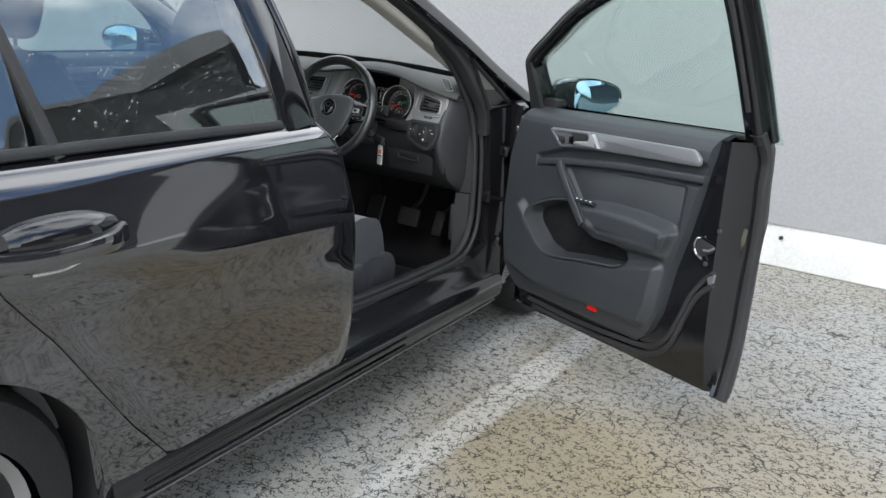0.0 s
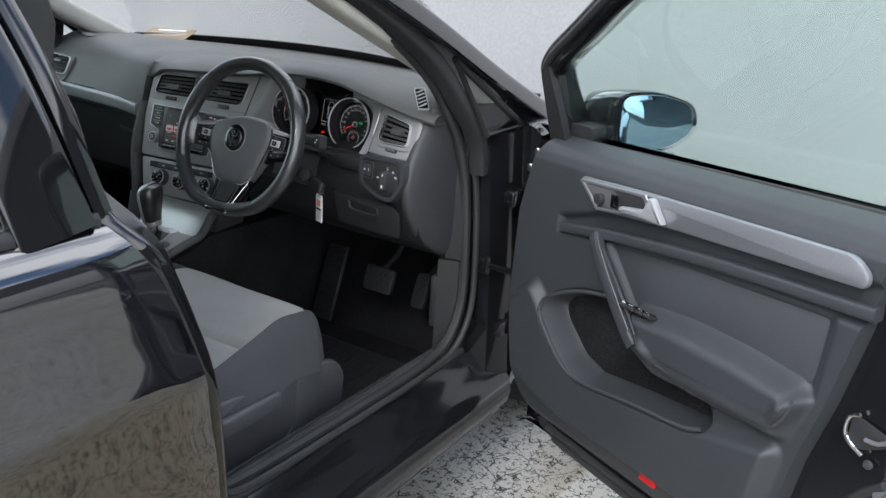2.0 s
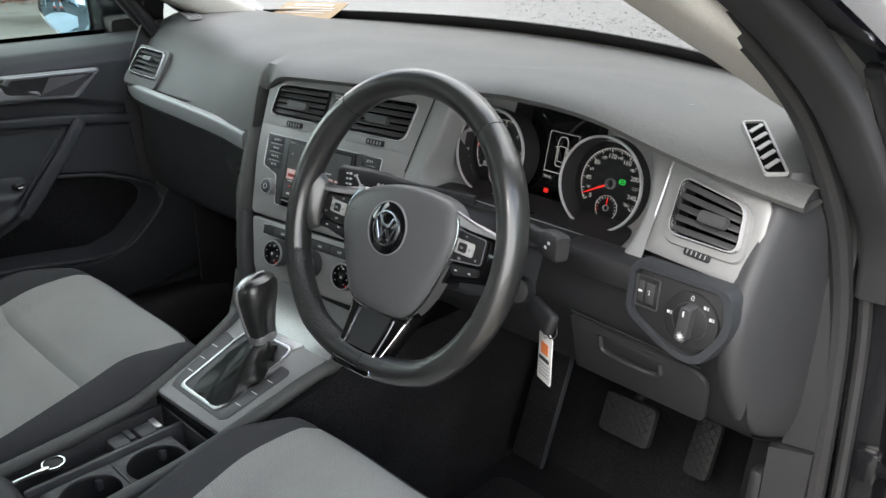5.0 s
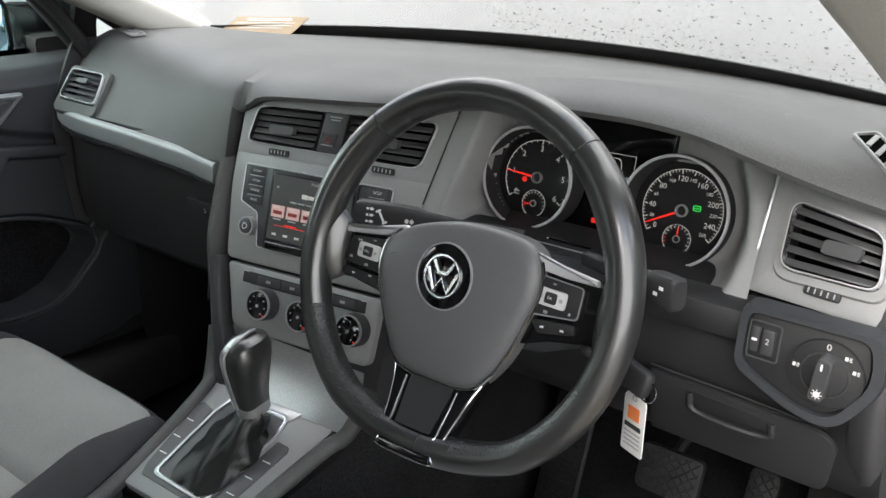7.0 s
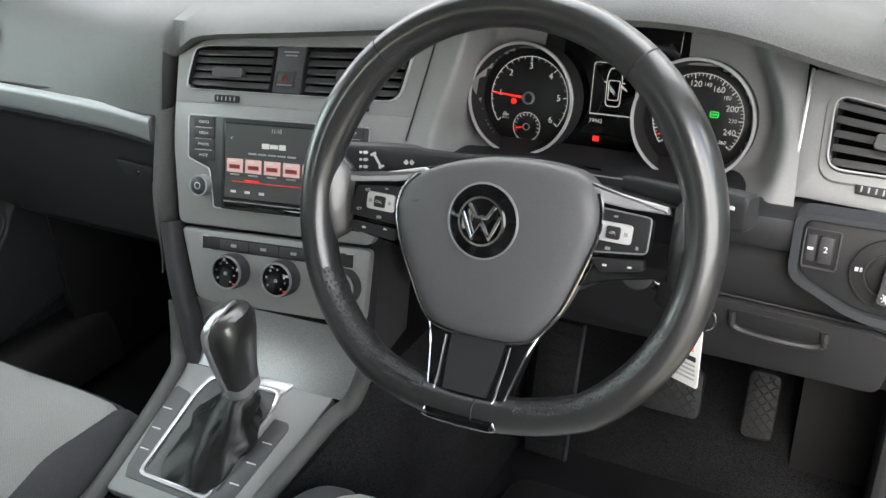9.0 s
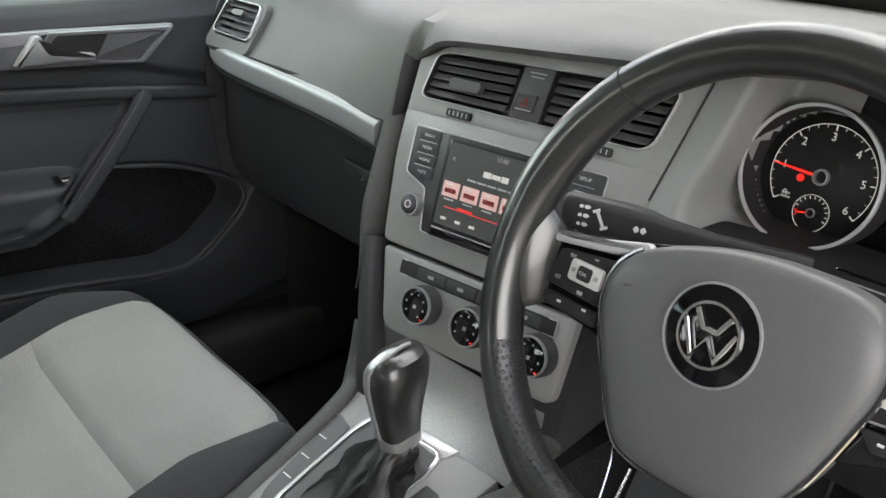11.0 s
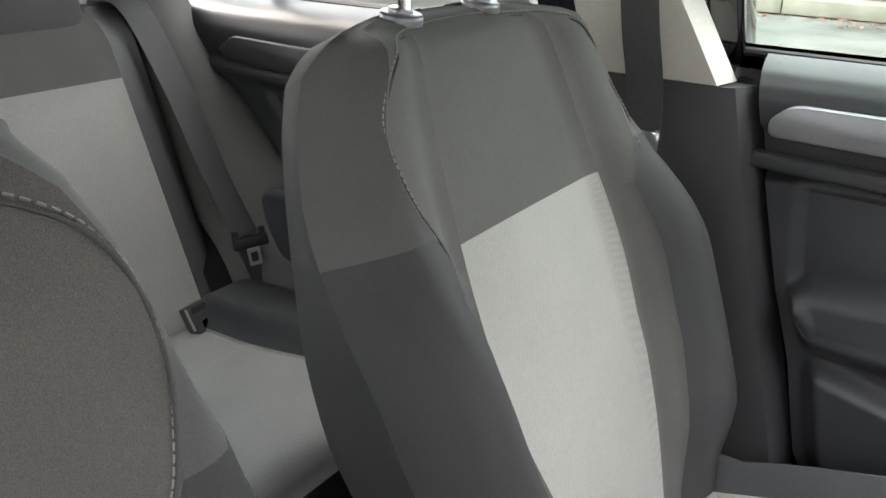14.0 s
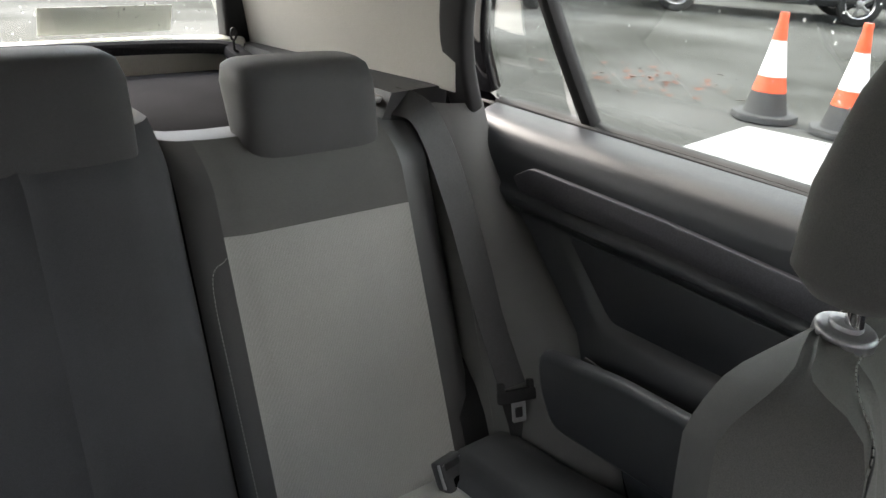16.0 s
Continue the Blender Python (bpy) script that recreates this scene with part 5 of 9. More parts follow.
    latch = part("latch", plate(rounded(flip([(1.150, 0.650), (1.148, 0.690), (1.128, 0.688), (1.088, 0.678), (1.090, 0.662), (1.128, 0.642)]), 0.006, 3), 0.003, face, 0.001), MATTE, d, "door latch opening")
    part("latch_rim", tube(smooth_path([Vector((s * 0.7595, y, z)) for y, z in ((1.136, 0.694), (1.150, 0.686), (1.154, 0.664), (1.146, 0.648), (1.122, 0.636))], 4), 0.0035, 8, up=(s, 0, 0.1)), CHROME, latch, "bright rim")
    part("latch_claw", tube(smooth_path([Vector((s * 0.7595, y, z)) for y, z in ((1.122, 0.662), (1.104, 0.664), (1.088, 0.674))], 4), 0.0035, 8, up=(s, 0, 0.1)), TITAN, latch)
    part("stop_wedge", plate(rounded(flip([(1.096, 0.592), (1.072, 0.606), (1.076, 0.580), (1.090, 0.572)]), 0.003, 2), 0.008, face, 0.003), TITAN, d, "small bright stop")
    for y, z in ((1.080, 0.722), (1.112, 0.626)):
        part("bolt", plate(disc(0.007, 14), 0.005, at(face, -s * y, z, 0.0), 0.002), TITAN_DARK, d)
    if s > 0:
        for y, z in BOLTS:
            part("bolt", plate(disc(0.009, 16), 0.008, axes((0.786, y, z), (0, -1, 0), (0, 0, 1)), 0.003), CHROME, d, "bright hex bolt")
    # mirror
    cx, cz = 0.938, 1.016
    outline = rounded([(-0.095, -0.052), (0.03, -0.066), (0.096, -0.020), (0.086, 0.035), (0.0, 0.063), (-0.095, 0.056)], [0.03, 0.05, 0.04, 0.04, 0.06, 0.03], 5)
    rings = []
    for k, (y, sc) in enumerate(((1.803, 0.93), (1.800, 0.99), (1.812, 1.03), (1.85, 1.02), (1.90, 0.90), (1.935, 0.70), (1.955, 0.40), (1.96, 0.1))):
        rings.append([Vector((s * (cx + u * sc - 0.01 * (k > 3)), y + 0.02 * u / 0.088 * -1, cz + v * sc)) for u, v in outline])
    h = part("mirror_housing", loft(rings), PAINT, d, "glossy black mirror housing with raindrops")
    mm = axes((s * cx, 1.8005, cz), (s, -0.2 * 1, 0), (0, 0, 1)) if s > 0 else axes((s * cx, 1.8005, cz), (-s, 0.2, 0), (0, 0, 1))
    pts = [((u if s > 0 else -u) * 0.92, v * 0.90) for u, v in outline]
    part("mirror_glass", plate(pts if s > 0 else pts[::-1], 0.003, mm, 0.0008), MIRROR, h, "blue-tinted mirror glass")
    part("mirror_foot", loft([[Vector((s * x, y, z)) for y, z in rounded([(y0, z0), (y1, z0), (y1, z1), (y0, z1)], 0.01, 2)] for x, y0, y1, z0, z1 in ((0.80, 1.84, 1.93, 0.955, 1.0), (0.86, 1.845, 1.93, 0.965, 1.005), (0.91, 1.84, 1.92, 0.97, 1.02))]), MATTE, h)


for s, d in ((1, car_open_door), (-1, car_left_door)):
    front_shell(s, d)
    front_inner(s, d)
car_open_door.rotation_euler = (radians(-3.3), radians(0.7), radians(DOOR_TURN))
car_open_door.location = Vector((HX - 0.006, HY - 0.017, 0.608))


def rear_inner(s, d):
    feats = [
        ([(0.10, 0.832), (0.10, 0.858), (0.45, 0.852), (0.95, 0.825), (0.95, 0.800), (0.45, 0.830)], 0.012, 0.008),
        (rounded([(0.36, 0.70), (0.25, 0.825), (0.86, 0.81), (0.86, 0.70)], 0.03), -0.014, 0.014),
        (rounded([(0.33, 0.58), (0.34, 0.675), (0.80, 0.69), (0.86, 0.66), (0.8, 0.56)], 0.05), 0.020, 0.04),
        (rounded([(0.48, 0.40), (0.48, 0.54), (0.9, 0.53), (0.95, 0.40)], 0.05), 0.025, 0.05),
    ]
    P = relief(s, [(0.36, 0.47), (0.50, 0.42), (0.66, 0.31), (0.80, 0.180), (0.88, 0.080), (0.93, 0.02), (0.973, 0.0)], [(0.36, 0.95), (0.70, 0.93), (0.973, 0.88)], 0.36, 0.973, [(0.36, 0.77), (0.45, 0.75), (0.62, 0.742), (0.90, 0.735), (0.921, 0.737), (0.944, 0.746), (0.959, 0.762), (0.968, 0.785), (0.973, 0.81)], feats, 120, 100)
    part("inner_panel", grid(P), REAR_TRIM, d, "dark moulded rear door lining")
    m = axes((s * 0.733, 0, 0), (0, -s, 0), (0, 0, 1))
    q = lambda pts: [(-s * y, z) for y, z in pts]
    line = rounded(q([(0.148, 0.886), (0.188, 0.910), (0.45, 0.905), (0.65, 0.894), (0.88, 0.880), (0.88, 0.830), (0.65, 0.848), (0.45, 0.860), (0.17, 0.862)]), 0.008, 3)
    part("trim_bar", plate(line, 0.010, m, 0.004), TITAN_DARK, d, "satin dark decor strip")
    part("insert_panel", plate(rounded(q([(0.375, 0.700), (0.262, 0.815), (0.55, 0.808), (0.855, 0.795), (0.855, 0.700)]), 0.02, 3), 0.003, axes((s * 0.7505, 0, 0), (0, -s, 0), (0, 0, 1)), 0.001), REAR_TRIM, d, "dark soft insert")
    part("armrest", plate(q(rounded([(0.360, 0.535), (0.328, 0.600), (0.322, 0.668), (0.48, 0.690), (0.80, 0.692), (0.80, 0.545)], 0.026, 3)), 0.020, axes((s * 0.733, 0, 0.004), (0, -s, 0), (s * -0.12, 0, 1)), 0.012, 5), REAR_TRIM, d, "padded armrest")
    part("armrest_edge", tube(smooth_path([Vector((s * 0.7105, y, z)) for y, z in ((0.362, 0.645), (0.42, 0.640), (0.60, 0.644), (0.78, 0.646))], 5), 0.0022, 8), PLASTIC, d)
    part("window_slot", tube([Vector((s * 0.818, 0.0, 0.972)), Vector((s * 0.818, 0.4, 0.971)), Vector((s * 0.815, 0.88, 0.968))], 0.006, 8), RUBBER, d)


rear_inner(1, car_right_rear)
rear_inner(-1, car_left_rear)

# ---- dashboard ----
dash = thing("dashboard", (0, 2.0, 0.6), "grey-black soft dashboard with silver trim and air vents", "dashboard")
CROWN_Y = [(-0.75, 1.81), (-0.165, 1.802), (-0.11, 1.799), (0.0, 1.808), (0.108, 1.818), (0.17, 1.820), (0.22, 1.812), (0.28, 1.800), (0.36, 1.790), (0.44, 1.786), (0.50, 1.788), (0.54, 1.796), (0.58, 1.810), (0.62, 1.820), (0.67, 1.830), (0.72, 1.842)]
CROWN_Z = [(-0.75, 0.945), (-0.170, 0.952), (-0.155, 0.970), (-0.140, 0.979), (-0.11, 0.985), (0.0, 0.992), (0.108, 0.999), (0.17, 1.005), (0.22, 1.013), (0.28, 1.023), (0.36, 1.032), (0.44, 1.033), (0.50, 1.027), (0.54, 1.014), (0.58, 0.999), (0.62, 0.987), (0.67, 0.975), (0.72, 0.964)]


def soft_curve(v, table):
    return sum(curve(v + k * 0.010, table) for k in (-2, -1, 0, 1, 2)) / 5


def dash_bow(x):
    """How far the passenger side curves away from the cabin towards the door."""
    return 0.9 * max(0.0, -0.60 - x) ** 1.7


def dash_top():
    """The soft pad: a rolled front over the glovebox, turning into an overhanging hood from the centre stack on."""
    P = []
    xs = list(np.linspace(-0.742, -0.21, 22)) + list(np.linspace(-0.204, -0.156, 25)) + list(np.linspace(-0.15, 0.722, 62))
    for x in xs:
        yc, zc = soft_curve(x, CROWN_Y), soft_curve(x, CROWN_Z)
        yw = 2.44 - 0.23 * (x / 0.7) ** 2
        hump = max(0, zc - 0.992)
        drop = 0.02 * max(0, abs(x) - 0.6) / 0.14
        if x < 0:
            h5, h6, h7 = (yc + 0.10, max(zc + 0.028, 1.013)), (yc + 0.05, max(zc + 0.021, 1.006)), (yc + 0.012, max(zc + 0.010, 0.996))
        else:
            f = smooth01(x, 0.0, 0.10)
            h5, h6, h7 = (yc + 0.10 - 0.045 * f, zc + 0.028 - 0.004 * f - drop), (yc + 0.05 - 0.028 * f, zc + 0.021 - 0.005 * f), (yc + 0.012 - 0.006 * f, zc + 0.010 - 0.002 * f)
        hood = [(yw + 0.03, 0.975), (yw - 0.02, 0.988), (2.15, 1.004 + hump * 0.1), (2.03, 1.013 + hump * 0.35), (1.96, 1.013 + hump * 0.6), h5, h6, h7, (yc, zc), (yc + 0.003, zc - 0.006), (yc + 0.012, zc - 0.008), (yc + 0.05, zc - 0.006), (yc + 0.13, zc - 0.010)]
        rolled = [(1.965, 1.014), (1.925, 1.009), (1.897, 0.998), (1.874, 0.979), (1.858, 0.956), (1.842, 0.932), (1.828, 0.912), (1.816, 0.897), (1.806, 0.884)]
        upright = [(1.965, 1.014), (1.904, 1.0132), (1.854, 1.0065), (1.818, 0.995), (1.803, 0.979), (1.796, 0.961), (1.789, 0.940), (1.781, 0.912), (1.773, 0.884)]
        g = smooth01(x, -0.50, -0.185)
        k = smooth01(x, -0.183, -0.168)
        e = dash_bow(x)
        front = hood[:4] + [(a[0] + (b[0] - a[0]) * g + e, a[1] + (b[1] - a[1]) * g) for a, b in zip(rolled, upright)]
        P.append([(x, a[0] + (b[0] - a[0]) * k, a[1] + (b[1] - a[1]) * k) for a, b in zip(front, hood)])

    # hood underside and inner edge by the stack turn matte black for shade
    def cls(i, j):
        x = 0.5 * (xs[i] + xs[i + 1])
        return "gap" if (-0.183 < x < -0.168 and j >= 9) or (-0.168 < x < 0.16 and j >= 9) else "pad"
    return split(P, cls, sink=0.0)


for key, geo in dash_top().items():
    if key == "pad":
        part("dash_pad", geo, DASH, dash, "soft grained top pad rolled over its front", sharp=50)
    else:
        part("pad_shade", geo, MATTE, dash, "dark gap round the centre stack")
# cheek between the passenger side and the stack
P = []
for z in np.linspace(0.892, 0.690, 16):
    f = smooth01(0.80 - z, 0.0, 0.11)
    yf = 1.828 - 0.0265 + (z - 0.95) * 0.333 - 0.010 + 0.012 * f
    dx = 0.020 * f
    P.append([(-0.199 + dx, 1.86, z), (-0.1985 + dx, yf + 0.05, z), (-0.1975 + dx, yf + 0.020, z), (-0.194 + dx * 0.9, yf + 0.006, z), (-0.188 + dx * 0.6, yf, z), (-0.181 + dx * 0.3, yf + 0.001, z), (-0.1765, yf + 0.007, z), (-0.175, yf + 0.03, z)])
part("stack_cheek", grid(P), DASH, dash, "soft grained cheek beside the centre stack")
strip_path = smooth_path([Vector((-0.742, 1.806 + dash_bow(-0.742), 0.8770)), Vector((-0.68, 1.803 + dash_bow(-0.68), 0.8790)), Vector((-0.60, 1.799, 0.8795)), Vector((-0.45, 1.792, 0.878)), Vector((-0.30, 1.784, 0.8755)), Vector((-0.232, 1.779, 0.8715)), Vector((-0.203, 1.777, 0.8690))], 8)
part("decor_strip", sweep(strip_path, rounded([(-0.010, -0.022), (0.009, -0.022), (0.009, 0.009), (-0.004, 0.013)], 0.007, 4), (0, 0, 1)), STRIP, dash, "satin silver strip")
part("strip_groove", sweep([p + Vector((0, 0.001, -0.025)) for p in strip_path], rounded([(-0.008, -0.004), (0.006, -0.004), (0.006, 0.004), (-0.008, 0.004)], 0.002, 1), (0, 0, 1)), MATTE, dash)
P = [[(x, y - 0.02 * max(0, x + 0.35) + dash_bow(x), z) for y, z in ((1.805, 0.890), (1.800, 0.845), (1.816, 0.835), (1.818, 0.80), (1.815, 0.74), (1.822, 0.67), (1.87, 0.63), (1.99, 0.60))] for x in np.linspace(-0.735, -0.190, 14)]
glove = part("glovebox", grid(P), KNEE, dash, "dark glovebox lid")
latch_m = axes((-0.292, 1.8115, 0.783), (1, 0.0, -0.10), (0, 0.03, 1))
part("glovebox_latch", plate(rounded([(-0.038, 0.010), (0.038, 0.012), (0.030, -0.012), (-0.022, -0.010)], 0.006), 0.006, latch_m, 0.002), MATTE, glove)
part("latch_lock", plate(disc(0.004, 10, 0.010, -0.001), 0.008, latch_m, 0.001), CHROME, glove)
bar("embossed_bars", -0.470, 0.918, 0.03, 0.005, axes((0, 1.8325, 0), (1, 0, 0), (0, 0.7, 1)), PLASTIC, dash)


def slat_row(poly, slats, m, parent, rise=0.0, drop=0.0):
    """Louvre blades across a four-cornered opening given from its lower left, turning left."""
    (ax_, ay), (bx, by), (cx_, cy_), (dx, dy) = poly
    for k in range(slats):
        f = (k + 0.62) / (slats + 0.3)
        lx, ly = ax_ + (dx - ax_) * f, ay + (dy - ay) * f
        rx, ry = bx + (cx_ - bx) * f, by + (cy_ - by) * f
        c = m @ Matrix.Translation(((lx + rx) / 2, (ly + ry) / 2, 0.0030)) @ Matrix.Rotation(math.atan2(ry - ly, rx - lx), 4, "Z") @ Matrix.Rotation(radians(-38), 4, "X")
        part("slat", rbox((0, 0, 0), (math.hypot(rx - lx, ry - ly) - 0.005, 0.0088, 0.0026), 0.0010, 1, c), SLAT, parent)


def vent(m, poly, slats, parent, tab=(0.0, 0.0, 0.034, 0.013), cut=0.012, rim=True):
    """A louvre vent: dark box, bright rim, blades and a sliding tab."""
    line = rounded(poly, cut, 5)
    mid = Vector((sum(p[0] for p in poly) / 4, sum(p[1] for p in poly) / 4))
    inn = [tuple(mid + (Vector(p) - mid) * (1 - 0.0022 / max((Vector(p) - mid).length, 0.01))) for p in line]
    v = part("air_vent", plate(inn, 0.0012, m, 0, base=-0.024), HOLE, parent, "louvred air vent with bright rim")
    part("vent_wall", loft([[m @ Vector((x, y, z)) for x, y in inn] for z in (-0.024, 0.010)], cap=False), MATTE, v)
    if rim:
        part("rim", bezel(line, inn, 0.0115, m, -0.002, 0.001), BRIGHT, v, "thin bright rim")
    slat_row(poly, slats, m, v)
    if tab:
        x, y, w_, h_ = tab
        part("tab", loft([[m @ Vector((x + p[0] * k, y + p[1] * k, z)) for p in rounded([(-w_ / 2, -h_ / 2), (w_ / 2, -h_ / 2), (w_ / 2 * 1.05, h_ / 2), (-w_ / 2 * 0.95, h_ / 2)], 0.004, 3)] for z, k in ((0.006, 0.94), (0.0135, 1.0), (0.0155, 0.95))]), SLAT, v)
    return v


def thumb_wheel(m, x, y, parent):
    w = part("thumb_wheel", plate(rect(0.034, 0.009, 0.003, cx=x, cy=y), 0.004, m, 0.001), MATTE, parent)
    for k in range(5):
        bar("notch", x - 0.012 + 0.006 * k, y, 0.0014, 0.005, at(m, 0, 0, 0.0038), GREY_INK, w)


VL = axes((-0.634, 1.836, 0.932), (1, 0.06, 0), (0, 0.68, 1))
PV = [(-0.052, -0.030), (0.054, -0.034), (0.048, 0.024), (-0.046, 0.026)]
part("vent_surround", bezel(rounded([(-0.064, -0.058), (0.060, -0.061), (0.063, 0.030), (-0.056, 0.034)], 0.016, 5), rounded(PV, 0.012, 5), 0.018, VL, -0.012, 0.006), DASH, dash, "soft grained vent surround")
vent(VL, PV, 5, dash, (0.004, 0.004, 0.030, 0.009))
thumb_wheel(VL, -0.014, -0.047, dash)
VR = axes((0.632, 1.836, 0.930), (1, -0.16, 0), (0, 0.5, 1))
RV = [(-0.0480, -0.0320), (0.0455, -0.0290), (0.0345, 0.0235), (-0.0555, 0.0355)]
part("vent_surround", bezel(resample([(-0.0725, -0.060), (0.048, -0.0595), (0.0625, -0.050), (0.0665, -0.034), (0.056, 0.028), (0.049, 0.037), (0.034, 0.043), (-0.081, 0.056)], 120), resample(rounded(RV, 0.016, 5), 120), 0.013, VR, -0.013, 0.002), STACKGREY, dash, "grey lacquered surround")
fr = rounded(RV, 0.016, 5)
part("vent_frame", bezel([(x * 1.16 + 0.001, y * 1.22 - 0.004) for x, y in fr], fr, 0.006, VR, -0.002, 0.003), STACKGREY, dash, "raised grey frame")
vent(VR, RV, 5, dash, (0.004, -0.002, 0.036, 0.014), cut=0.015)
thumb_wheel(VR, -0.003, -0.0435, dash)
part("panel_joint", tube([VR @ Vector((-0.0815, 0.056, 0.0)), VR @ Vector((-0.0730, -0.060, 0.0))], 0.0016, 6), SILVER, dash, "bright joint line")
for s in (1, -1):
    DV = axes((0.6480, 1.8960, 1.0020), (0.64, -0.75, -0.26), (0.77, 0.64, 0.05)) if s > 0 else axes((-0.655, 1.952, 1.012), (0.9, -0.35, 0.0), (0.35, 0.9, 0.05))
    f = part("demister_vent", bezel(rect(0.114, 0.027, 0.006), rect(0.108, 0.021, 0.004), 0.004, DV, 0.0), STACKGREY, dash, "slim side window demister vent")
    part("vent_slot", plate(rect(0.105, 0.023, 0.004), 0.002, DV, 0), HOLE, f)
    for k in range(5):
        part("vent_bar", rbox((0, 0, 0.002), (0.0050, 0.024, 0.003), 0, m=DV @ Matrix.Translation((-0.040 + 0.019 * k, 0, 0)) @ Matrix.Rotation(0.75, 4, "Z")), STACKGREY, f)

# ---- centre stack ----
ST = axes((0, 1.828, 0.95), (1, 0.14, 0), (0, 0.333, 1))
stack = thing("centre_stack", (0, 1.8, 0.6), "grey lacquered centre console with radio screen and heater knobs", "centre console")
part("stack_box", loft([[ST @ Vector((x, y, z)) for x, y in ((-0.166, 0.030), (-0.172, -0.10), (-0.166, -0.215), (-0.138, -0.33), (-0.125, -0.385), (0.100, -0.385), (0.104, -0.22), (0.138, -0.10), (0.166, 0.030))] for z in (-0.14, -0.032)]), PLASTIC_LOW, stack)
part("upper_panel", plate(rounded([(-0.1715, -0.052), (-0.1735, -0.10), (-0.163, -0.2035), (0.107, -0.2035), (0.139, -0.095), (0.1512, -0.052)], [0.0, 0.02, 0.010, 0.010, 0.02, 0.0], 5), 0.012, ST, 0.0006, base=-0.012), STACKGREY, stack, "grey lacquered radio surround")
VP = [(-0.156, -0.0350), (0.133, -0.0355), (0.149, 0.0250), (-0.143, 0.0175)]
VP_CUT = [0.010, 0.018, 0.010, 0.016]
part("vent_panel", bezel(rounded([(-0.1715, -0.0518), (0.1513, -0.0518), (0.173, 0.052), (-0.166, 0.044)], [0.0005, 0.0005, 0.004, 0.030], 5), rounded(VP, VP_CUT, 5), 0.012, ST, -0.012, 0.0006), STACKGREY, stack, "grey lacquered frame of the centre vents")
edge = [ST @ Vector((x, y, -0.004)) for x, y in ((-0.178, -0.205), (-0.170, -0.25), (-0.158, -0.30), (-0.143, -0.34), (-0.133, -0.385))]
part("side_rail", sweep(smooth_path(edge, 6), rounded([(-0.011, -0.016), (0.011, -0.016), (0.011, 0.014), (-0.011, 0.014)], 0.007, 3), (0, -1, 0.3)), PLASTIC_LOW, stack, "dark side cheek")
# twin vents in one bright rim, with the warning switch between them
vp = rounded(VP, VP_CUT, 5)
vm = at(ST, 0, 0, 0.0)
vp_in = [tuple(Vector(p) * (1 - 0.0026 / max(Vector(p).length, 0.03))) for p in vp]
twin = part("vent_rim", bezel(vp, vp_in, 0.004, vm, -0.001, 0.001), BRIGHT, stack, "bright rim round both centre vents")
vent(at(ST, 0, 0, -0.006), [(-0.1535, -0.0325), (-0.034, -0.0335), (-0.027, 0.0190), (-0.1415, 0.0155)], 5, stack, (-0.092, -0.013, 0.044, 0.012), 0.008, False)
vent(at(ST, 0, 0, -0.006), [(0.006, -0.0335), (0.1310, -0.0330), (0.1465, 0.0225), (0.0125, 0.0200)], 5, stack, (0.076, -0.009, 0.044, 0.012), 0.008, False)
hz = part("hazard_panel", plate([(-0.0335, -0.0338), (0.0050, -0.0342), (0.0120, 0.0212), (-0.0262, 0.0200)], 0.008, at(ST, 0, 0, -0.006), 0.0015), PLASTIC, stack, "dark grey switch panel")
hb = part("hazard_button", plate(rounded([(-0.0272, -0.0265), (-0.0040, -0.0258), (-0.0012, -0.0080), (-0.0242, -0.0088)], 0.003), 0.0025, at(ST, 0, 0, 0.002), 0.0008), PLASTIC_LOW, hz)
part("button_edge", bezel(resample([(-0.0276, -0.0269), (-0.0036, -0.0262), (-0.0008, -0.0076), (-0.0246, -0.0084)], 32), resample([(-0.0270, -0.0263), (-0.0042, -0.0256), (-0.0015, -0.0082), (-0.0240, -0.0090)], 32), 0.0030, at(ST, 0, 0, 0.002), 0, 0.0003), PLASTIC, hb)
part("warning_triangle", bezel(resample([(-0.0205, -0.0205), (-0.0085, -0.0200), (-0.0140, -0.0110)], 24), resample([(-0.0180, -0.0191), (-0.0109, -0.0188), (-0.0142, -0.0135)], 24), 0.0010, at(ST, 0, 0, 0.0045), 0, 0.0002), DULL_RED, hb)
bar("white_line", -0.0150, -0.0240, 0.020, 0.0011, at(ST, 0, 0, 0.0045), GREY_INK, hb)
for y_, w_ in ((0.0145, 0.020), (0.0105, 0.016)):
    bar("lettering_bars", -0.0075, y_, w_, 0.0016, at(ST, 0, 0, 0.0021), GREY_INK, hz)
thumb_wheel(at(ST, 0, 0, 0.0005), -0.095, -0.0445, stack)
thumb_wheel(at(ST, 0, 0, 0.0005), 0.078, -0.0445, stack)
# radio
RA = at(ST, 0, 0, 0.0)
frame_line = [(-0.1495, -0.0665), (-0.1500, -0.1200), (-0.1180, -0.1320), (-0.1110, -0.1795), (0.0560, -0.1795), (0.0630, -0.1320), (0.0960, -0.1180), (0.0985, -0.0665)]
radio = part("radio_frame", plate(rounded(frame_line, 0.004), 0.0022, RA, 0.0008), RADIO, stack, "dark radio unit")
part("radio_edge", tube([RA @ Vector((x, y, 0.0022)) for x, y in rounded(frame_line[3:] + frame_line[:3], 0.004)], 0.0011, 6, closed=True, up=(0.02, -0.9, 0.3)), SILVER, radio, "thin bright edge")
part("screen_bezel", plate(rect(0.146, 0.112, 0.003, cx=-0.026, cy=-0.1235), 0.003, at(RA, 0, 0, 0.0018), 0.001), MATTE, radio)
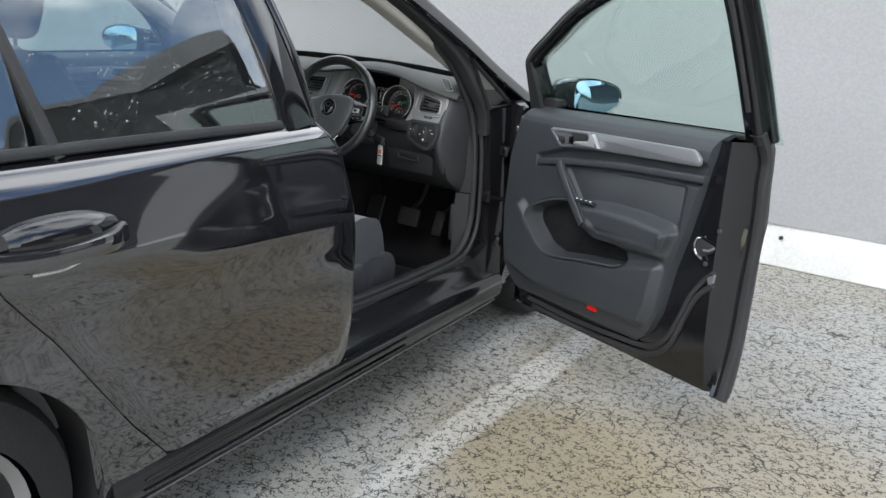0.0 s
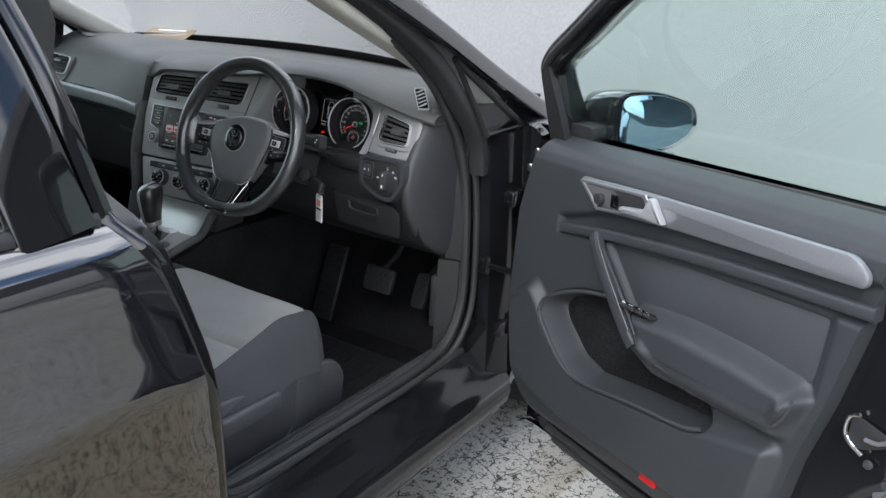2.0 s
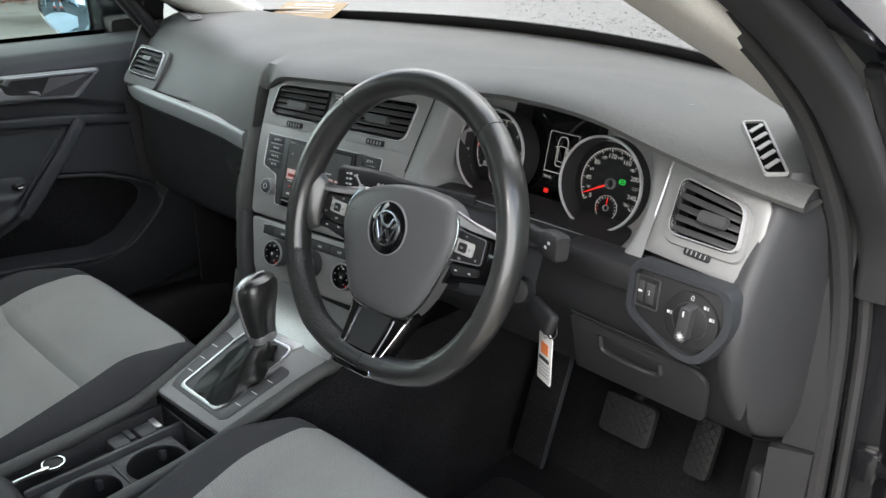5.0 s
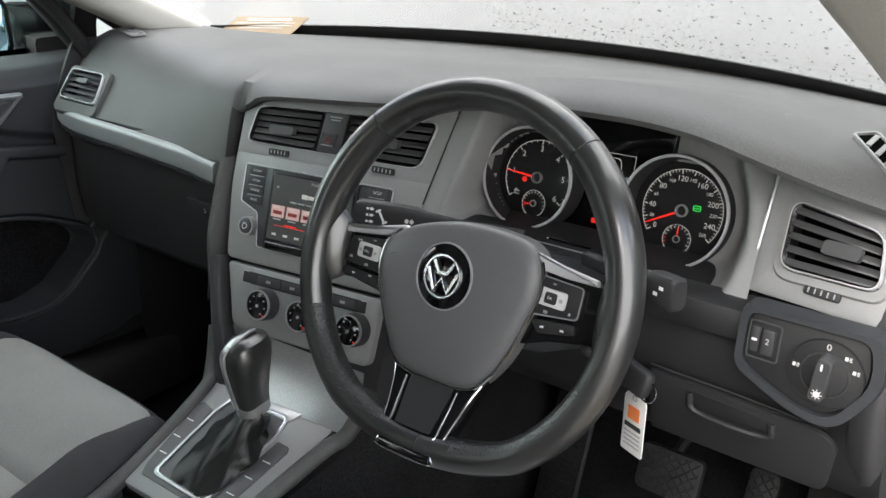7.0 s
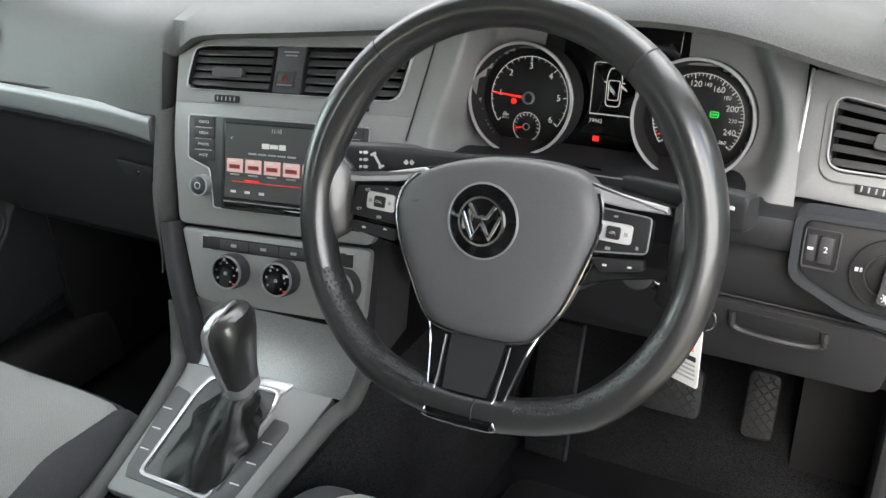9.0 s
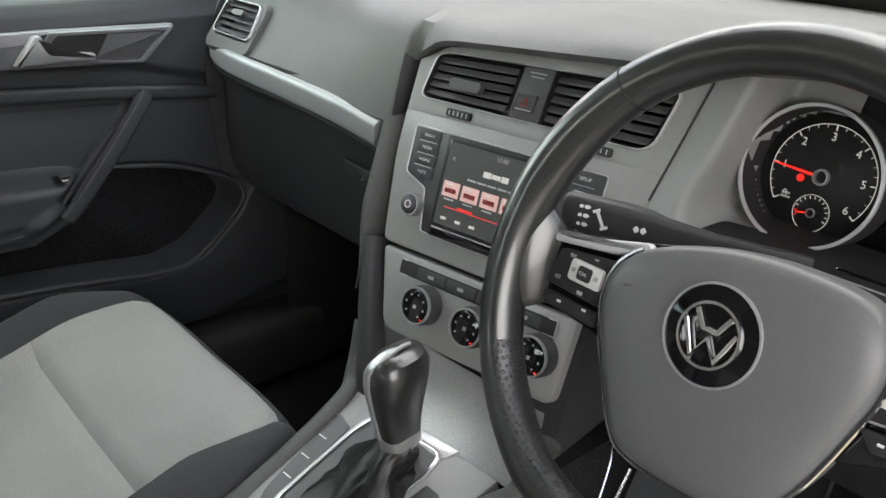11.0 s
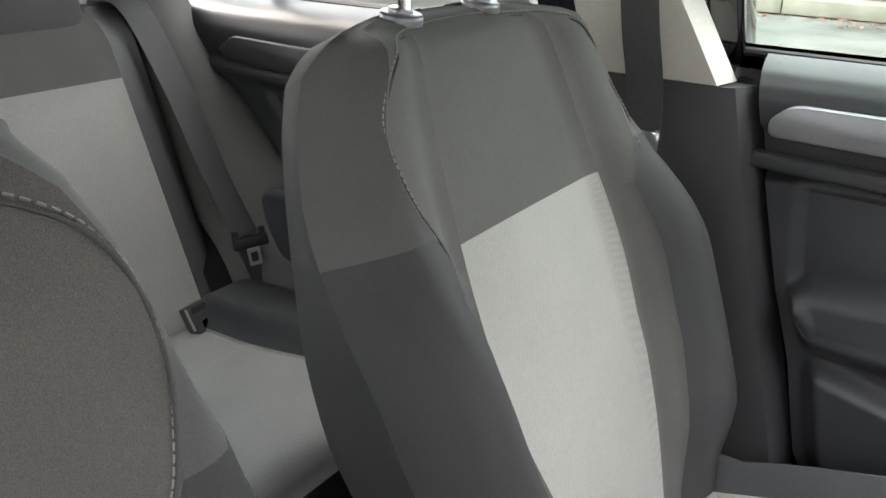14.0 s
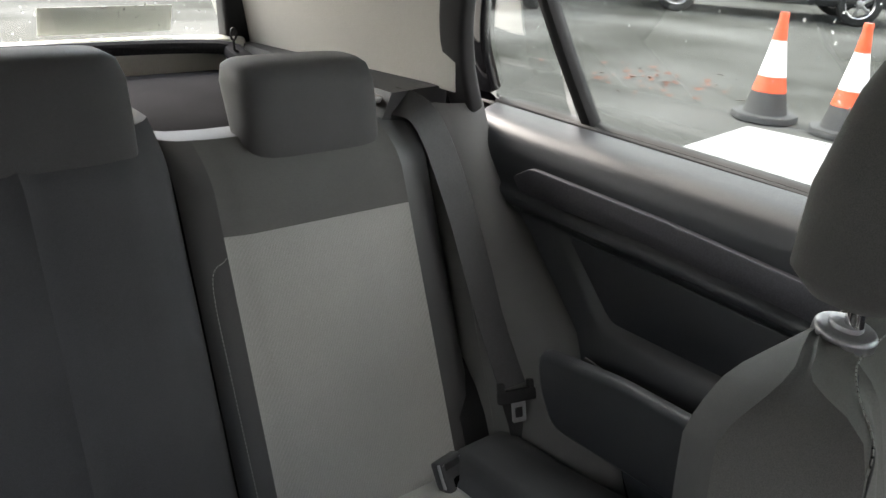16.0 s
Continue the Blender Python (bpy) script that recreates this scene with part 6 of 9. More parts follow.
part("screen", plate(rect(0.138, 0.094, 0.002, cx=-0.026, cy=-0.1190), 0.0012, at(RA, 0, 0, 0.0045), 0.0004), SCREEN, radio, "lit radio display")
DS = at(RA, -0.026, -0.1190, 0.0060)
part("screen_image", plate(rect(0.134, 0.090, 0), 0.0003, DS, 0), SCREEN_LIT, radio)
DS = at(DS, 0, 0, 0.0005)
for k in range(5):
    tile = part("screen_tile", plate(rect(0.0225, 0.0165, 0.001, cx=-0.0525 + 0.0262 * k, cy=-0.005), 0.0003, DS, 0), TILE_LIT, radio)
    bar("tile_bars", -0.0525 + 0.0262 * k, -0.0065, 0.015, 0.005, at(DS, 0, 0, 0.0005), DULL_RED, tile)
    bar("tile_bars", -0.0555 + 0.0262 * k, 0.0005, 0.008, 0.0022, at(DS, 0, 0, 0.0005), DIAL_INK, tile)
    bar("caption_bars", -0.0525 + 0.0262 * k, -0.0160, 0.013, 0.0018, DS, GREY_INK, radio)
bar("tuner_line", 0.0, -0.0245, 0.112, 0.0007, DS, LED_RED, radio)
bar("tuner_mark", -0.028, -0.0225, 0.020, 0.0016, DS, LED_RED, radio)
for k, (x_, w_) in enumerate(((-0.010, 0.010), (0.0015, 0.011), (0.0130, 0.009))):
    bar("station_bars", x_, 0.0210, w_, 0.0062 if k != 1 else 0.0048, DS, DIAL_INK, radio)
for k in range(5):
    bar("caption_bars", -0.028 + 0.0135 * k, 0.0105, 0.0115, 0.0022, DS, GREY_INK, radio)
text("clock_digits", "11:10", 0.0066, at(DS, 0.004, 0.0395), DIAL_INK, radio)
text("back_mark", "<", 0.008, at(DS, -0.058, 0.0275), DIAL_INK, radio)
for k in range(3):
    bar("menu_mark", -0.054 + 0.020 * k, -0.0370, 0.007, 0.0030, DS, DIAL_INK, radio)
for k, word in enumerate(("RADIO", "MEDIA", "PHONE", "MUTE")):
    for x, wd in ((-0.1265, word), (0.0755, ("SETUP", "CAR", "SOUND", "MENU")[k])):
        kb = part("radio_key", plate(rect(0.030, 0.0122, 0.001, cx=x, cy=-0.0745 - 0.0137 * k), 0.0016, at(RA, 0, 0, 0.002), 0.0006), RADIO, radio)
        if wd in ("RADIO", "MEDIA", "PHONE", "MUTE", "SETUP"):
            text("lettering", wd, 0.0048, at(RA, x, -0.0745 - 0.0137 * k, 0.0038), WHITE_INK, kb)
        else:
            bar("lettering_bars", x, -0.0745 - 0.0137 * k, 0.016, 0.0025, at(RA, 0, 0, 0.0037), WHITE_INK, kb)
        if k < 3:
            bar("key_line", x, -0.0813 - 0.0137 * k, 0.024, 0.0009, at(RA, 0, 0, 0.0036), SILVER, radio)
for x in (-0.1272, 0.0745):
    kn = part("radio_knob", plate(disc(0.0110, 28), 0.014, at(RA, x, -0.1530), 0.003), TITAN_DARK, radio, "round knob with bright ring")
    part("knob_ring", bezel(disc(0.0135, 28), disc(0.0108, 28), 0.0125, at(RA, x, -0.1530)), SILVER, kn)
    part("knob_mark", bezel(disc(0.0045, 20), disc(0.0034, 20), 0.0005, at(RA, x, -0.1530, 0.014), 0, 0.0001), WHITE_INK, kn)
part("card_slot", plate(rect(0.136, 0.0085, 0.002, cx=-0.026, cy=-0.1735), 0.002, at(RA, 0, 0, 0.0035), 0.0008), GLOSS, radio)
part("slot_edge", tube([RA @ Vector((-0.094, -0.1690, 0.0058)), RA @ Vector((0.042, -0.1690, 0.0058))], 0.0008, 6, up=(0, -0.3, 1)), SILVER, radio)
# heater panel
part("lower_panel", plate(rounded([(-0.161, -0.2090), (-0.136, -0.3020), (0.101, -0.3020), (0.106, -0.2090)], [0.008, 0.016, 0.014, 0.008], 5), 0.012, ST, 0.004, base=-0.012), STACKGREY, stack, "grey lacquered heater panel")
slot = part("button_strip", plate(rect(0.212, 0.0165, 0.003, cx=-0.0208, cy=-0.2250), 0.0016, ST, 0.0005), MATTE, stack)
for sx in (-1, 1):
    x0 = -0.0208 + sx * 0.1065
    part("strip_end_trim", tube([ST @ Vector((x0 - sx * 0.010, -0.2165, 0.0015)), ST @ Vector((x0, -0.2165, 0.0015)), ST @ Vector((x0, -0.2335, 0.0015)), ST @ Vector((x0 - sx * 0.014, -0.2335, 0.0015))], 0.0010, 6, up=(0.02, -0.9, 0.3)), SILVER, slot)
for k in range(4):
    kb = part("strip_button", plate(rect(0.040, 0.0120, 0.002, cx=-0.080 + 0.0425 * k, cy=-0.2250), 0.0012, at(ST, 0, 0, 0.0014), 0.0004), PLASTIC_LOW, slot)
    bar("button_mark", -0.080 + 0.0425 * k, -0.2250, 0.008, 0.0036, at(ST, 0, 0, 0.0026), GREY_INK, kb)
for k, x in enumerate((-0.0790, -0.0080, 0.0740)):
    c = at(ST, x, -0.2560, 0)
    kn = part("heater_knob", loft([[c @ Vector((r * math.cos(a), r * math.sin(a), z)) for a in np.linspace(0, 2 * math.pi, 37)[:-1]] for r, z in ((0.0225, -0.001), (0.0225, 0.010), (0.0215, 0.018), (0.0205, 0.0195))]), PLASTIC_LOW, stack, "round heater knob with bright ring")
    part("knob_ring", bezel(disc(0.0212, 36), disc(0.0190, 36), 0.0215, c), SILVER, kn, "bright ring")
    part("knob_cap", plate(disc(0.0188, 32), 0.0204, c, 0.0006), GLOSS, kn)
    for a in range(0, 280, 45):
        bar("dial_mark", 0.0130 * math.sin(radians(a - 125)), 0.0130 * math.cos(radians(a - 125)), 0.0020, 0.0020, at(c, 0, 0, 0.0206), GREY_INK, kn)
    bar("dial_mark", 0.0, -0.001, 0.004, 0.004, at(c, 0, 0, 0.0206), GREY_INK, kn)
    bar("red_mark", 0.0120, -0.0130, 0.003, 0.0016, at(c, 0, 0, 0.0206), NEEDLE, kn)
# silver slope and shift panel
slope = []
for t_ in np.linspace(0, 1, 10):
    z = 0.6600 - 0.072 * t_ ** 0.85
    y = 1.7330 - 0.043 * t_ ** 1.5
    slope.append([(x * (0.128 - 0.006 * t_) - 0.014 + 0.008 * t_, y + 0.06 * x * 0.12, z) for x in np.linspace(-1, 1, 9)])
part("slope_panel", grid(slope), SILVER, stack, "satin silver panel above the gear lever")
CO = axes((-0.008, 1.600, 0.5585), (1, 0.06, 0), (0, 0.95, 0.30))
cons = thing("gear_console", (0, 1.45, 0.24), "centre tunnel console with gear selector panel and cup holders", "gear console")
part("shift_panel", plate(rounded([(-0.092, -0.094), (0.084, -0.096), (0.112, 0.096), (-0.112, 0.094)], 0.006), 0.012, CO, 0.003, base=-0.010), STACKGREY, cons, "satin silver selector panel")
band = [(-0.1010, 0.0480), (-0.0850, -0.0600), (-0.0780, -0.0740), (0.0560, -0.0790), (0.0660, -0.0700), (0.0810, 0.0380), (0.0760, 0.0460), (0.0560, 0.0470), (0.0420, -0.060), (-0.0640, -0.0560), (-0.0720, 0.0500), (-0.0960, 0.0560)]
part("key_band", plate(rounded(band, 0.003), 0.0012, at(CO, 0, 0, 0.002), 0.0004), KEYGREY, cons, "grey band of blank keys")
inner = rounded([(-0.060, -0.063), (0.036, -0.067), (0.046, 0.055), (0.040, 0.082), (-0.056, 0.078), (-0.062, 0.05)], 0.010, 4)
part("selector_frame", bezel([(x * 1.09 - 0.0006, y * 1.08) for x, y in inner], inner, 0.0050, CO, 0.0, 0.0015), SILVER, cons, "pale raised frame")
part("frame_tab", plate(rounded([(-0.020, 0.080), (0.046, 0.078), (0.056, 0.098), (-0.020, 0.096)], 0.005), 0.0050, CO, 0.001), SILVER, cons)
part("selector_field", plate(inner, 0.0034, CO, 0.001), KEYGREY, cons)
part("selector_ring", bezel([(x * 1.028, y * 1.022) for x, y in inner], inner, 0.0058, CO, 0.0, 0.0008), CHROME, cons)
for sx in (-1, 1):
    for k in range(3):
        x0, y0 = (-0.0785 - 0.0045 * k, -0.036 + 0.029 * k) if sx < 0 else (0.0580 + 0.0040 * k, -0.044 + 0.029 * k)
        bar("key_gap", x0, y0, 0.013, 0.0014, at(CO, 0, 0, 0.0032), WHITE_INK, cons)
for k, ch in enumerate(("P", "R", "N", "D/S")):
    text("selector_letter", ch, 0.0085, at(CO, 0.0385 - 0.0035 * k, 0.0290 - 0.0185 * k, 0.0037), WHITE_INK, cons)
text("selector_letter", "+", 0.008, at(CO, 0.014, -0.020, 0.0037), WHITE_INK, cons)
text("selector_letter", "-", 0.009, at(CO, 0.012, -0.044, 0.0037), WHITE_INK, cons)
side = [(-0.135, 0.24), (-0.128, 0.50), (-0.118, 0.545), (0.108, 0.545), (0.122, 0.50), (0.135, 0.24)]
part("tunnel", loft([[Vector((x * k - 0.004, y, 0.24 + (z - 0.24) * f)) for x, z in side] for y, k, f in ((1.0, 0.9, 0.58), (1.25, 0.9, 0.58), (1.505, 0.92, 0.58), (1.51, 0.94, 0.90), (1.56, 0.98, 0.955), (1.68, 1.12, 1.05), (1.72, 1.18, 1.14), (1.95, 1.2, 1.14), (2.28, 1.25, 1.10))]), CARPET, cons, "dark carpeted tunnel side")
for sx in (-1, 1):
    rail = [(sx * 0.152 - 0.006, 1.716, 0.655), (sx * 0.136 - 0.006, 1.69, 0.60), (sx * 0.118 - 0.006, 1.655, 0.580), (sx * 0.097 - 0.008, 1.515, 0.532), (sx * 0.090 - 0.008, 1.40, 0.512), (sx * 0.088 - 0.008, 1.15, 0.50)]
    part("edge_rail", tube(smooth_path([Vector(p) for p in rail], 6), 0.011, 10), DASH, cons, "rounded dark edge")
for sx in (-1, 1):
    part("tray_side", rbox((-0.009 + sx * 0.086, 1.39, 0.455), (0.010, 0.25, 0.10), 0.004), PLASTIC_LOW, cons)
part("tray_floor", rbox((-0.060, 1.39, 0.462), (0.092, 0.24, 0.01), 0.002), MATTE, cons)
part("tray_wall", rbox((-0.030, 1.39, 0.480), (0.008, 0.24, 0.05), 0.003), PLASTIC, cons, "grey divider")
for y in (1.335, 1.433):
    ring48 = [(0.0305 + 0.0425 * math.cos(a), y + 0.043 * math.sin(a)) for a in np.linspace(0, 2 * math.pi, 49)[:-1]]
    sq = [(0.0305 + 0.0495 * max(-1, min(1, 1.42 * math.cos(a))), y + 0.049 * max(-1, min(1, 1.42 * math.sin(a)))) for a in np.linspace(0, 2 * math.pi, 49)[:-1]]
    cup = part("cup_holder", bezel(sq, ring48, 0.010, Matrix.Translation((0, 0, 0.488)), 0, 0.002), PLASTIC_LOW, cons, "dark cup holder")
    part("well", loft([[Vector((0.0305 + (u - 0.0305) * k, y + (v - y) * k, z)) for u, v in ring48] for z, k in ((0.494, 1.0), (0.46, 0.95), (0.424, 0.9), (0.420, 0.2))], cap=False), MATTE, cup)
    part("rim_line", tube([Vector((u, v, 0.4985)) for u, v in ring48], 0.0014, 6, closed=True), PLASTIC, cup)
    for sy in (-1, 1):
        part("grip_tab", rbox((0.0305 + sy * 0.034, y + 0.026, 0.482), (0.010, 0.012, 0.018), 0.003), PLASTIC, cup)
part("tray_end", rbox((-0.009, 1.512, 0.474), (0.175, 0.012, 0.062), 0.004), PLASTIC_LOW, cons)
for k, y in enumerate((1.425, 1.468)):
    bb_ = part("brake_button", rbox((-0.062, y, 0.482), (0.034, 0.038, 0.030), 0.004), PLASTIC, cons, "parking brake button")
    part("key_tip", rbox((-0.062, y + 0.012, 0.498), (0.030, 0.010, 0.004), 0.001), SILVER if k else PLASTIC_LOW, bb_)
rb = part("round_button", plate(disc(0.014, 24), 0.010, Matrix.Translation((-0.066, 1.325, 0.494)), 0.002), MATTE, cons)
part("button_ring", bezel(disc(0.0165, 24), disc(0.0138, 24), 0.005, Matrix.Translation((-0.066, 1.325, 0.501))), CHROME, rb)
part("tray_strip", rbox((-0.055, 1.29, 0.508), (0.008, 0.05, 0.006), 0.002, m=None), CHROME, cons)
part("console_box", rbox((-0.006, 1.12, 0.42), (0.19, 0.30, 0.20), 0.03, 3), PLASTIC_LOW, cons)
# gear lever
lev = thing("gear_lever", (-0.008, 1.62, 0.56), "automatic gear lever with chrome spine and leather gaiter", "gear lever")
prof = [(0.000, 0.043, 0.061), (0.006, 0.045, 0.062), (0.016, 0.041, 0.055), (0.030, 0.033, 0.043), (0.045, 0.026, 0.033), (0.058, 0.021, 0.026), (0.068, 0.019, 0.022), (0.075, 0.018, 0.021)]
rings = []
gb, gt = CO @ Vector((0.002, -0.004, 0.003)), Vector((0.010, 1.640, 0.619))
for k, (h, a, b) in enumerate(prof):
    ring = []
    for j in range(40):
        th = 2 * math.pi * j / 40
        fold = 1 + 0.22 * math.sin(th * 5 + 9.0 * h / 0.07) * math.sin(math.pi * k / (len(prof) - 1)) ** 0.7 + 0.06 * math.sin(th * 9 + k * 1.3) * (0 < k < len(prof) - 1)
        c, s_ = math.cos(th), math.sin(th)
        sq = (abs(c) ** 4 + abs(s_) ** 4) ** -0.25 if k < 2 else 1
        ring.append(gb.lerp(gt, h / 0.075) + CO.to_3x3() @ Vector((a * c * sq * fold, b * s_ * sq * fold, 0)))
    rings.append(ring)
part("gaiter", loft(rings), BOOT, lev, "black pleated leather gaiter", sharp=70)
LV = axes((0.010, 1.640, 0.622), (1, 0, 0), (0, 1, 0.12))
part("collar", loft([[LV @ Vector((a * math.cos(t_), b * math.sin(t_), z)) for t_ in np.linspace(0, 2 * math.pi, 25)[:-1]] for a, b, z in ((0.019, 0.023, -0.008), (0.019, 0.024, 0.004), (0.018, 0.022, 0.007))]), SILVER, lev)
kp = [(0.004, 0.0175, 0.022, 0.0), (0.020, 0.019, 0.024, 0.0), (0.045, 0.022, 0.028, 0.002), (0.068, 0.0245, 0.032, 0.005), (0.085, 0.024, 0.032, 0.008), (0.095, 0.020, 0.027, 0.009), (0.1, 0.011, 0.016, 0.009)]
part("knob", loft([[LV @ Vector((a * math.copysign(abs(math.cos(t_)) ** 0.8, math.cos(t_)), o + b * math.copysign(abs(math.sin(t_)) ** 0.8, math.sin(t_)), z)) for t_ in np.linspace(0, 2 * math.pi, 33)[:-1]] for z, a, b, o in kp]), LEATHER, lev, "black leather knob")
spine = [LV @ Vector((-0.35 * a, o - b * 0.98, z)) for z, a, b, o in kp[:-2]] + [LV @ Vector((-0.004, -0.012, 0.096)), LV @ Vector((0.0, 0.004, 0.102)), LV @ Vector((0.0, 0.022, 0.100))]
part("knob_spine", sweep(smooth_path(spine, 5), rounded([(-0.0055, -0.0022), (0.0055, -0.0022), (0.0055, 0.0022), (-0.0055, 0.0022)], 0.0018, 2), (-0.25, -1, 0.3)), SILVER, lev, "satin chrome spine")

# ---- instruments ----
CL = axes((0.355, 1.905, 0.905), (1, 0.0, 0), (0, 0.22, 1))
clus = thing("instrument_cluster", (0.355, 1.92, 0.84), "twin-dial instrument cluster with lit red needles", "instrument cluster")
REV, SPEED, RING = (-0.0955, 0.0090), (0.0935, 0.0060), 0.0600


def binnacle():
    """Grey surround that dips back towards the dials, with round openings for them and a window between."""
    xs = list(np.linspace(0.1445, 0.28, 34)) + list(np.linspace(0.284, 0.426, 20)) + list(np.linspace(0.43, 0.562, 32))
    zs = list(np.linspace(0.846, 1.030, 46))
    X, Z = np.meshgrid(xs, zs)
    hollow = rounded([(0.183, 1.08), (0.180, 0.93), (0.174, 0.880), (0.190, 0.853), (0.500, 0.846), (0.535, 0.862), (0.548, 0.915), (0.540, 0.955), (0.520, 0.990), (0.505, 1.08)], 0.03, 4)
    S = step(inside(hollow, X, Z) - 0.009, 0.013)
    P, faces = [], []
    for i, z in enumerate(zs):
        f = (z - 0.875) / 0.107
        row = []
        for j, x in enumerate(xs):
            left, right = Vector((0.1446 + 0.0245 * f, 1.8246 + 0.0384 * f)), Vector((0.5610 - 0.011 * f, 1.812 + 0.074 * f))
            g = (x - 0.1445) / (0.562 - 0.1445)
            xx = left.x + (right.x - left.x) * g
            y0 = left.y + (right.y - left.y) * g
            y1 = 1.8990 + 0.22 * (z - 0.905)
            row.append((xx, y0 + (y1 - y0) * float(S[i, j]), z))
        P.append(row)
    nu = len(xs)
    for i in range(len(zs) - 1):
        for j in range(nu - 1):
            q = P[i][j]
            u, v = (P[i][j][0] + P[i][j + 1][0]) / 2 - 0.355, ((zs[i] + zs[i + 1]) / 2 - 0.905) / 0.9766
            if any(math.hypot(u - c[0], v - c[1]) < RING - 0.003 for c in (REV, SPEED)) or (-0.078 < u < 0.078 and v > -0.058):
                continue
            faces.append((i * nu + j, i * nu + j + 1, (i + 1) * nu + j + 1, (i + 1) * nu + j))
    return [tuple(p) for r in P for p in r], faces


part("binnacle_panel", binnacle(), STACKGREY, clus, "grey lacquered panel dipping towards the dials", sharp=60)
part("back_plate", plate(rounded([(-0.175, -0.066), (0.175, -0.066), (0.175, 0.06), (0.13, 0.115), (-0.13, 0.115), (-0.175, 0.06)], 0.03), 0.004, CL, 0.001, base=-0.026), MATTE, clus)
part("cluster_screen", plate(rounded([(-0.060, -0.058), (0.060, -0.058), (0.066, 0.10), (-0.066, 0.10)], 0.01), 0.002, CL, 0.001, base=-0.0205), GLOSS, clus, "black instrument window")
part("joint_line", tube([Vector((0.1700, 1.8615, 0.985)), Vector((0.1448, 1.8232, 0.876))], 0.0011, 6), MATTE, clus)
sill_m = at(CL, -0.003, -0.056, 0.0)
part("cluster_sill", loft([[sill_m @ Vector((x, y, z)) for y, z in rounded([(-0.014, 0.0), (0.0, -0.02), (0.0, 0.048), (-0.005, 0.056), (-0.014, 0.056)], 0.003, 2)] for x in (-0.188, 0.192)]), SLAT, clus, "dark ledge under the dials")
part("sill_edge", tube(smooth_path([CL @ Vector((-0.190, -0.0585, 0.0545)), CL @ Vector((0.0, -0.0580, 0.0555)), CL @ Vector((0.188, -0.0585, 0.0545))], 4), 0.0012, 6), STACKGREY, clus)
trip = part("trip_key", loft([[sill_m @ Vector((-0.012 + x * k, y, z)) for x, z in rounded([(-0.022, 0.020), (0.022, 0.020), (0.030, 0.046), (-0.030, 0.046)], 0.004, 2)] for y, k in ((-0.002, 1.0), (0.003, 1.0), (0.0045, 0.95))]), GLOSS, clus)
text("trip_digits", "0.0", 0.0075, sill_m @ Matrix.Translation((-0.012, 0.0050, 0.032)) @ Matrix.Rotation(radians(-90), 4, "X"), DIAL_INK, trip)


def dial(centre, marks, a0, a1, needle, small_needle, label):
    """A round instrument in a deep tube: bright ring, scale, numerals, needle and a small gauge."""
    cx, cy = centre
    m = at(CL, cx, cy, 0)
    r = 0.0535
    d = part("dial", plate(disc(RING - 0.001, 56), 0.002, m, 0.0005, base=-0.004), DIALFACE, clus, label)
    part("dial_tube", loft([[m @ Vector((q * math.cos(a), q * math.sin(a), z)) for a in np.linspace(0, 2 * math.pi, 57)[:-1]] for q, z in ((RING + 0.002, -0.01), (RING + 0.002, 0.026), (RING - 0.001, 0.026), (RING - 0.004, -0.003))], cap=False), MATTE, d, "dark tube round the dial")
    part("dial_ring", bezel(disc(RING + 0.0026, 56), disc(RING - 0.0008, 56), 0.0035, m, 0.0250, 0.0012), BRIGHT, d, "thin chrome ring")
    n = len(marks)
    z = -0.0016
    arc = [radians(a0 + (a1 - a0) * k / 48) for k in range(49)]
    part("scale_arc", tube([m @ Vector((r * 0.865 * math.sin(a), r * 0.865 * math.cos(a), z)) for a in arc], 0.0004, 5, up=(0, -1, 0.2)), DIAL_INK, d)
    for k in range((n - 1) * 4 + 1):
        a = radians(a0 + (a1 - a0) * k / ((n - 1) * 4))
        big = k % 4 == 0
        L = 0.0048 if big else 0.0028
        mk = at(m, 0, 0, z) @ Matrix.Rotation(-a, 4, "Z")
        bar("scale_mark", 0, r * 0.86 - L / 2, 0.0011 if big else 0.0006, L, mk, DIAL_INK, d, 0.0004)
    for k, wd in enumerate(marks):
        a = radians(a0 + (a1 - a0) * k / (n - 1))
        if wd:
            text("numeral", wd, 0.0100 if n < 9 else (0.0086 if k % 2 == 0 else 0.0056), at(m, (r * 0.665) * math.sin(a), (r * 0.665) * math.cos(a), z), DIAL_INK, d)
    nm = at(m, 0, 0, 0.0006) @ Matrix.Rotation(-radians(needle), 4, "Z")
    part("needle", plate([(-0.0013, 0.006), (0.0013, 0.006), (0.0006, r * 0.84), (-0.0006, r * 0.84)], 0.0008, nm, 0), NEEDLE, d)
    part("needle_boss", bezel(disc(0.0072, 24), disc(0.0054, 24), 0.005, m, -0.002), SILVER, d)
    sm = at(m, 0.0, -0.0325, z)
    g = part("small_gauge", bezel(disc(0.0166, 32), disc(0.0161, 32), 0.0006, sm, 0, 0.0001), DIAL_INK, d)
    for k in range(13):
        a = radians(-110 + 220 * k / 12)
        bar("gauge_mark", 0, 0.0140, 0.0007, 0.0026, at(sm, 0, 0, 0) @ Matrix.Rotation(-a, 4, "Z"), NEEDLE if k < 2 else DIAL_INK, g, 0.0004)
    part("gauge_boss", bezel(disc(0.0042, 20), disc(0.0032, 20), 0.003, sm, 0, 0.0004), SILVER, g)
    part("gauge_needle", plate([(-0.0008, 0.003), (0.0008, 0.003), (0.0005, 0.0135), (-0.0005, 0.0135)], 0.0005, at(sm, 0, 0, 0.0008) @ Matrix.Rotation(-radians(small_needle), 4, "Z"), 0), NEEDLE, g)
    return d


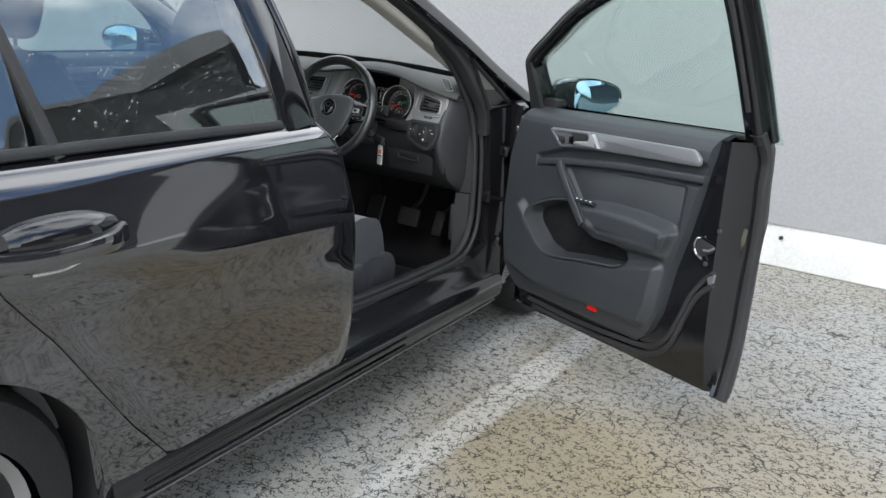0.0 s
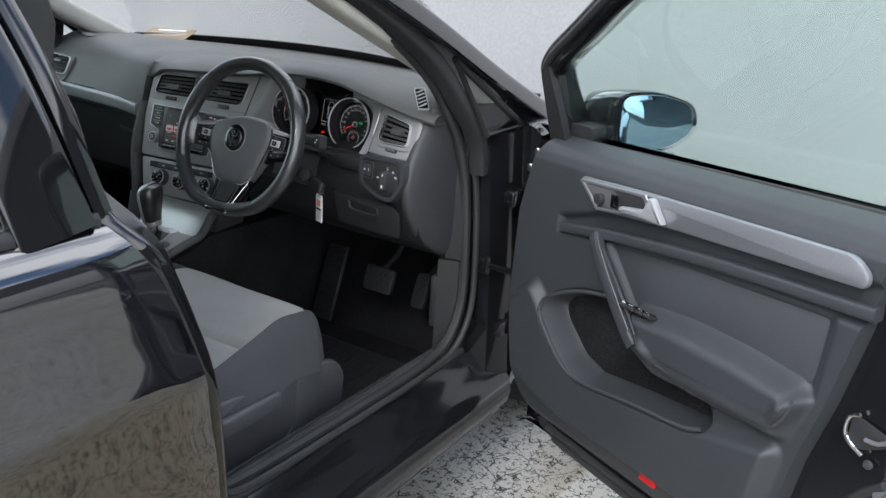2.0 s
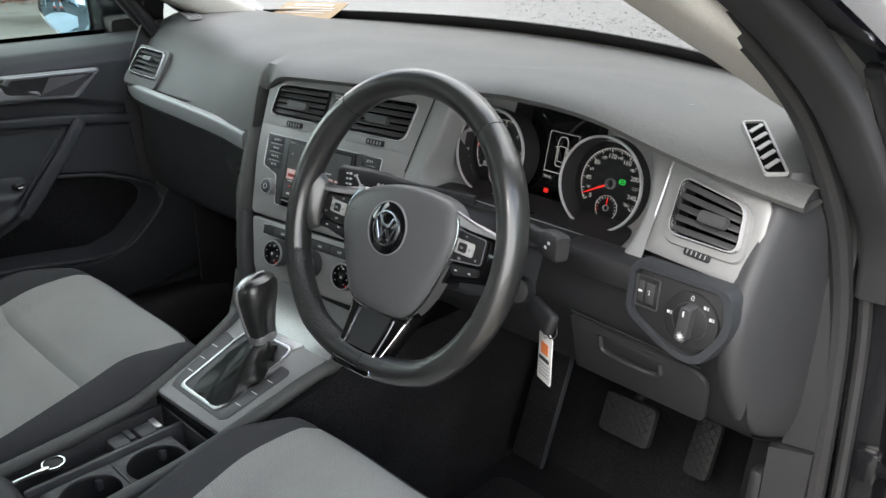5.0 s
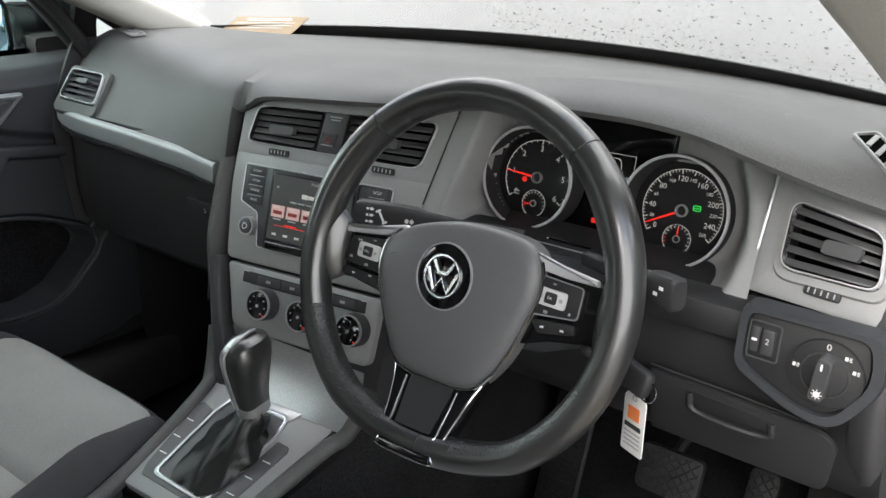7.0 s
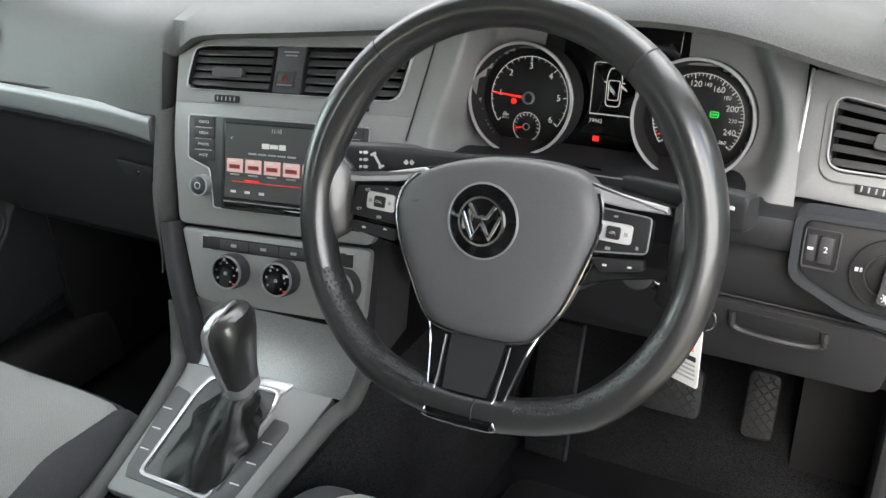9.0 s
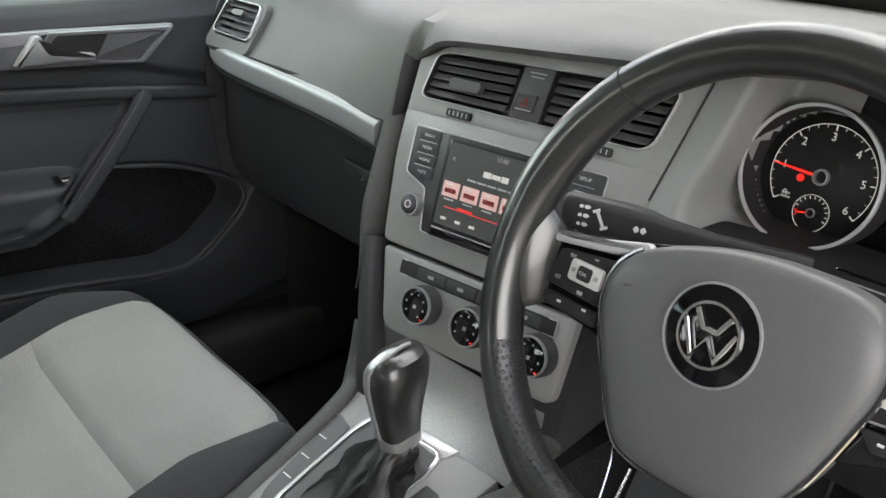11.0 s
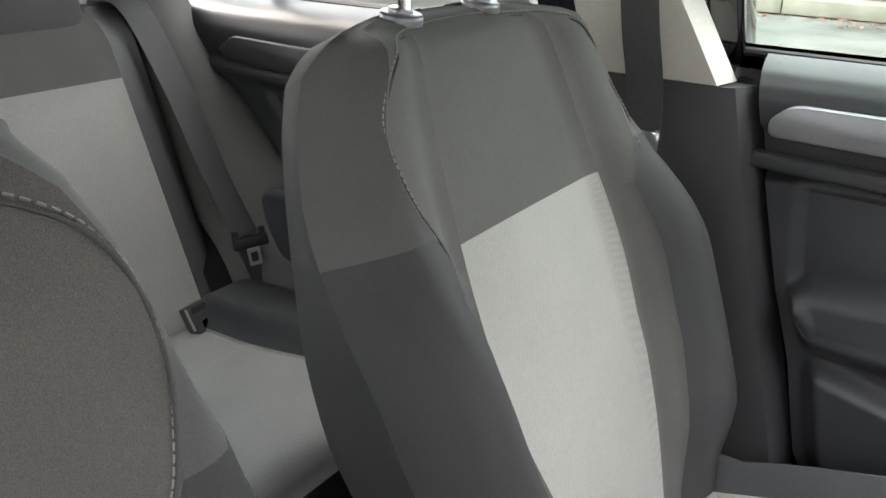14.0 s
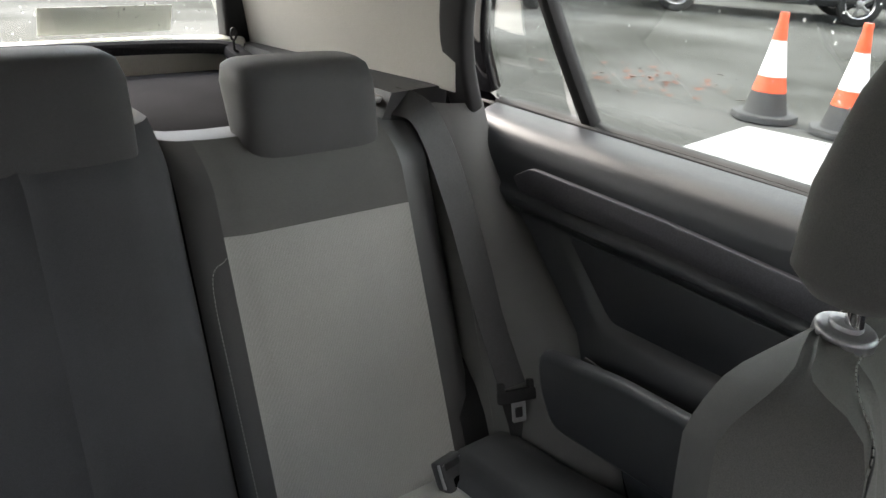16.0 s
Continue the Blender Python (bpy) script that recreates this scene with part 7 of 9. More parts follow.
rev = dial(REV, ["0", "1", "2", "3", "4", "5", "6"], -128, 128, -86, -100, "rev counter")
for k, w_ in enumerate((0.0075, 0.0085)):
    bar("lettering_bars", -0.122, -0.012 - 0.0036 * k, w_, 0.0016, at(CL, 0, 0, -0.0014), GREY_INK, rev)
speed = dial(SPEED, ["0", "20", "40", "60", "80", "100", "120", "140", "160", "180", "200", "220", "240", "260"], -128, 128, -118, 0, "speedometer")
part("warning_lamp", plate(disc(0.0034, 14, -0.1135, 0.0040), 0.0006, at(CL, 0, 0, -0.0014), 0), LED_RED, rev)
part("green_lamp", bezel(rounded([(0.1055, 0.0085), (0.1145, 0.0085), (0.1145, 0.0150), (0.1055, 0.0150)], 0.002), rounded([(0.1065, 0.0095), (0.1135, 0.0095), (0.1135, 0.0140), (0.1065, 0.0140)], 0.001), 0.0006, at(CL, 0, 0, -0.0012), 0, 0.0001), LED_GREEN, speed)
bar("green_lamp", 0.110, 0.0118, 0.0055, 0.0012, at(CL, 0, 0, -0.0010), LED_GREEN, speed)
WM = at(CL, 0, 0, -0.0180)
part("display_edge", bezel(resample(rect(0.0500, 0.0570, 0, cx=-0.003, cy=0.0260), 40), resample(rect(0.0488, 0.0558, 0, cx=-0.003, cy=0.0260), 40), 0.0005, WM, 0.0, 0.0001), DIAL_INK, clus)
bar("display_line", -0.003, -0.0020, 0.0500, 0.0012, WM, DIAL_INK, clus)
cm = at(WM, -0.003, 0.0280, 0.0002)
plan = rounded([(-0.0085, -0.021), (0.0085, -0.021), (0.0090, 0.010), (0.0065, 0.0215), (-0.0065, 0.0215), (-0.0090, 0.010)], 0.005, 4)
part("car_outline", bezel(plan, [(x * 0.90, y * 0.95) for x, y in plan], 0.0005, cm, 0, 0.0001), DIAL_INK, clus, "door warning drawing")
cabin = rounded([(-0.0062, -0.014), (0.0062, -0.014), (0.0068, 0.008), (-0.0068, 0.008)], 0.002, 3)
part("car_outline", bezel(cabin, [(x * 0.86, y * 0.93 - 0.0002) for x, y in cabin], 0.0005, cm, 0, 0.0001), DIAL_INK, clus)
for sx in (-1, 1):
    bar("car_outline", sx * 0.0104, 0.0055, 0.0028, 0.0012, cm, DIAL_INK, clus)
part("open_door_mark", plate([(0.0075, 0.0040), (0.0150, -0.0015), (0.0145, -0.0030), (0.0070, 0.0015)], 0.0005, cm, 0), DIAL_INK, clus)
text("odometer", "79942", 0.0062, at(WM, -0.0200, -0.0100), DIAL_INK, clus)
part("red_lamp", plate(rounded([(-0.0215, -0.0325), (-0.0140, -0.0325), (-0.0140, -0.0265), (-0.0215, -0.0265)], 0.001), 0.0006, WM, 0), LED_RED, clus)

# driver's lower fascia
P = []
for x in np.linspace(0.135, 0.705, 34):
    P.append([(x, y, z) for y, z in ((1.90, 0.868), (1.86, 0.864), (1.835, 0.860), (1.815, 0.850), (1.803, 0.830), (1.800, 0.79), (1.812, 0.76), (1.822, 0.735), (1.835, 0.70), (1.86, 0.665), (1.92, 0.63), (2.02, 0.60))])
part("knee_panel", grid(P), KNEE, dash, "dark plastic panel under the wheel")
part("corner_filler", loft([[Vector((x, y, z)) for y, z in ((1.92, 0.985), (1.875, 0.89), (1.835, 0.858), (1.95, 0.83), (1.97, 0.985))] for x in (0.556, 0.700)]), PLASTIC, dash)
# rounded end of the dashboard beside the door
P = []
for q in smooth_path([(0.990, 1.868, 1.93), (0.930, 1.824, 1.885), (0.880, 1.793, 1.862), (0.830, 1.777, 1.85), (0.780, 1.784, 1.853), (0.72, 1.815, 1.88), (0.66, 1.870, 1.93), (0.605, 1.965, 2.0)], 6):
    z, y0, y1 = q
    P.append([(0.672, y0 + 0.016, z), (0.688, y0 + 0.004, z), (0.697, y0 + 0.005, z), (0.704, y0 + 0.014, z), (0.714, (y0 + y1) / 2 + 0.01, z), (0.722, y1 + 0.03, z), (0.728, 2.06, z)])
part("end_cap", grid(P), PLASTIC_LOW, dash, "rounded dark end of the dashboard", sharp=60)
part("end_cap", plate(rounded([(-1.880, 1.0), (-1.822, 0.89), (-1.815, 0.83), (-1.83, 0.66), (-1.965, 0.605), (-2.04, 0.605), (-2.04, 1.0)], 0.012), 0.012, axes((-0.735, 0, 0), (0, -1, 0), (0, 0, 1)), 0.006), PLASTIC_LOW, dash)
LS = axes((0.632, 1.7765, 0.834), (1, -0.04, 0), (0, 0.06, 1))
sw_line = rounded([(-0.0560, 0.0385), (0.0480, 0.0400), (0.0550, 0.0020), (0.0270, -0.0410), (-0.0060, -0.0380), (-0.0560, -0.0140)], [0.010, 0.012, 0.03, 0.03, 0.015, 0.012], 5)
swp = part("light_switch_panel", plate(sw_line, 0.010, LS, 0.002, base=-0.010), MATTE, dash, "black light switch panel")
part("panel_bulge", bezel([(x * 1.22 + 0.002, y * 1.24 - 0.002) for x, y in sw_line], sw_line, 0.026, LS, -0.022, 0.010), LINING, dash, "rounded dark moulding round the switches")
DM = at(LS, -0.0405, 0.0130, 0.000)
part("dimmer", bezel(rect(0.030, 0.038, 0.003), rect(0.0275, 0.0355, 0.002), 0.0025, DM), PLASTIC, swp)
part("dimmer_wheel", rbox((0.004, 0, 0.001), (0.012, 0.026, 0.006), 0.002, 2, DM), PLASTIC_LOW, swp)
part("dimmer_wheel", rbox((-0.0085, 0, 0.000), (0.009, 0.026, 0.004), 0.002, 2, DM), PLASTIC_LOW, swp)
text("numeral", "2", 0.008, at(DM, 0.004, 0.001, 0.0045), WHITE_INK, swp)
bar("lamp_mark", -0.0085, 0.000, 0.005, 0.0025, at(DM, 0, 0, 0.0025), WHITE_INK, swp)
KN = at(LS, 0.0175, 0.0000, 0.000)
kn = part("light_knob", plate(disc(0.0320, 40), 0.003, KN, 0.001), MATTE, swp, "rotary light switch")
part("knob_ring", bezel(disc(0.0330, 40), disc(0.0315, 40), 0.0035, KN, 0, 0.0008), KNEE, kn)
part("knob_ring", bezel(disc(0.0215, 36), disc(0.0200, 36), 0.006, KN), PLASTIC_LOW, kn)
part("knob_dome", plate(disc(0.0205, 36), 0.0060, KN, 0.003), MATTE, kn)
part("knob_grip", loft([[KN @ Matrix.Rotation(radians(-4), 4, "Z") @ Vector((x * k, y * k, z)) for x, y in rect(0.0125, 0.042, 0.004, 3)] for z, k in ((0.004, 1.0), (0.018, 0.96), (0.0205, 0.86))]), PLASTIC_LOW, kn, "raised grip bar")
part("grip_edge", tube([KN @ Matrix.Rotation(radians(-4), 4, "Z") @ Vector((x * 0.94, y * 0.94, 0.0190)) for x, y in rect(0.0125, 0.042, 0.004, 3)], 0.0006, 5, closed=True, up=(0, -1, 0.1)), SLAT, kn)
bar("pointer_mark", 0, 0.013, 0.0018, 0.006, at(KN, 0, 0, 0.0206), WHITE_INK, kn)
part("lamp_mark", plate(disc(0.0028, 12, 0, -0.013), 0.0006, at(KN, 0, 0, 0.0204), 0), WHITE_INK, kn)
for k in range(8):
    bar("lamp_mark", 0, 0.0040, 0.0007, 0.0015, at(KN, 0, -0.013, 0.0204) @ Matrix.Rotation(k * math.pi / 4, 4, "Z"), WHITE_INK, kn)
text("numeral", "0", 0.0085, at(KN, -0.001, 0.0262, 0.0034), WHITE_INK, kn)
for a in (38, 68, -86):
    bar("lamp_mark", 0.0262 * math.sin(radians(a)) - 0.0012, 0.0262 * math.cos(radians(a)), 0.0028, 0.0034, at(KN, 0, 0, 0.0034), WHITE_INK, kn)
    for k in (-1, 0, 1):
        bar("lamp_mark", 0.0262 * math.sin(radians(a)) + 0.0022, 0.0262 * math.cos(radians(a)) + 0.0014 * k, 0.0022, 0.0006, at(KN, 0, 0, 0.0034), WHITE_INK, kn)
dm_ = axes((0.60, 1.8105, 0.735), (1, -0.02, 0), (0, -0.28, 1))
drawer = part("drawer", plate(rounded([(-0.125, 0.036), (0.050, 0.030), (0.068, 0.016), (0.060, -0.05), (-0.125, -0.05)], [0.004, 0.010, 0.014, 0.012, 0.004]), 0.006, dm_, 0.002), KNEE, dash, "drawer with a recessed pull")
# flat dark plate stands for the shade in the pull's recess
part("drawer_pull", plate(rounded([(-0.078, 0.027), (0.004, 0.023), (0.003, 0.004), (-0.072, 0.006)], 0.004), 0.0012, at(dm_, 0, 0, 0.0055), 0.0004), MATTE, drawer)
part("pull_lip", tube(smooth_path([dm_ @ Vector((-0.079, 0.024, 0.006)), dm_ @ Vector((-0.074, 0.004, 0.009)), dm_ @ Vector((-0.035, 0.001, 0.012)), dm_ @ Vector((0.004, 0.002, 0.009)), dm_ @ Vector((0.006, 0.020, 0.006))], 5), 0.0040, 8), KNEE, drawer, "rounded lip of the pull")
part("panel_seam", tube([Vector((0.475, 1.8005, 0.7735)), Vector((0.56, 1.8010, 0.770)), Vector((0.655, 1.8010, 0.765))], 0.0012, 6), MATTE, drawer)

# ---- steering wheel ----
TILT = radians(20)
SW = axes((0.351, 1.612, 0.903), (1, 0, 0.035), (0, math.sin(TILT), math.cos(TILT)))
wheel = thing("steering_wheel", (0.351, 1.62, 0.9), "black leather steering wheel with flat bottom and silver spokes", "steering wheel")
nrm = SW.to_3x3() @ Vector((0, 0, 1))
rim_rings = []
N_RIM, M_RIM = 144, 20
for k in range(N_RIM):
    a = 2 * math.pi * k / N_RIM
    x, y = 0.1730 * math.sin(a), 0.1700 * math.cos(a)
    if y < -0.140:
        y = -0.140 - (-y - 0.140) * 0.68
    grip = math.exp(-((abs(math.degrees(math.atan2(x, y))) - 62) / 16) ** 2)
    rad = Vector((x, y, 0)).normalized()
    ring = []
    for b in np.linspace(0, 2 * math.pi, M_RIM + 1)[:-1]:
        c_, s_ = math.cos(b), math.sin(b)
        inner = (-c_ > 0) * -c_
        ring.append(SW @ (Vector((x, y, 0)) + rad * c_ * (0.0155 + 0.0035 * grip * inner) + Vector((0, 0, s_ * (0.0178 + 0.0012 * grip)))))
    rim_rings.append(ring)
rim_rings.append(rim_rings[0])


def rim_class(i, j):
    a = (i + 0.5) * 360 / N_RIM
    b = (j + 0.5) * 360 / M_RIM
    if 100 < b < 260 and (112 < a < 166 or 194 < a < 248):
        return "grip_right" if a < 180 else "grip_left"
    return "smooth"


for key, geo in split(rim_rings, rim_class, wrap=True, sink=0.0006).items():
    part("rim" if key == "smooth" else "rim_grip", geo, LEATHER if key == "smooth" else PERFORATED, wheel, "worn black leather rim" if key == "smooth" else "perforated leather grip", sharp=60)
for k in (16, 128, 71):
    p = sum((Vector(q) for q in rim_rings[k]), Vector()) / M_RIM
    part("rim_seam", tube([p + (Vector(q) - p) * 1.004 for q in rim_rings[k]], 0.0007, 5, closed=True, up=(Vector(rim_rings[k + 1][0]) - Vector(rim_rings[k][0])).normalized()), MATTE, wheel)

# airbag cover: domed, with a soft edge
pad_line = resample(smooth_path([Vector((x, y, 0)) for x, y in ((-0.003, 0.052), (-0.040, 0.045), (-0.067, 0.035), (-0.086, 0.020), (-0.0925, 0.0), (-0.088, -0.026), (-0.070, -0.065), (-0.054, -0.091), (-0.036, -0.099), (-0.003, -0.1015), (0.030, -0.099), (0.047, -0.090), (0.066, -0.063), (0.082, -0.022), (0.0895, 0.006), (0.086, 0.030), (0.070, 0.046), (0.038, 0.052))], 5, closed=True), 120)
pad_line = [(p[0], p[1]) for p in pad_line]
pc = (-0.003, -0.018)
cover = []
for k, z in ((1.0, -0.030), (1.0, -0.014), (0.992, -0.009), (0.975, -0.005), (0.94, -0.002), (0.86, 0.0008), (0.72, 0.0030), (0.55, 0.0045), (0.38, 0.0052), (0.20, 0.0055), (0.06, 0.0055)):
    cover.append([SW @ Vector((pc[0] + (x - pc[0]) * k, pc[1] + (y - pc[1]) * k, z)) for x, y in pad_line])
part("airbag_cover", loft(cover), AIRBAG, wheel, "grained airbag cover", sharp=60)
lower_edge = sorted([q for q in pad_line if q[1] < 0.032], key=lambda q: math.atan2(q[0] - pc[0], -(q[1] - pc[1])))
part("pad_edge", tube([SW @ Vector((pc[0] + (x - pc[0]) * 1.012, pc[1] + (y - pc[1]) * 1.012, -0.0085)) for x, y in lower_edge], 0.0016, 6, up=nrm), CHROME, wheel, "thin bright edge")
for x, y, turn in ((-0.070, 0.008, 0.3), (0.058, -0.006, -0.3)):
    bar("horn_mark", 0, 0, 0.006, 0.0016, at(SW, x, y, 0.0022) @ Matrix.Rotation(turn, 4, "Z"), KEYGREY, wheel)
bar("embossed_bars", -0.008, -0.066, 0.024, 0.004, at(SW, 0, 0, 0.0022), KEYGREY, wheel)
BD = at(SW, -0.004, -0.001, 0.0042)
part("badge_well", plate(disc(0.0305, 44), 0.002, BD, 0.0006), GLOSS, wheel)
part("well_ring", bezel(disc(0.0318, 44), disc(0.0302, 44), 0.003, BD), SPOKE, wheel)
part("badge_ring", bezel(disc(0.0208, 40), disc(0.0184, 40), 0.0045, BD, 0.001), CHROME, wheel, "chrome maker's badge")
for line in (((-0.0115, 0.0135), (-0.0046, 0.0032), (0.0, 0.0032), (0.0046, 0.0032), (0.0115, 0.0135)), ((-0.0170, 0.0055), (-0.0078, -0.0143), (0.0, -0.0018), (0.0078, -0.0143), (0.0170, 0.0055))):
    part("badge_bar", sweep([BD @ Vector((x, y, 0.0037)) for x, y in line], rounded([(-0.0018, -0.0015), (0.0018, -0.0015), (0.0018, 0.0015), (-0.0018, 0.0015)], 0.0006, 1), nrm), CHROME, wheel)

FACE = at(SW, 0, 0, -0.016)
for sx in (-1, 1):
    sp = part("spoke", loft([[SW @ Vector((sx * x, y, z)) for y, z in rounded([(y0, -0.034), (y1, -0.034), (y1, z1), (y0, z1)], 0.004, 2)] for x, y0, y1, z1 in ((0.060, -0.050, 0.040, -0.018), (0.10, -0.036, 0.031, -0.017), (0.135, -0.030, 0.026, -0.016), (0.160, -0.030, 0.028, -0.014))]), GLOSS, wheel, "gloss black spoke")
    part("spoke_leather", loft([[SW @ Vector((sx * x, yc + h * math.cos(b), zc + t_ * math.sin(b))) for b in np.linspace(0, 2 * math.pi, 25)[:-1]] for x, yc, h, zc, t_ in ((0.176, 0.004, 0.062, -0.003, 0.013), (0.163, 0.003, 0.049, -0.005, 0.0135), (0.154, 0.001, 0.038, -0.009, 0.0115), (0.147, -0.001, 0.031, -0.014, 0.008), (0.1445, -0.001, 0.028, -0.017, 0.005))]), LEATHER, sp, "leather flare of the rim")
    if sx > 0:
        strip = ((0.076, 0.040), (0.104, 0.033), (0.140, 0.027), (0.1415, 0.0215), (0.110, 0.0225), (0.083, 0.0255))
        pad = ((0.082, 0.0215), (0.129, 0.0175), (0.128, -0.0105), (0.076, -0.015))
        keys_ = ((0.083, -0.0190), (0.126, -0.0155), (0.127, -0.0240), (0.092, -0.0300))
        kc = (0.101, 0.003)
    else:
        strip = ((-0.157, 0.0235), (-0.129, 0.0245), (-0.072, 0.0365), (-0.064, 0.0315), (-0.097, 0.0215), (-0.146, 0.0165))
        pad = ((-0.092, 0.0175), (-0.140, 0.0135), (-0.147, -0.0130), (-0.092, -0.0175))
        keys_ = ((-0.144, -0.0185), (-0.094, -0.0215), (-0.096, -0.0320), (-0.144, -0.0270))
        kc = (-0.1125, 0.0015)
    part("spoke_strip", plate(rounded(list(strip), 0.0012, 2), 0.006, FACE, 0.002, 3), BRIGHT, sp, "satin silver strip")
    pad = rounded(list(pad), 0.004)
    kp_ = part("button_pad", plate(pad, 0.004, FACE, 0.001), MATTE, sp)
    if sx > 0:
        part("pad_outline", tube([SW @ Vector((x, y, -0.0121)) for x, y in pad], 0.0007, 5, closed=True, up=nrm), SPOKE, kp_)
    KY = at(SW, kc[0], kc[1], -0.0122) @ Matrix.Rotation(-0.05, 4, "Z")
    part("rocker", plate(rect(0.0285, 0.0155, 0.003), 0.003, KY, 0.001), PALE_KEY, kp_, "pale rocker key")
    part("ok_key", plate(rect(0.0115, 0.010, 0.002), 0.003, at(KY, 0, 0, 0.002), 0.001), MATTE, kp_)
    text("lettering", "OK" if sx > 0 else "CNL", 0.0036, at(KY, 0, 0, 0.0054), WHITE_INK, kp_)
    for e in (-1, 1):
        bar("key_mark", e * 0.0100, 0, 0.0030, 0.0030, at(KY, 0, 0, 0.0032), GREY_INK, kp_)
    if sx < 0:
        text("lettering", "RES", 0.0036, at(SW, -0.128, 0.0105, -0.0118), WHITE_INK, kp_)
        text("lettering", "SET", 0.0036, at(SW, -0.136, -0.0075, -0.0118), WHITE_INK, kp_)
        bar("key_mark", -0.108, 0.0135, 0.003, 0.0014, at(SW, 0, 0, -0.0118), GREY_INK, kp_)
        bar("key_mark", -0.114, -0.0125, 0.0045, 0.0026, at(SW, 0, 0, -0.0118), GREY_INK, kp_)
    else:
        bar("key_mark", 0.101, 0.0155, 0.003, 0.0014, at(SW, 0, 0, -0.0118), GREY_INK, kp_)
        bar("key_mark", 0.097, -0.0100, 0.004, 0.0026, at(SW, 0, 0, -0.0118), GREY_INK, kp_)
        bar("key_mark", 0.120, -0.0070, 0.002, 0.0026, at(SW, 0, 0, -0.0118), GREY_INK, kp_)
    lk = part("lower_key", plate(rounded(list(keys_), 0.003), 0.004, FACE, 0.001), MATTE, sp)
    ks = [p[0] for p in keys_]
    bar("key_mark", min(ks) * 0.7 + max(ks) * 0.3, -0.0235, 0.0034, 0.0016, at(SW, 0, 0, -0.0118), WHITE_INK, lk)
    bar("key_mark", min(ks) * 0.25 + max(ks) * 0.75, -0.0225, 0.0034, 0.0016, at(SW, 0, 0, -0.0118), WHITE_INK, lk)
legs = ((-0.070, 0.062, -0.020), (-0.092, 0.052, -0.013), (-0.108, 0.0455, -0.007), (-0.130, 0.040, 0.002), (-0.148, 0.0355, 0.010), (-0.162, 0.0320, 0.0175), (-0.170, 0.0300, 0.0180))
low = part("lower_spoke", loft([[SW @ Vector((x * k - 0.004, y, z)) for x, z in ((-0.9, zz - 0.030), (0.9, zz - 0.030), (1.0, zz - 0.004), (0.955, zz), (-0.955, zz), (-1.0, zz - 0.004))] for y, k, zz in legs]), GLOSS, wheel, "gloss black lower spoke")
part("spoke_insert", loft([[SW @ Vector((x * k - 0.004, y, zz + dz)) for x, dz in ((-1, -0.002), (1, -0.002), (1, 0.0022), (-1, 0.0022))] for y, k, zz in ((-0.100, 0.0250, -0.0100), (-0.112, 0.0240, -0.0052), (-0.130, 0.0220, 0.0020), (-0.145, 0.0200, 0.0088))]), MATTE, low, "dark insert of the lower spoke")
for e in (-1, 1):
    part("spoke_edge", tube(smooth_path([SW @ Vector((e * x - 0.004, y, z)) for x, y, z in ((0.030, -0.104, -0.0075), (0.0292, -0.120, -0.0015), (0.0278, -0.136, 0.0055), (0.0262, -0.149, 0.0115), (0.0120, -0.1515, 0.0125))], 4), 0.0010, 6), CHROME, low)
part("spoke_edge", tube(smooth_path([SW @ Vector((x * k * 0.985 - 0.004, y, zz - 0.001)) for x, y, k, zz in [(-1, *q) for q in legs[1:]] + [(1, *q) for q in legs[:0:-1]]], 4), 0.0009, 6), CHROME, low)
part("hub", loft([[SW @ Vector((r * math.cos(t_), r * 0.95 * math.sin(t_) - 0.01, z)) for t_ in np.linspace(0, 2 * math.pi, 25)[:-1]] for r, z in ((0.066, -0.024), (0.062, -0.05), (0.05, -0.08))]), PLASTIC_LOW, wheel)

col = thing("steering_column", (0.351, 1.75, 0.84), "dark column cover with stalks and ignition switch", "steering column")
part("column_cover", loft([[Vector((0.351 + x * k, y, zc_ + z * k)) for x, z in rounded([(-0.058, -0.055), (0.058, -0.055), (0.07, 0.02), (0.045, 0.04), (-0.045, 0.04), (-0.07, 0.02)], 0.02, 3)] for y, k, zc_ in ((1.668, 0.9, 0.868), (1.70, 1.0, 0.856), (1.78, 1.05, 0.832), (1.86, 1.1, 0.80))]), LINING, col)
SL = axes((0.190, 1.712, 0.899), (0.86, 0.50, -0.09), (0.03, 0.14, 1))
stL = part("stalk", loft([[SL @ Vector((x, u * 0.0158 * k, v * 0.0105 * k)) for u, v in rounded([(-1, -1), (1, -1), (1, 1), (-1, 1)], 0.55, 3)] for x, k in ((-0.040, 0.82), (-0.036, 1.0), (0.010, 1.0), (0.028, 0.92), (0.040, 0.72), (0.075, 0.50), (0.15, 0.45))]), MATTE, col, "black indicator stalk with white marks")
for k in range(3):
    part("lamp_mark", plate(rounded([(-0.0030, -0.0012), (0.0, -0.0018), (0.0022, 0.0), (0.0, 0.0018), (-0.0030, 0.0012)], 0.0006, 2), 0.0004, at(SL, -0.020, 0.0090 - 0.0072 * k, 0.0104), 0), WHITE_INK, stL)
    bar("lamp_mark", -0.0255, 0.0090 - 0.0072 * k, 0.0028, 0.0024, at(SL, 0, 0, 0.0104), WHITE_INK, stL)
bar("arrow_mark", 0.0, 0, 0.0024, 0.0150, at(SL, -0.009, 0.001, 0.0104) @ Matrix.Rotation(0.5, 4, "Z"), WHITE_INK, stL)
for y_ in (-0.0085, 0.0095):
    bar("arrow_mark", 0.0, 0, 0.0060, 0.0024, at(SL, -0.009 - 0.45 * y_, 0.001 + y_ * 0.7, 0.0104) @ Matrix.Rotation(0.5, 4, "Z"), WHITE_INK, stL)
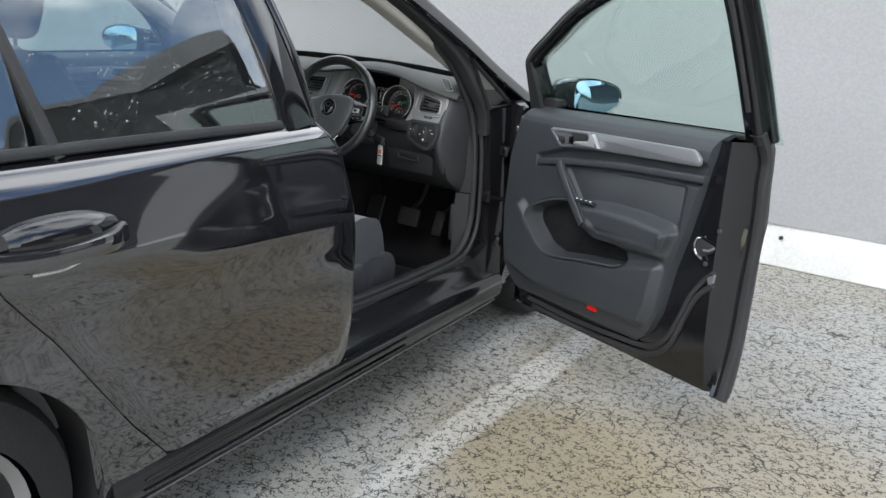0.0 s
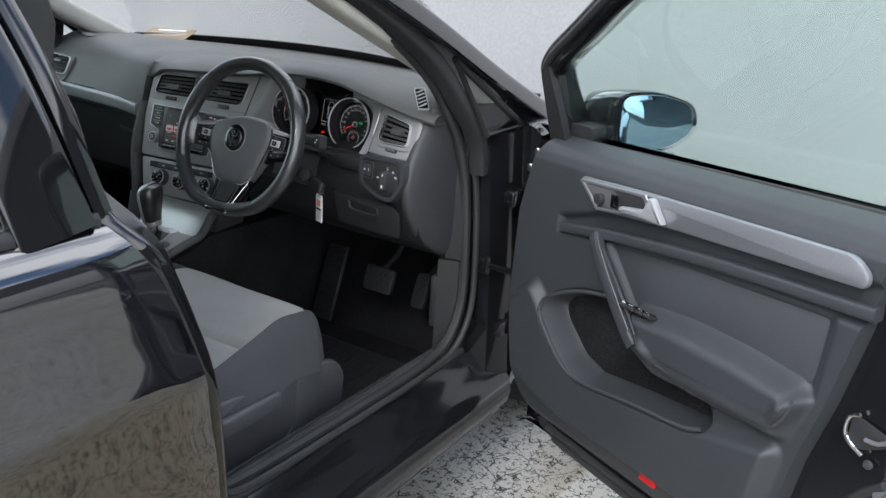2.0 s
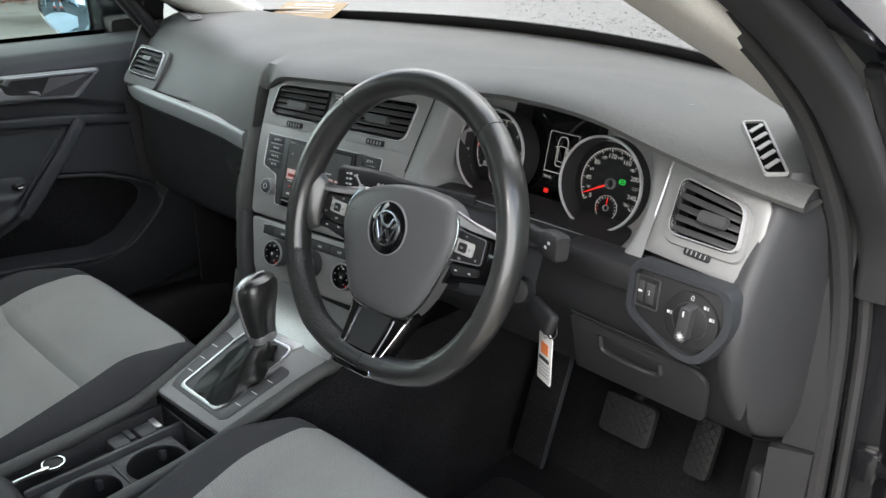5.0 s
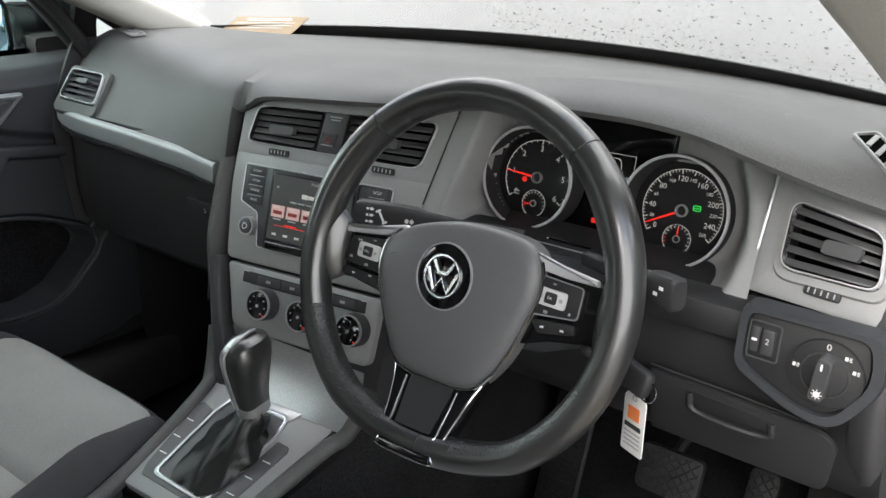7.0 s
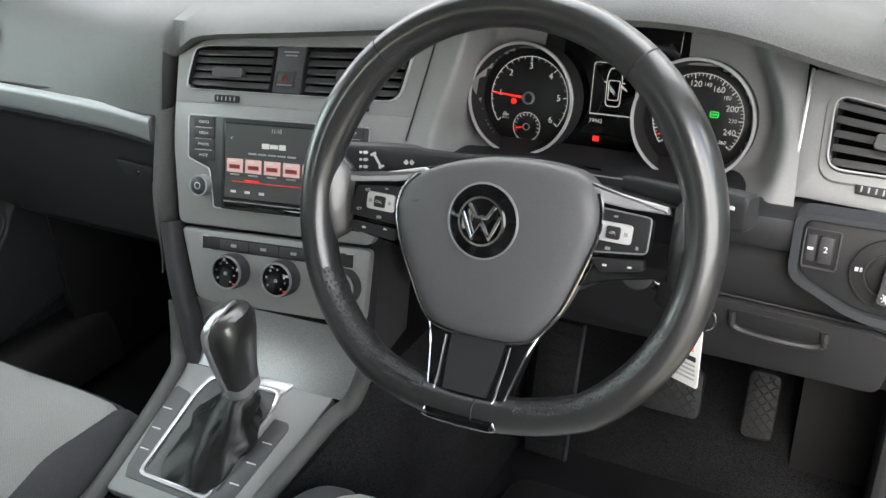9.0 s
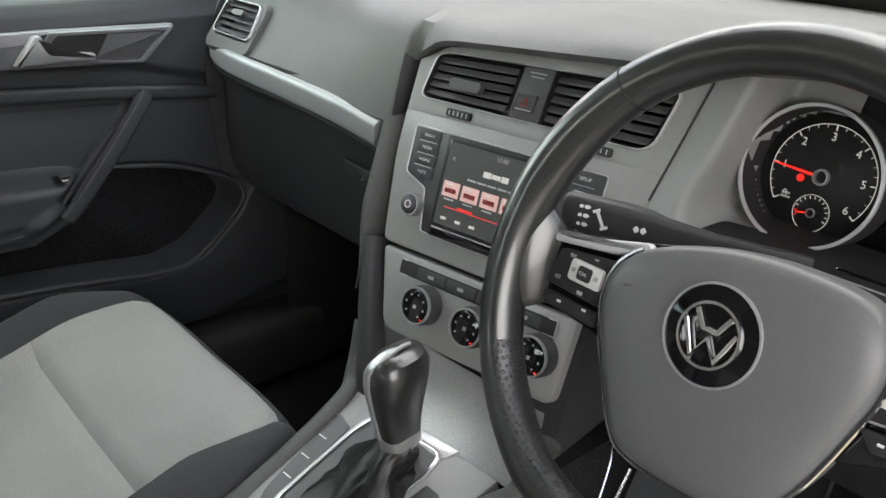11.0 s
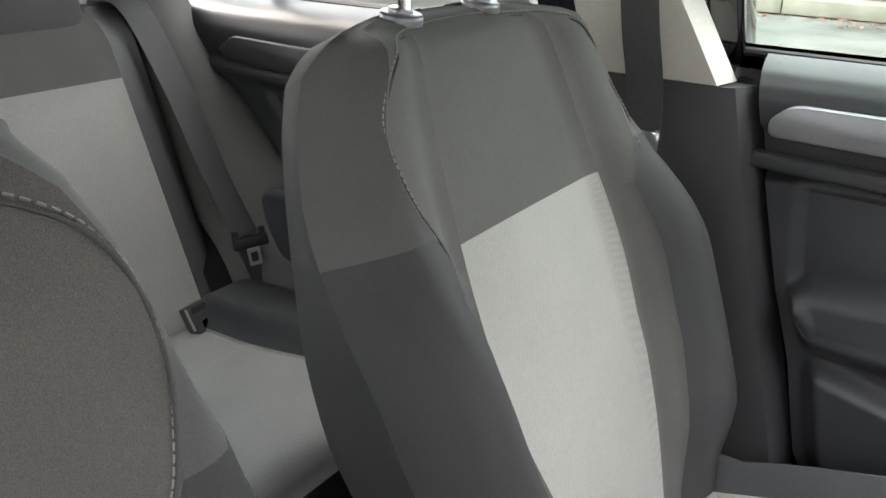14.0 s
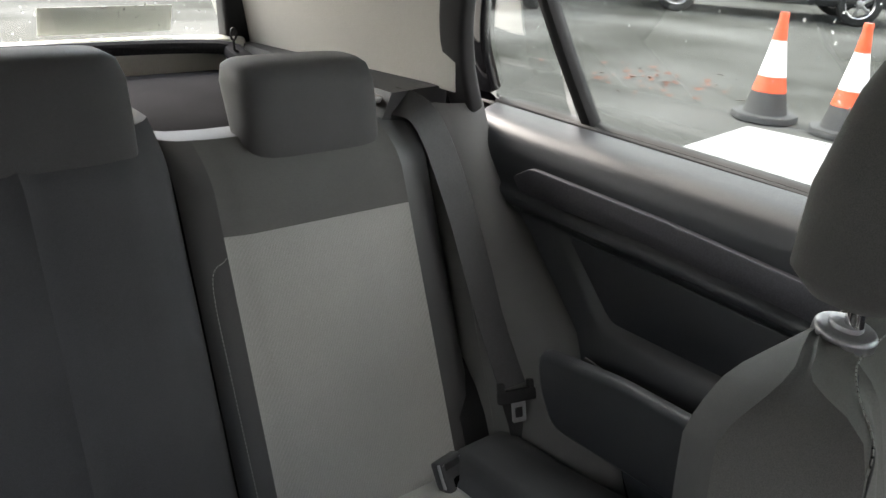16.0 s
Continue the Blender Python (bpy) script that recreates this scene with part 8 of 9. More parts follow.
for sx in (-1, 1):
    part("arrow_mark", plate([(0.022 + sx * 0.0006, -0.0012), (0.022 + sx * 0.0030, -0.0030), (0.022 + sx * 0.0055, 0.0), (0.022 + sx * 0.0030, 0.0030), (0.022 + sx * 0.0006, 0.0012)][::sx], 0.0004, at(SL, 0, 0, 0.0100), 0), WHITE_INK, stL)
SR = axes((0.524, 1.684, 0.914), (-0.93, 0.36, -0.06), (-0.02, -0.10, -1))
stR = part("stalk", loft([[SR @ Vector((x, u * 0.0150 * k, v * 0.0100 * k)) for u, v in rounded([(-1, -1), (1, -1), (1, 1), (-1, 1)], 0.55, 3)] for x, k in ((-0.022, 0.82), (-0.019, 1.0), (0.004, 1.0), (0.012, 0.86), (0.020, 0.62), (0.10, 0.45))]), MATTE, col, "black wiper stalk with white marks")
for k in range(2):
    bar("wiper_mark", -0.010 + 0.006 * k, -0.004 + 0.006 * k, 0.0045, 0.0030, at(SR, 0, 0, 0.0100), WHITE_INK, stR)
part("column_gaiter", loft([[Vector((0.351 + x * k, y, z0 + 0.010 * (1 - (x / 0.13) ** 2))) for x in np.linspace(-0.13, 0.13, 13)] for y, k, z0 in ((1.70, 0.72, 0.888), (1.76, 0.95, 0.868), (1.83, 1.30, 0.846), (1.86, 1.35, 0.838))], wrap=False, cap=False), KNEE, col, "dark cover over the column")
part("column_block", rbox((0.520, 1.806, 0.852), (0.115, 0.05, 0.036), 0.010), KNEE, col)
part("ignition", plate(disc(0.016, 24), 0.02, axes((0.440, 1.742, 0.812), (0.93, 0.3, 0), (0, 0.3, 1)), 0.004), MATTE, col, "ignition lock")
key = thing("car_key", (0.49, 1.73, 0.80), "black folding key in the ignition", "key")
KM = axes((0.452, 1.735, 0.806), (0.9, -0.35, -0.12), (0.1, 0.2, 0.9))
part("key_blade", rbox((0.004, 0, 0), (0.03, 0.008, 0.003), 0.001, 1, KM), CHROME, key)
part("key_head", rbox((0.040, 0.0, 0), (0.052, 0.028, 0.014), 0.006, 3, KM), MATTE, key)
part("key_ring", tube([KM @ Vector((0.066 + 0.010 * math.cos(a), -0.004 + 0.010 * math.sin(a), 0)) for a in np.linspace(0, 2 * math.pi, 19)[:-1]], 0.001, 6, closed=True), CHROME, key)
TM = axes((0.497, 1.722, 0.748), (0.93, -0.36, 0), (-0.22, 0.08, 1)) @ Matrix.Diagonal((0.92, 0.82, 1, 1))
tag_ = thing("key_tag", (0.499, 1.72, 0.70), "white paper key tag with orange print", "key tag")
part("tag_card", plate(rounded([(-0.016, -0.042), (0.016, -0.042), (0.016, 0.034), (0.009, 0.042), (-0.009, 0.042), (-0.016, 0.034)], 0.003), 0.0016, TM, 0.0004), TAG, tag_)
bar("orange_square", 0.0, 0.014, 0.017, 0.018, at(TM, 0, 0, 0.0018), ORANGE, tag_)
bar("print_bars", 0.0, -0.004, 0.024, 0.006, at(TM, 0, 0, 0.0018), MATTE, tag_)
for k in range(4):
    bar("print_bars", 0.0, -0.013 - 0.006 * k, 0.024, 0.002, at(TM, 0, 0, 0.0018), GREY_INK, tag_)
part("tag_hole", bezel(disc(0.004, 14, 0, 0.035), disc(0.0028, 14, 0, 0.035), 0.001, TM, 0.0016, 0.0002), GREY_INK, tag_)

# ---- footwell ----
def pedal(name, c, w, h, lean, label):
    m = axes(c, (1, 0, 0), (0, lean, 1))
    p = thing(name, c, label, "pedal")
    part("pad", plate(rounded([(-w / 2, -h / 2), (w / 2, -h / 2), (w / 2, h / 2), (-w / 2, h / 2)], 0.012), 0.014, m, 0.004), MATTE, p, "worn ribbed rubber pad")
    for sx in (-1, 1):
        for k in range(int((w + h) / 0.016)):
            u = -(w + h) / 2 + 0.016 * (k + 0.5)
            y0, y1 = max(-h * 0.44, u - w * 0.44), min(h * 0.44, u + w * 0.44)
            if y1 - y0 > 0.008:
                a, b = Vector((sx * (y0 - u), y0, 0.0145)), Vector((sx * (y1 - u), y1, 0.0145))
                part("rib", tube([m @ a, m @ ((a + b) / 2), m @ b], 0.0016, 5), RUBBER, p)
    part("arm", tube(smooth_path([m @ Vector((0, h * 0.3, 0)), m @ Vector((0.005, h * 0.3 + 0.08, -0.06)), m @ Vector((0.005, h * 0.3 + 0.22, -0.08))], 4), 0.009, 8), MATTE, p)


pedal("brake_pedal", (0.405, 2.100, 0.432), 0.098, 0.072, 0.35, "black rubber brake pedal")
pedal("accelerator_pedal", (0.533, 2.125, 0.424), 0.044, 0.100, 0.40, "slim black accelerator pedal")
foot = thing("foot_rest", (0.23, 2.1, 0.24), "ribbed grey foot rest on the tunnel side", "foot rest")
FM = axes((0.225, 2.098, 0.378), (1, 0, 0), (0.08, 0.37, 1))
part("plate", plate(rect(0.07, 0.225, 0.008), 0.012, FM, 0.004), CARPET, foot)
part("edge", rbox((0.036, 0, 0.008), (0.003, 0.225, 0.012), 0.001, 1, FM), LINING, foot)
for k in range(7):
    part("rib", rbox((-0.002, -0.09 + 0.03 * k, 0.013), (0.048, 0.006, 0.003), 0.001, 1, FM), CARPET, foot)
mat_ = thing("floor_mat", (0.4, 1.85, 0.24), "black ribbed rubber floor mat in the footwell", "floor mat")
part("mat_sheet", plate(rounded([(0.19, 1.62), (0.66, 1.62), (0.66, 2.02), (0.19, 2.02)], 0.04), 0.008, Matrix.Translation((0, 0, 0.24)), 0.003), MATTE, mat_)
for k in range(11):
    part("mat_rib", rbox((0.225 + 0.04 * k, 1.80, 0.249), (0.022, 0.33, 0.006), 0.003, 2), MATTE, mat_)
part("bonnet_lever", rbox((0.690, 1.955, 0.50), (0.020, 0.05, 0.14), 0.008), KNEE, car, "bonnet release lever")
card = thing("dash_card", (-0.6, 2.25, 1.0), "tan paper permit card standing behind the windscreen", "card")
CM = axes((-0.595, 2.215, 1.006), (0.93, 0.36, 0.03), (-0.3, 0.9, 0.25))
part("card_sheet", plate(rect(0.165, 0.10, 0.004), 0.0015, CM, 0.0003), PAPER, card)
for k, (y, w_, h_) in enumerate(((0.032, 0.10, 0.010), (0.012, 0.13, 0.004), (-0.002, 0.13, 0.004), (-0.016, 0.10, 0.004))):
    bar("print_bars", 0.0, y, w_, h_, at(CM, 0, 0, 0.0018), WHITE_INK if k == 0 else GREY_INK, card)
mir = thing("interior_mirror", (0.05, 1.75, 1.3), "black rear-view mirror on the windscreen", "mirror")
part("housing", rbox((0.05, 1.72, 1.295), (0.23, 0.03, 0.07), 0.014, 3), MATTE, mir)
part("glass", rbox((0.05, 1.7045, 1.295), (0.21, 0.003, 0.055), 0.001), MIRROR, mir)
part("stem", tube([Vector((0.05, 1.73, 1.31)), Vector((0.03, 1.80, 1.34)), Vector((0.02, 1.84, 1.34))], 0.01, 8), MATTE, mir)

# ---- seats ----
def stitching(points, parent, n_skip=0.0062, size=0.0042):
    """A run of short threads along a line."""
    verts, faces = [], []
    acc = 0.0
    for a, b in zip(points, points[1:]):
        L = (b - a).length
        while acc < L:
            p = a.lerp(b, acc / L)
            t_ = (b - a).normalized()
            sd = t_.orthogonal().normalized()
            up = t_.cross(sd)
            o = len(verts)
            for e in (-size / 2, size / 2):
                for u, v in ((-1, -1), (1, -1), (1, 1), (-1, 1)):
                    verts.append(tuple(p + t_ * e + sd * u * 0.00055 + up * v * 0.00055))
            faces += [(o, o + 1, o + 2, o + 3), (o + 4, o + 7, o + 6, o + 5)] + [(o + k, o + 4 + k, o + 4 + (k + 1) % 4, o + (k + 1) % 4) for k in range(4)]
            acc += n_skip
        acc -= L
    if verts:
        tagged(part("stitching", (verts, faces), STITCH, parent, "pale seam stitching"), kind="")


def front_seat(s):
    xc = 0.366 if s > 0 else -0.376
    seat = thing("bucket_seat", (xc, 1.2, 0.24), "cloth front car seat with pale grey centre panels" if s < 0 else "driver's cloth seat with pale grey centre panels", "car seat", "front seats")
    xb = xc if s < 0 else 0.348
    # backrest
    HS = [(0.0, 0.205), (0.1, 0.243), (0.2, 0.272), (0.3, 0.288), (0.38, 0.282), (0.46, 0.261), (0.53, 0.239), (0.575, 0.221), (0.605, 0.203), (0.622, 0.186), (0.632, 0.170), (0.636, 0.152), (0.640, 0.128), (0.645, 0.095), (0.6475, 0.04)]
    hs = list(np.linspace(0, 0.50, 21)) + [0.52, 0.54, 0.56, 0.575, 0.59, 0.605, 0.615, 0.623, 0.629, 0.633, 0.637, 0.641, 0.645, 0.6475]
    tip_back = 0.40 if s < 0 else 0.045
    base_y, base_z = (1.160, 0.464) if s < 0 else (1.092, 0.434)
    lean = Vector((0, -tip_back, 1)).normalized()
    out = Vector((0, 1, tip_back)).normalized()
    seam = [(0.0, 0.53), (0.2, 0.545), (0.32, 0.56), (0.375, 0.60), (0.42, 0.71), (0.455, 0.79), (0.505, 0.865), (0.545, 0.89), (0.58, 0.875), (0.64, 0.84)]
    panel_in = [(0.0, 0.36), (0.2, 0.43), (0.43, 0.465), (0.64, 0.50)]
    panel_out = [(0.0, 0.52), (0.2, 0.56), (0.43, 0.575), (0.64, 0.62)]
    n_side, n_bol, n_mid = 6, 8, 22
    nq = 2 * (n_side + n_bol) + n_mid + 1
    rings, QV = [], []
    for h in hs:
        w = sum(curve(h + k, HS) for k in (-0.024, -0.012, 0, 0.012, 0.024)) / 5 if h < 0.6 else curve(h, HS)
        base = Vector((xb, base_y, base_z)) + lean * h
        thick = 0.118 * (1 - 0.40 * h / 0.64) if s > 0 else 0.110 * (1 - 0.04 * h / 0.64)
        top = smooth01(h, 0.590, 0.637)
        shut = 0.2 * smooth01(h, 0.634, 0.6475)
        e1 = curve(h, seam)
        el, er = (curve(h, panel_out), curve(h, panel_in)) if s < 0 else (curve(h, panel_in), curve(h, panel_out))
        half = []
        for e2, inner_side in ((el, s > 0), (er, s < 0)):
            e3 = e1 if inner_side else max(e1, e2 + 0.10)
            half.append(list(np.linspace(1, e3, n_side + 1))[:-1] + list(np.linspace(e3, e2, n_bol + 1))[:-1])
        qs = [-v for v in half[0]] + list(np.linspace(-el, er, n_mid + 1)) + half[1][::-1]
        ring = []
        for q in qs:
            a = abs(q)
            ridge = (0.080 if s < 0 else 0.052) * smooth01(a, 0.50, 0.80) * (1 - 0.72 * smooth01(h, 0.30, 0.52)) * (0.45 + 0.55 * smooth01(h, 0.0, 0.12))
            d = ridge - 0.080 * max(0, (a - 0.86) / 0.14) ** 2.0 - 0.008 * (1 - a * a) + 0.012 * math.sin(min(1, h / 0.25) * math.pi) * (1 - a)
            d = d + (-thick * (0.28 + shut) - d) * top ** 2
            ring.append(base + Vector((w * q, 0, 0)) + out * d)
        for q in np.linspace(0.96, -0.96, 19):
            bk = -thick + 0.02 * abs(q) ** 4
            ring.append(base + Vector((w * q, 0, 0)) + out * (bk + (-thick * (0.72 - shut) - bk) * top ** 2))
        rings.append(ring)
        QV.append(qs)
    ins_h, yoke_h = 0.428, 0.462

    def cls(i, j):
        h = (hs[i] + hs[i + 1]) / 2
        if j >= nq - 1:
            return "back"
        k = min(j, nq - 2 - j)
        side_ = "R" if j > nq // 2 else "L"
        if k < n_side:
            return ("side" if h < yoke_h else "yoke") + side_
        if k < n_side + n_bol:
            return ("bolster" if h < yoke_h - 0.06 else "shoulder") + side_
        return "insert" if h < ins_h else "upper"
    parts = split(rings, cls, wrap=True, sink=0.0018)
    for key, geo in parts.items():
        nm, mt, lb = {"insert": ("centre_panel", FAB_LIGHT, "pale grey woven backrest panel"), "upper": ("upper_panel", FAB_MID, ""), "back": ("back_cover", FAB_BLACK, "")}.get(key, ("side_bolster", FAB_MID, "") if key[:4] in ("bols", "shou") else (("side_cover", FAB_BLACK, "") if key.startswith("side") else ("shoulder_cover", FAB_HEAD, "")))
        part(nm, geo, mt, seat, lb, sharp=60)
    N = normals(rings, True)
    mid = Vector((xb, sum(p.y for p in rings[12]) / len(rings[12]), rings[12][0].z))
    sg = 1 if (Vector(rings[12][nq // 2]) - mid).dot(Vector(N[12][nq // 2])) > 0 else -1

    def on_seat(x, h, off):
        """A point of the backrest's front, x from its middle line and h up along it."""
        i = min(max(k for k, v in enumerate(hs) if v <= h), len(hs) - 2)
        f = (h - hs[i]) / (hs[i + 1] - hs[i])
        out_ = []
        for r in (i, i + 1):
            xs_ = [p.x - xb for p in rings[r][:nq]]
            c_ = [float(np.interp(x, xs_, [p[k] for p in rings[r][:nq]])) for k in (1, 2)]
            j = int(np.argmin(np.abs(np.array(xs_) - x)))
            out_.append(Vector((xb + x, *c_)) + Vector(N[r][j]) * sg * off)
        return out_[0].lerp(out_[1], f)

    arc = [(0.135, 0.20), (0.148, 0.30), (0.156, 0.365), (0.176, 0.400), (0.196, 0.440), (0.207, 0.480), (0.210, 0.515), (0.2045, 0.550), (0.188, 0.580), (0.165, 0.6015), (0.130, 0.6170), (0.090, 0.6250), (0.045, 0.6290), (0.0, 0.6300)]
    line = [(-s * x, h) for x, h in arc] + [(s * (x + 0.012 * (h < 0.5)), h) for x, h in arc[-2:3:-1]]
    seam_at = lambda off: smooth_path([on_seat(x, h, off) for x, h in line], 5)
    stitching(seam_at(0.0022), seat)
    part("seam_piping", tube([p + Vector((0, 0.003, -0.003)) for p in seam_at(0.0)], 0.0012, 6), FAB_DARK, seat, "raised seam over the top")
    # headrest on two posts
    top_y = base_y - 0.62 * tip_back * (0.928 if s < 0 else 0.993) - 0.043
    hk = 1.0 if s < 0 else 0.97
    hc = Vector((xb + (0.0 if s < 0 else 0.004), top_y + (0.016 if s < 0 else 0.030), 1.184 if s < 0 else 1.150))
    hr = []
    for k, (z, w, d0, d1) in enumerate(((-0.108, 0.095, 0.01, 0.05), (-0.102, 0.122, -0.012, 0.064), (-0.085, 0.138, -0.03, 0.072), (-0.03, 0.147, -0.042, 0.072), (0.03, 0.146, -0.044, 0.064), (0.075, 0.126, -0.040, 0.048), (0.098, 0.10, -0.025, 0.03), (0.106, 0.06, -0.008, 0.012))):
        hr.append([hc + Vector((hk * w * math.copysign(abs(math.cos(t_)) ** 0.55, math.cos(t_)), (d0 + d1) / 2 + (d1 - d0) / 2 * math.copysign(abs(math.sin(t_)) ** 0.7, math.sin(t_)) + 0.30 * z, z)) for t_ in np.linspace(0, 2 * math.pi, 41)[:-1]])
    part("headrest", loft(hr), FAB_HEAD, seat, "dark cloth headrest", sharp=60)
    for sx in (-1, 1):
        p = Vector((xb + sx * 0.071, top_y, 1.046 if s < 0 else 1.052))
        part("headrest_post", tube([p + Vector((0, 0.01, -0.06)), p + Vector((0, 0.003, 0.04)), p + Vector((0, 0.0, 0.10))], 0.0065, 12), CHROME, seat, "chrome headrest post")
        part("post_collar", joined(plate(disc(0.0215, 32), 0.010, axes(p + Vector((0, 0, -0.006)), (1, 0, 0), (0, 1, -0.15)), 0.004, 4), plate(disc(0.012, 24), 0.004, axes(p + Vector((0, 0, 0.004)), (1, 0, 0), (0, 1, -0.15)), 0.002)), TITAN, seat, "pale round collar")
    # cushion
    prof = smooth_path([(0, 1.085, 0.425), (0, 1.18, 0.440), (0, 1.30, 0.468), (0, 1.43, 0.503), (0, 1.53, 0.537), (0, 1.585, 0.552), (0, 1.615, 0.548), (0, 1.638, 0.522), (0, 1.645, 0.48), (0, 1.632, 0.43), (0, 1.61, 0.40)], 9)
    qc = list(np.linspace(-1, 1, 45))
    C = []
    for p in prof:
        row = []
        wv = curve(p.y, [(1.08, 0.255), (1.3, 0.275), (1.5, 0.278), (1.6, 0.270), (1.65, 0.25)])
        for q in qc:
            a = abs(q)
            z = p.z + 0.062 * (1 - 0.95 * smooth01(p.y, 1.46, 1.62)) * smooth01(a, 0.64, 0.84) * smooth01(p.z, 0.38, 0.46) - 0.006 * (1 - a) - 0.13 * max(0, (a - 0.80) / 0.20) ** 2.4
            yy = p.y - 0.03 * a ** 4 * smooth01(p.y, 1.5, 1.64)
            z -= 0.007 * math.exp(-((p.y - 1.437) / 0.008) ** 2) * (a < 0.715) + 0.005 * math.exp(-((p.y - 1.19) / 0.008) ** 2) * (a < 0.715)
            row.append(Vector((xc + wv * q, yy, max(z, 0.36))))
        C.append(row)

    def ccls(i, j):
        p = (prof[i] + prof[i + 1]) / 2
        a = abs((qc[j] + qc[j + 1]) / 2)
        if a < 0.715 and not (p.z < 0.545 and p.y > 1.58):
            return "front" if p.y > 1.437 else ("mid" if p.y > 1.19 else "rear")
        if a >= 0.715:
            return "sideR" if qc[j] > 0 else "sideL"
        return "lip"
    cp = split(C, ccls, sink=0.005)
    for key, mt, nm, lb in (("front", FAB_LIGHT, "cushion_panel", "pale grey woven cushion panel"), ("mid", FAB_LIGHT, "cushion_panel", "pale grey woven cushion panel"), ("rear", FAB_LIGHT, "cushion_panel", "pale grey woven cushion panel"), ("sideL", FAB_DARK, "cushion_bolster", ""), ("sideR", FAB_DARK, "cushion_bolster", ""), ("lip", FAB_DARK, "cushion_front", "")):
        part(nm, cp[key], mt, seat, lb, sharp=60)
    # plinth with recess and lever on the outer side
    o = s
    part("seat_plinth", loft([[Vector((xc + x, y, z)) for x, z in ((-0.235, 0.27), (0.235, 0.27), (0.245, 0.36), (0.24, 0.415), (-0.24, 0.415), (-0.245, 0.36))] for y in (1.10, 1.30, 1.56, 1.625)]), PLASTIC_LOW, seat)
    cov = [(1.08, 0.42), (1.16, 0.475), (1.44, 0.470), (1.53, 0.465), (1.64, 0.43), (1.668, 0.39), (1.66, 0.32), (1.60, 0.285), (1.20, 0.285), (1.10, 0.32)]
    sm = axes((xc + o * 0.243, 0, 0), (0, o, 0), (0, 0, 1))
    part("side_cover", plate([(o * y, z) for y, z in rounded(cov, 0.02)] if o > 0 else [(o * y, z) for y, z in rounded(cov, 0.02)], 0.022, sm, 0.008, 3), PLASTIC, seat, "moulded plastic side cover")
    part("cover_recess", plate([(o * y, z) for y, z in rounded([(1.44, 0.455), (1.50, 0.46), (1.49, 0.33), (1.46, 0.31), (1.56, 0.315), (1.575, 0.45), (1.52, 0.475), (1.44, 0.47)], 0.006)], 0.026, sm, 0.004), PLASTIC, seat)
    part("height_lever", rbox((xc + o * 0.278, 1.335, 0.425), (0.02, 0.20, 0.045), 0.012, 3, Matrix.Translation((0, 0, 0.0))), PLASTIC, seat, "seat height lever")
    part("seat_rail", rbox((xc + o * 0.22, 1.42, 0.262), (0.03, 0.56, 0.03), 0.006), SEALER, seat)
    part("seat_rail", rbox((xc - o * 0.20, 1.42, 0.262), (0.03, 0.56, 0.03), 0.006), SEALER, seat)
    return seat


front_seat(1)
front_seat(-1)


